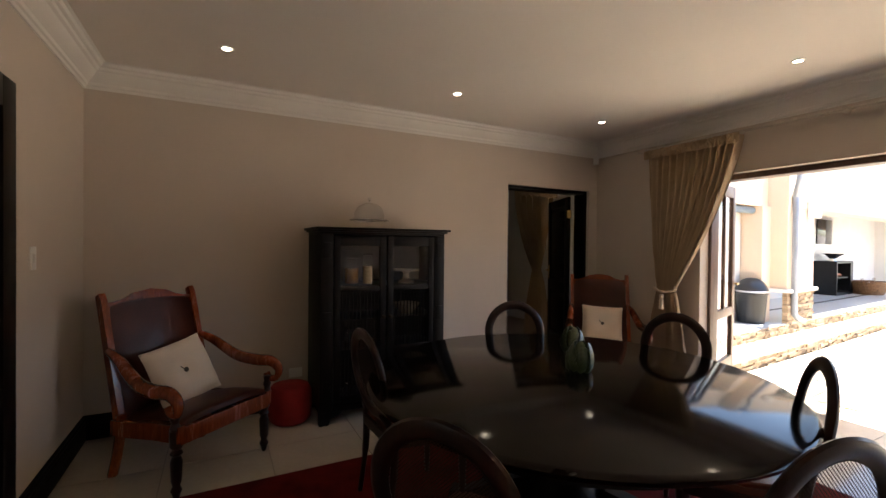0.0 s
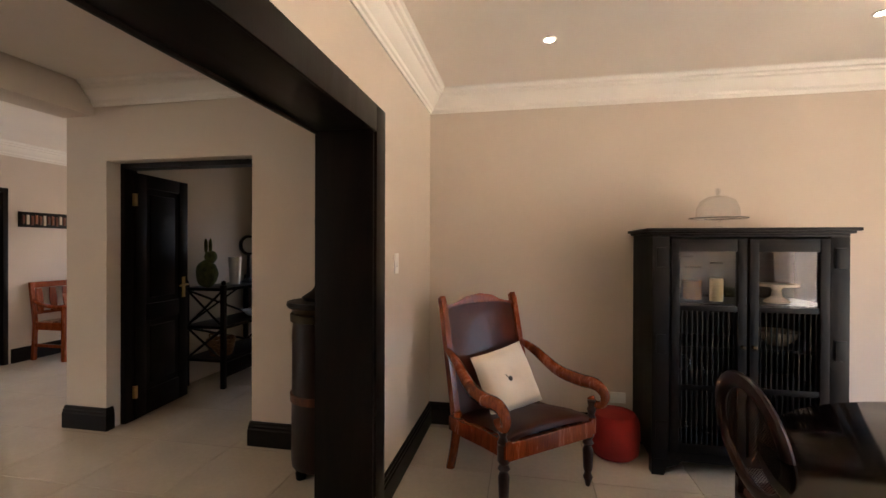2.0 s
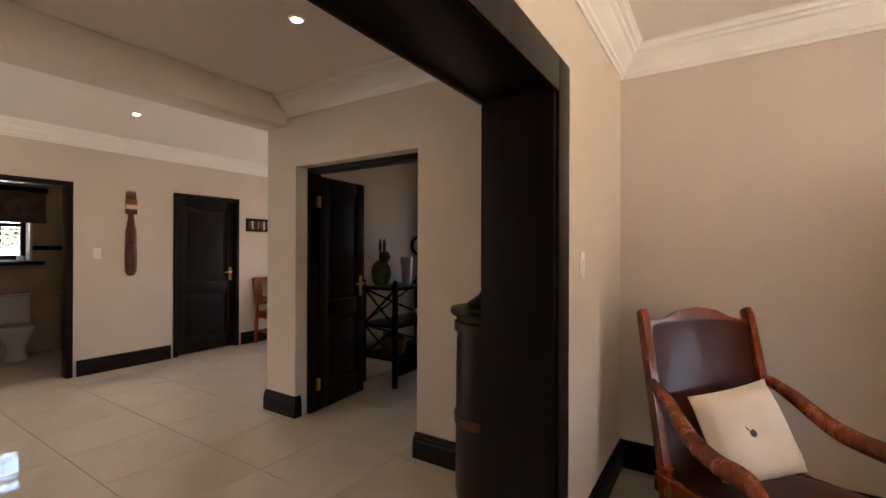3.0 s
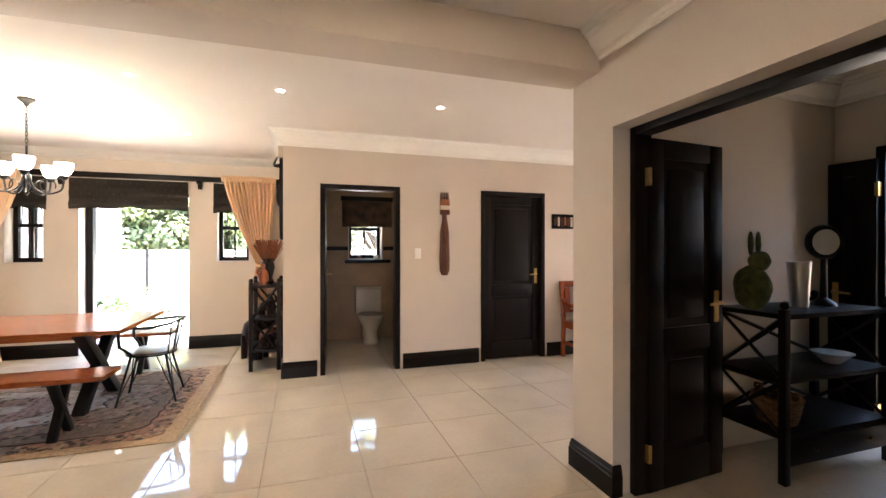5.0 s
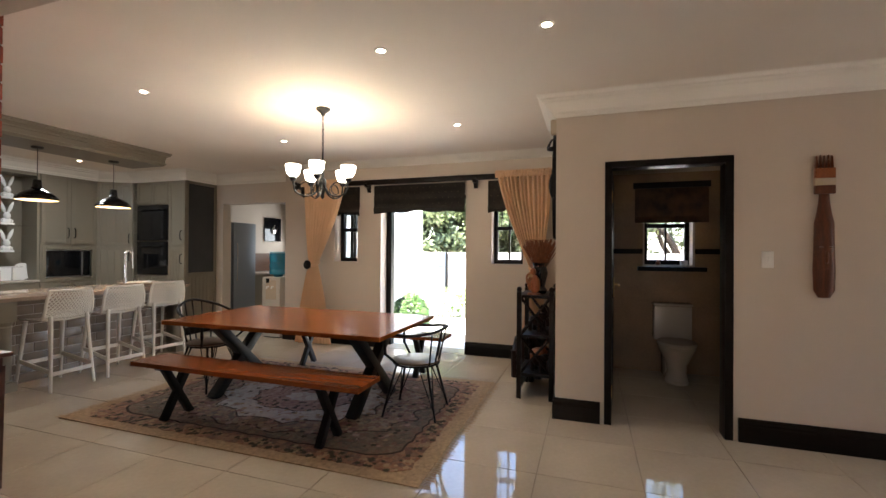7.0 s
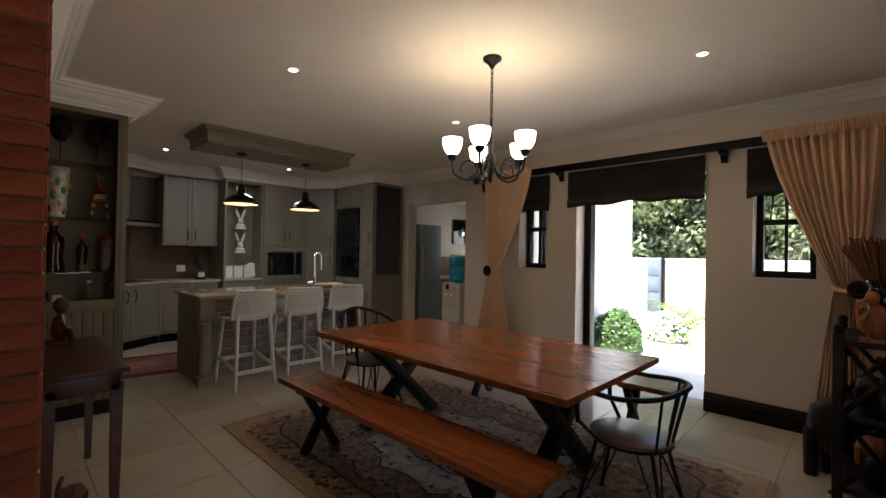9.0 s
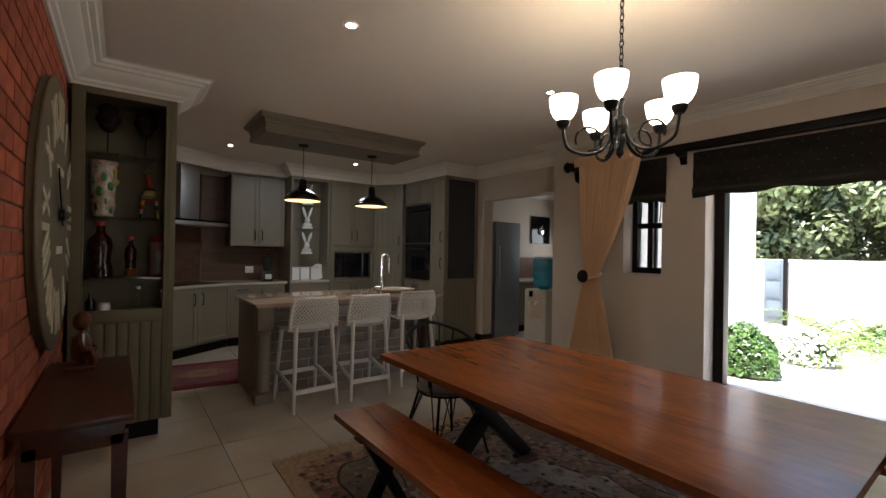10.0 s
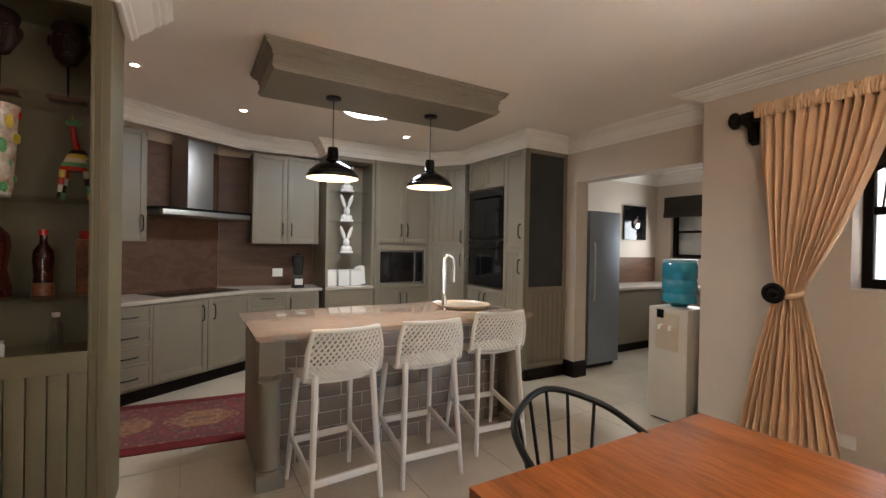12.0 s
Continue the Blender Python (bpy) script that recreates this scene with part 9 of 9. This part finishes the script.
ob = thing("wall_lantern", PF @ Vector((2.95, 0.0, 1.95)), 4.5, "pale square wall lantern on the pier", "wall lamp")
part("body", boxes((-0.09, 0.09, -0.10, 0.05, 0.0, 0.26), bevel=0.01), WHITEWALL, ob)
part("cap", boxes((-0.12, 0.12, -0.13, 0.06, 0.26, 0.30), bevel=0.01), WHITEWALL, ob)
ob = thing("television", PF @ Vector((8.55, 1.70, 1.45)), 4.5, "wall television in a pale surround", "television")
part("surround", boxes((-0.1, 1.25, 0.0, 0.05, -0.05, 0.85), bevel=0.01), STEEL, ob)
part("screen", boxes((0.0, 1.05, -0.03, 0.02, 0.08, 0.78), bevel=0.006), BLACKPL, ob)
ob = thing("braai_stand", PF @ Vector((9.0, 1.45, 0.15)), 4.5, "black metal stand with shelves against the wall", "stand")
for nm, b in (("side", (-0.6, -0.55, -0.25, 0.25, 0, 0.92)), ("side", (0.45, 0.65, -0.25, 0.25, 0, 0.92)), ("top", (-0.55, 0.45, -0.25, 0.25, 0.86, 0.92)), ("base", (-0.55, 0.45, -0.25, 0.25, 0, 0.08)),
              ("back", (-0.55, 0.45, 0.2, 0.25, 0.08, 0.86)), ("shelf", (-0.55, 0.45, -0.2, 0.2, 0.45, 0.48))):
    part(nm, boxes(b), BLACK, ob)
solo("firewood", tube(bmesh.new(), [(-0.3, 0, 0.05), (0.3, 0, 0.05)], 0.05, 8), CARVED, "log on the stand's shelf", "firewood", PF @ Vector((8.95, 1.4, 0.63)))
solo("steel_bowl", lathe(bmesh.new(), [(0, 0), (0.08, 0), (0.06, 0.06), (0.15, 0.14), (0.26, 0.2), (0.25, 0.205), (0.12, 0.13), (0, 0.1)], 26), CHROME, "polished steel footed bowl on the stand", "bowl", PF @ Vector((8.95, 1.45, 1.07)))
basket(PF @ Vector((9.9, 0.95, 0.15)), 0.42, 0.34, "large pale wicker basket on the verandah")
# lounge furniture glimpsed through the opening
AMBERW = material("amber painted wall", (0.55, 0.30, 0.10), 0.8, vary=0.1)
patio("lounge_back", boxes((-1.29, 2.09, 4.985, 4.999, 0.15, 2.7)), AMBERW, "amber painted lounge wall", "wall")
ob = thing("patchwork_picture", PF @ Vector((0.55, 4.97, 1.75)), 4.5, "framed patchwork picture in red and amber", "picture")
part("frame", boxes((-0.42, 0.42, -0.03, 0.0, -0.55, 0.55), bevel=0.006), BRASS, ob)
k = 0
for i in range(3):
    for j in range(4):
        part("patch", boxes((-0.36 + 0.24 * i, -0.13 + 0.24 * i, -0.036, -0.03, -0.5 + 0.25 * j, -0.26 + 0.25 * j)), (VRED, CARVED2, VYEL, CREAM, CARVED)[(i * 2 + j * 3) % 5], ob)
ob = thing("lounge_chair", PF @ Vector((0.95, 2.6, 0.15)), 30, "patterned upholstered lounge chair", "armchair")
part("seat", boxes((-0.35, 0.35, -0.35, 0.35, 0.15, 0.45), bevel=0.05), FLORAL, ob)
part("backrest", boxes((-0.35, 0.35, 0.22, 0.38, 0.40, 0.95), bevel=0.06), CARVED, ob)
for s in (-1, 1):
    part("armrest", boxes((0.33 * s - 0.06, 0.33 * s + 0.06, -0.35, 0.3, 0.3, 0.62), bevel=0.04), CARVED, ob)
    for y in (-0.3, 0.3):
        part("leg", boxes((0.3 * s - 0.03, 0.3 * s + 0.03, y - 0.03, y + 0.03, 0, 0.16)), CARVED2, ob)

# folding glazed door leaf of the dining room, standing open outwards
DOORB = wood("brown varnished door timber", (0.16, 0.085, 0.055), (0.07, 0.035, 0.022), 0.35, "z", 1.5)
fd = tagged(new("door_patio"), "brown timber glazed folding door leaf standing open", "door", "", "structure")
fd.matrix_basis = pose(5.03, 3.285, 0.02, 0, 0, 16)
part("leaf", boxes((0.0, 0.09, 0, 0.045, 0, 2.05), (0.63, 0.72, 0, 0.045, 0, 2.05), (0.09, 0.63, 0, 0.045, 0, 0.22), (0.09, 0.63, 0, 0.045, 0.66, 0.75), (0.09, 0.63, 0, 0.045, 1.93, 2.05), (0.34, 0.38, 0.005, 0.04, 0.75, 1.93), bevel=0.004), DOORB, fd)
for b in ((0.09, 0.63, 0.22, 0.66), (0.09, 0.34, 0.75, 1.93), (0.38, 0.63, 0.75, 1.93)):
    p = part("pane", boxes((b[0], b[1], 0.02, 0.025, b[2], b[3])), GLASS, fd)
    p.visible_shadow = False
part("handle", tube(bmesh.new(), [(0.68, 0.0, 1.0), (0.68, -0.05, 1.0), (0.58, -0.05, 1.0)], 0.009, 7), BRASS, fd)
fr = tagged(new("door_frame_patio"), "brown timber frame of the patio opening", "door frame", "", "structure")
part("jamb", boxes((4.93, 5.05, 3.27, 3.31, 0, 2.09), bevel=0.004), DOORB, fr)
part("head", boxes((4.90, 5.05, -1.4, 3.27, 2.04, 2.10), bevel=0.004), DOORB, fr)

# ---- floor tiles ----
PITCH = 0.61
tile_mesh = mesh_of("tile", boxes((-PITCH / 2 + 0.002, PITCH / 2 - 0.002, -PITCH / 2 + 0.002, PITCH / 2 - 0.002, -0.009, 0.0), bevel=0.0015), TILE, 0)


def tiled(x0, x1, y0, y1, ox=-4.52, oy=2.69):
    """Whole tile centres of the grid that lie inside a rectangle."""
    out = []
    for i in range(math.floor((x0 - ox) / PITCH) - 1, math.ceil((x1 - ox) / PITCH) + 2):
        for j in range(math.floor((y0 - oy) / PITCH) - 1, math.ceil((y1 - oy) / PITCH) + 2):
            cx, cy = ox + (i + 0.5) * PITCH, oy + (j + 0.5) * PITCH
            if x0 < cx < x1 and y0 < cy < y1:
                out.append((cx, cy))
    return out


living = tiled(-7.66, -0.3, -2.6, 3.97) + tiled(-0.3, 2.6, 2.6, 4.6)
rest = bmesh.new()
for cx, cy in living[:300]:
    o = new("tile", tile_mesh)
    o.location, o.parent = (cx, cy, 0), floor
spare = set(living[300:]) | set(tiled(-0.3, 5.1, -1.6, 4.6)) | set(tiled(-7.8, -2.6, -6.2, -2.6)) | set(tiled(-10.7, -7.66, -4.85, -1.4)) | set(tiled(-7.66, -0.45, 3.97, 7.3)) | set(tiled(2.2, 6.2, 4.6, 8.0))
for cx, cy in sorted(spare - set(living[:300])):
    box(rest, cx - PITCH / 2 + 0.002, cx + PITCH / 2 - 0.002, cy - PITCH / 2 + 0.002, cy + PITCH / 2 - 0.002, -0.009, 0.0)
o = part("tile", rest, TILE, floor, smooth=0)
tagged(o, kind="stuff")
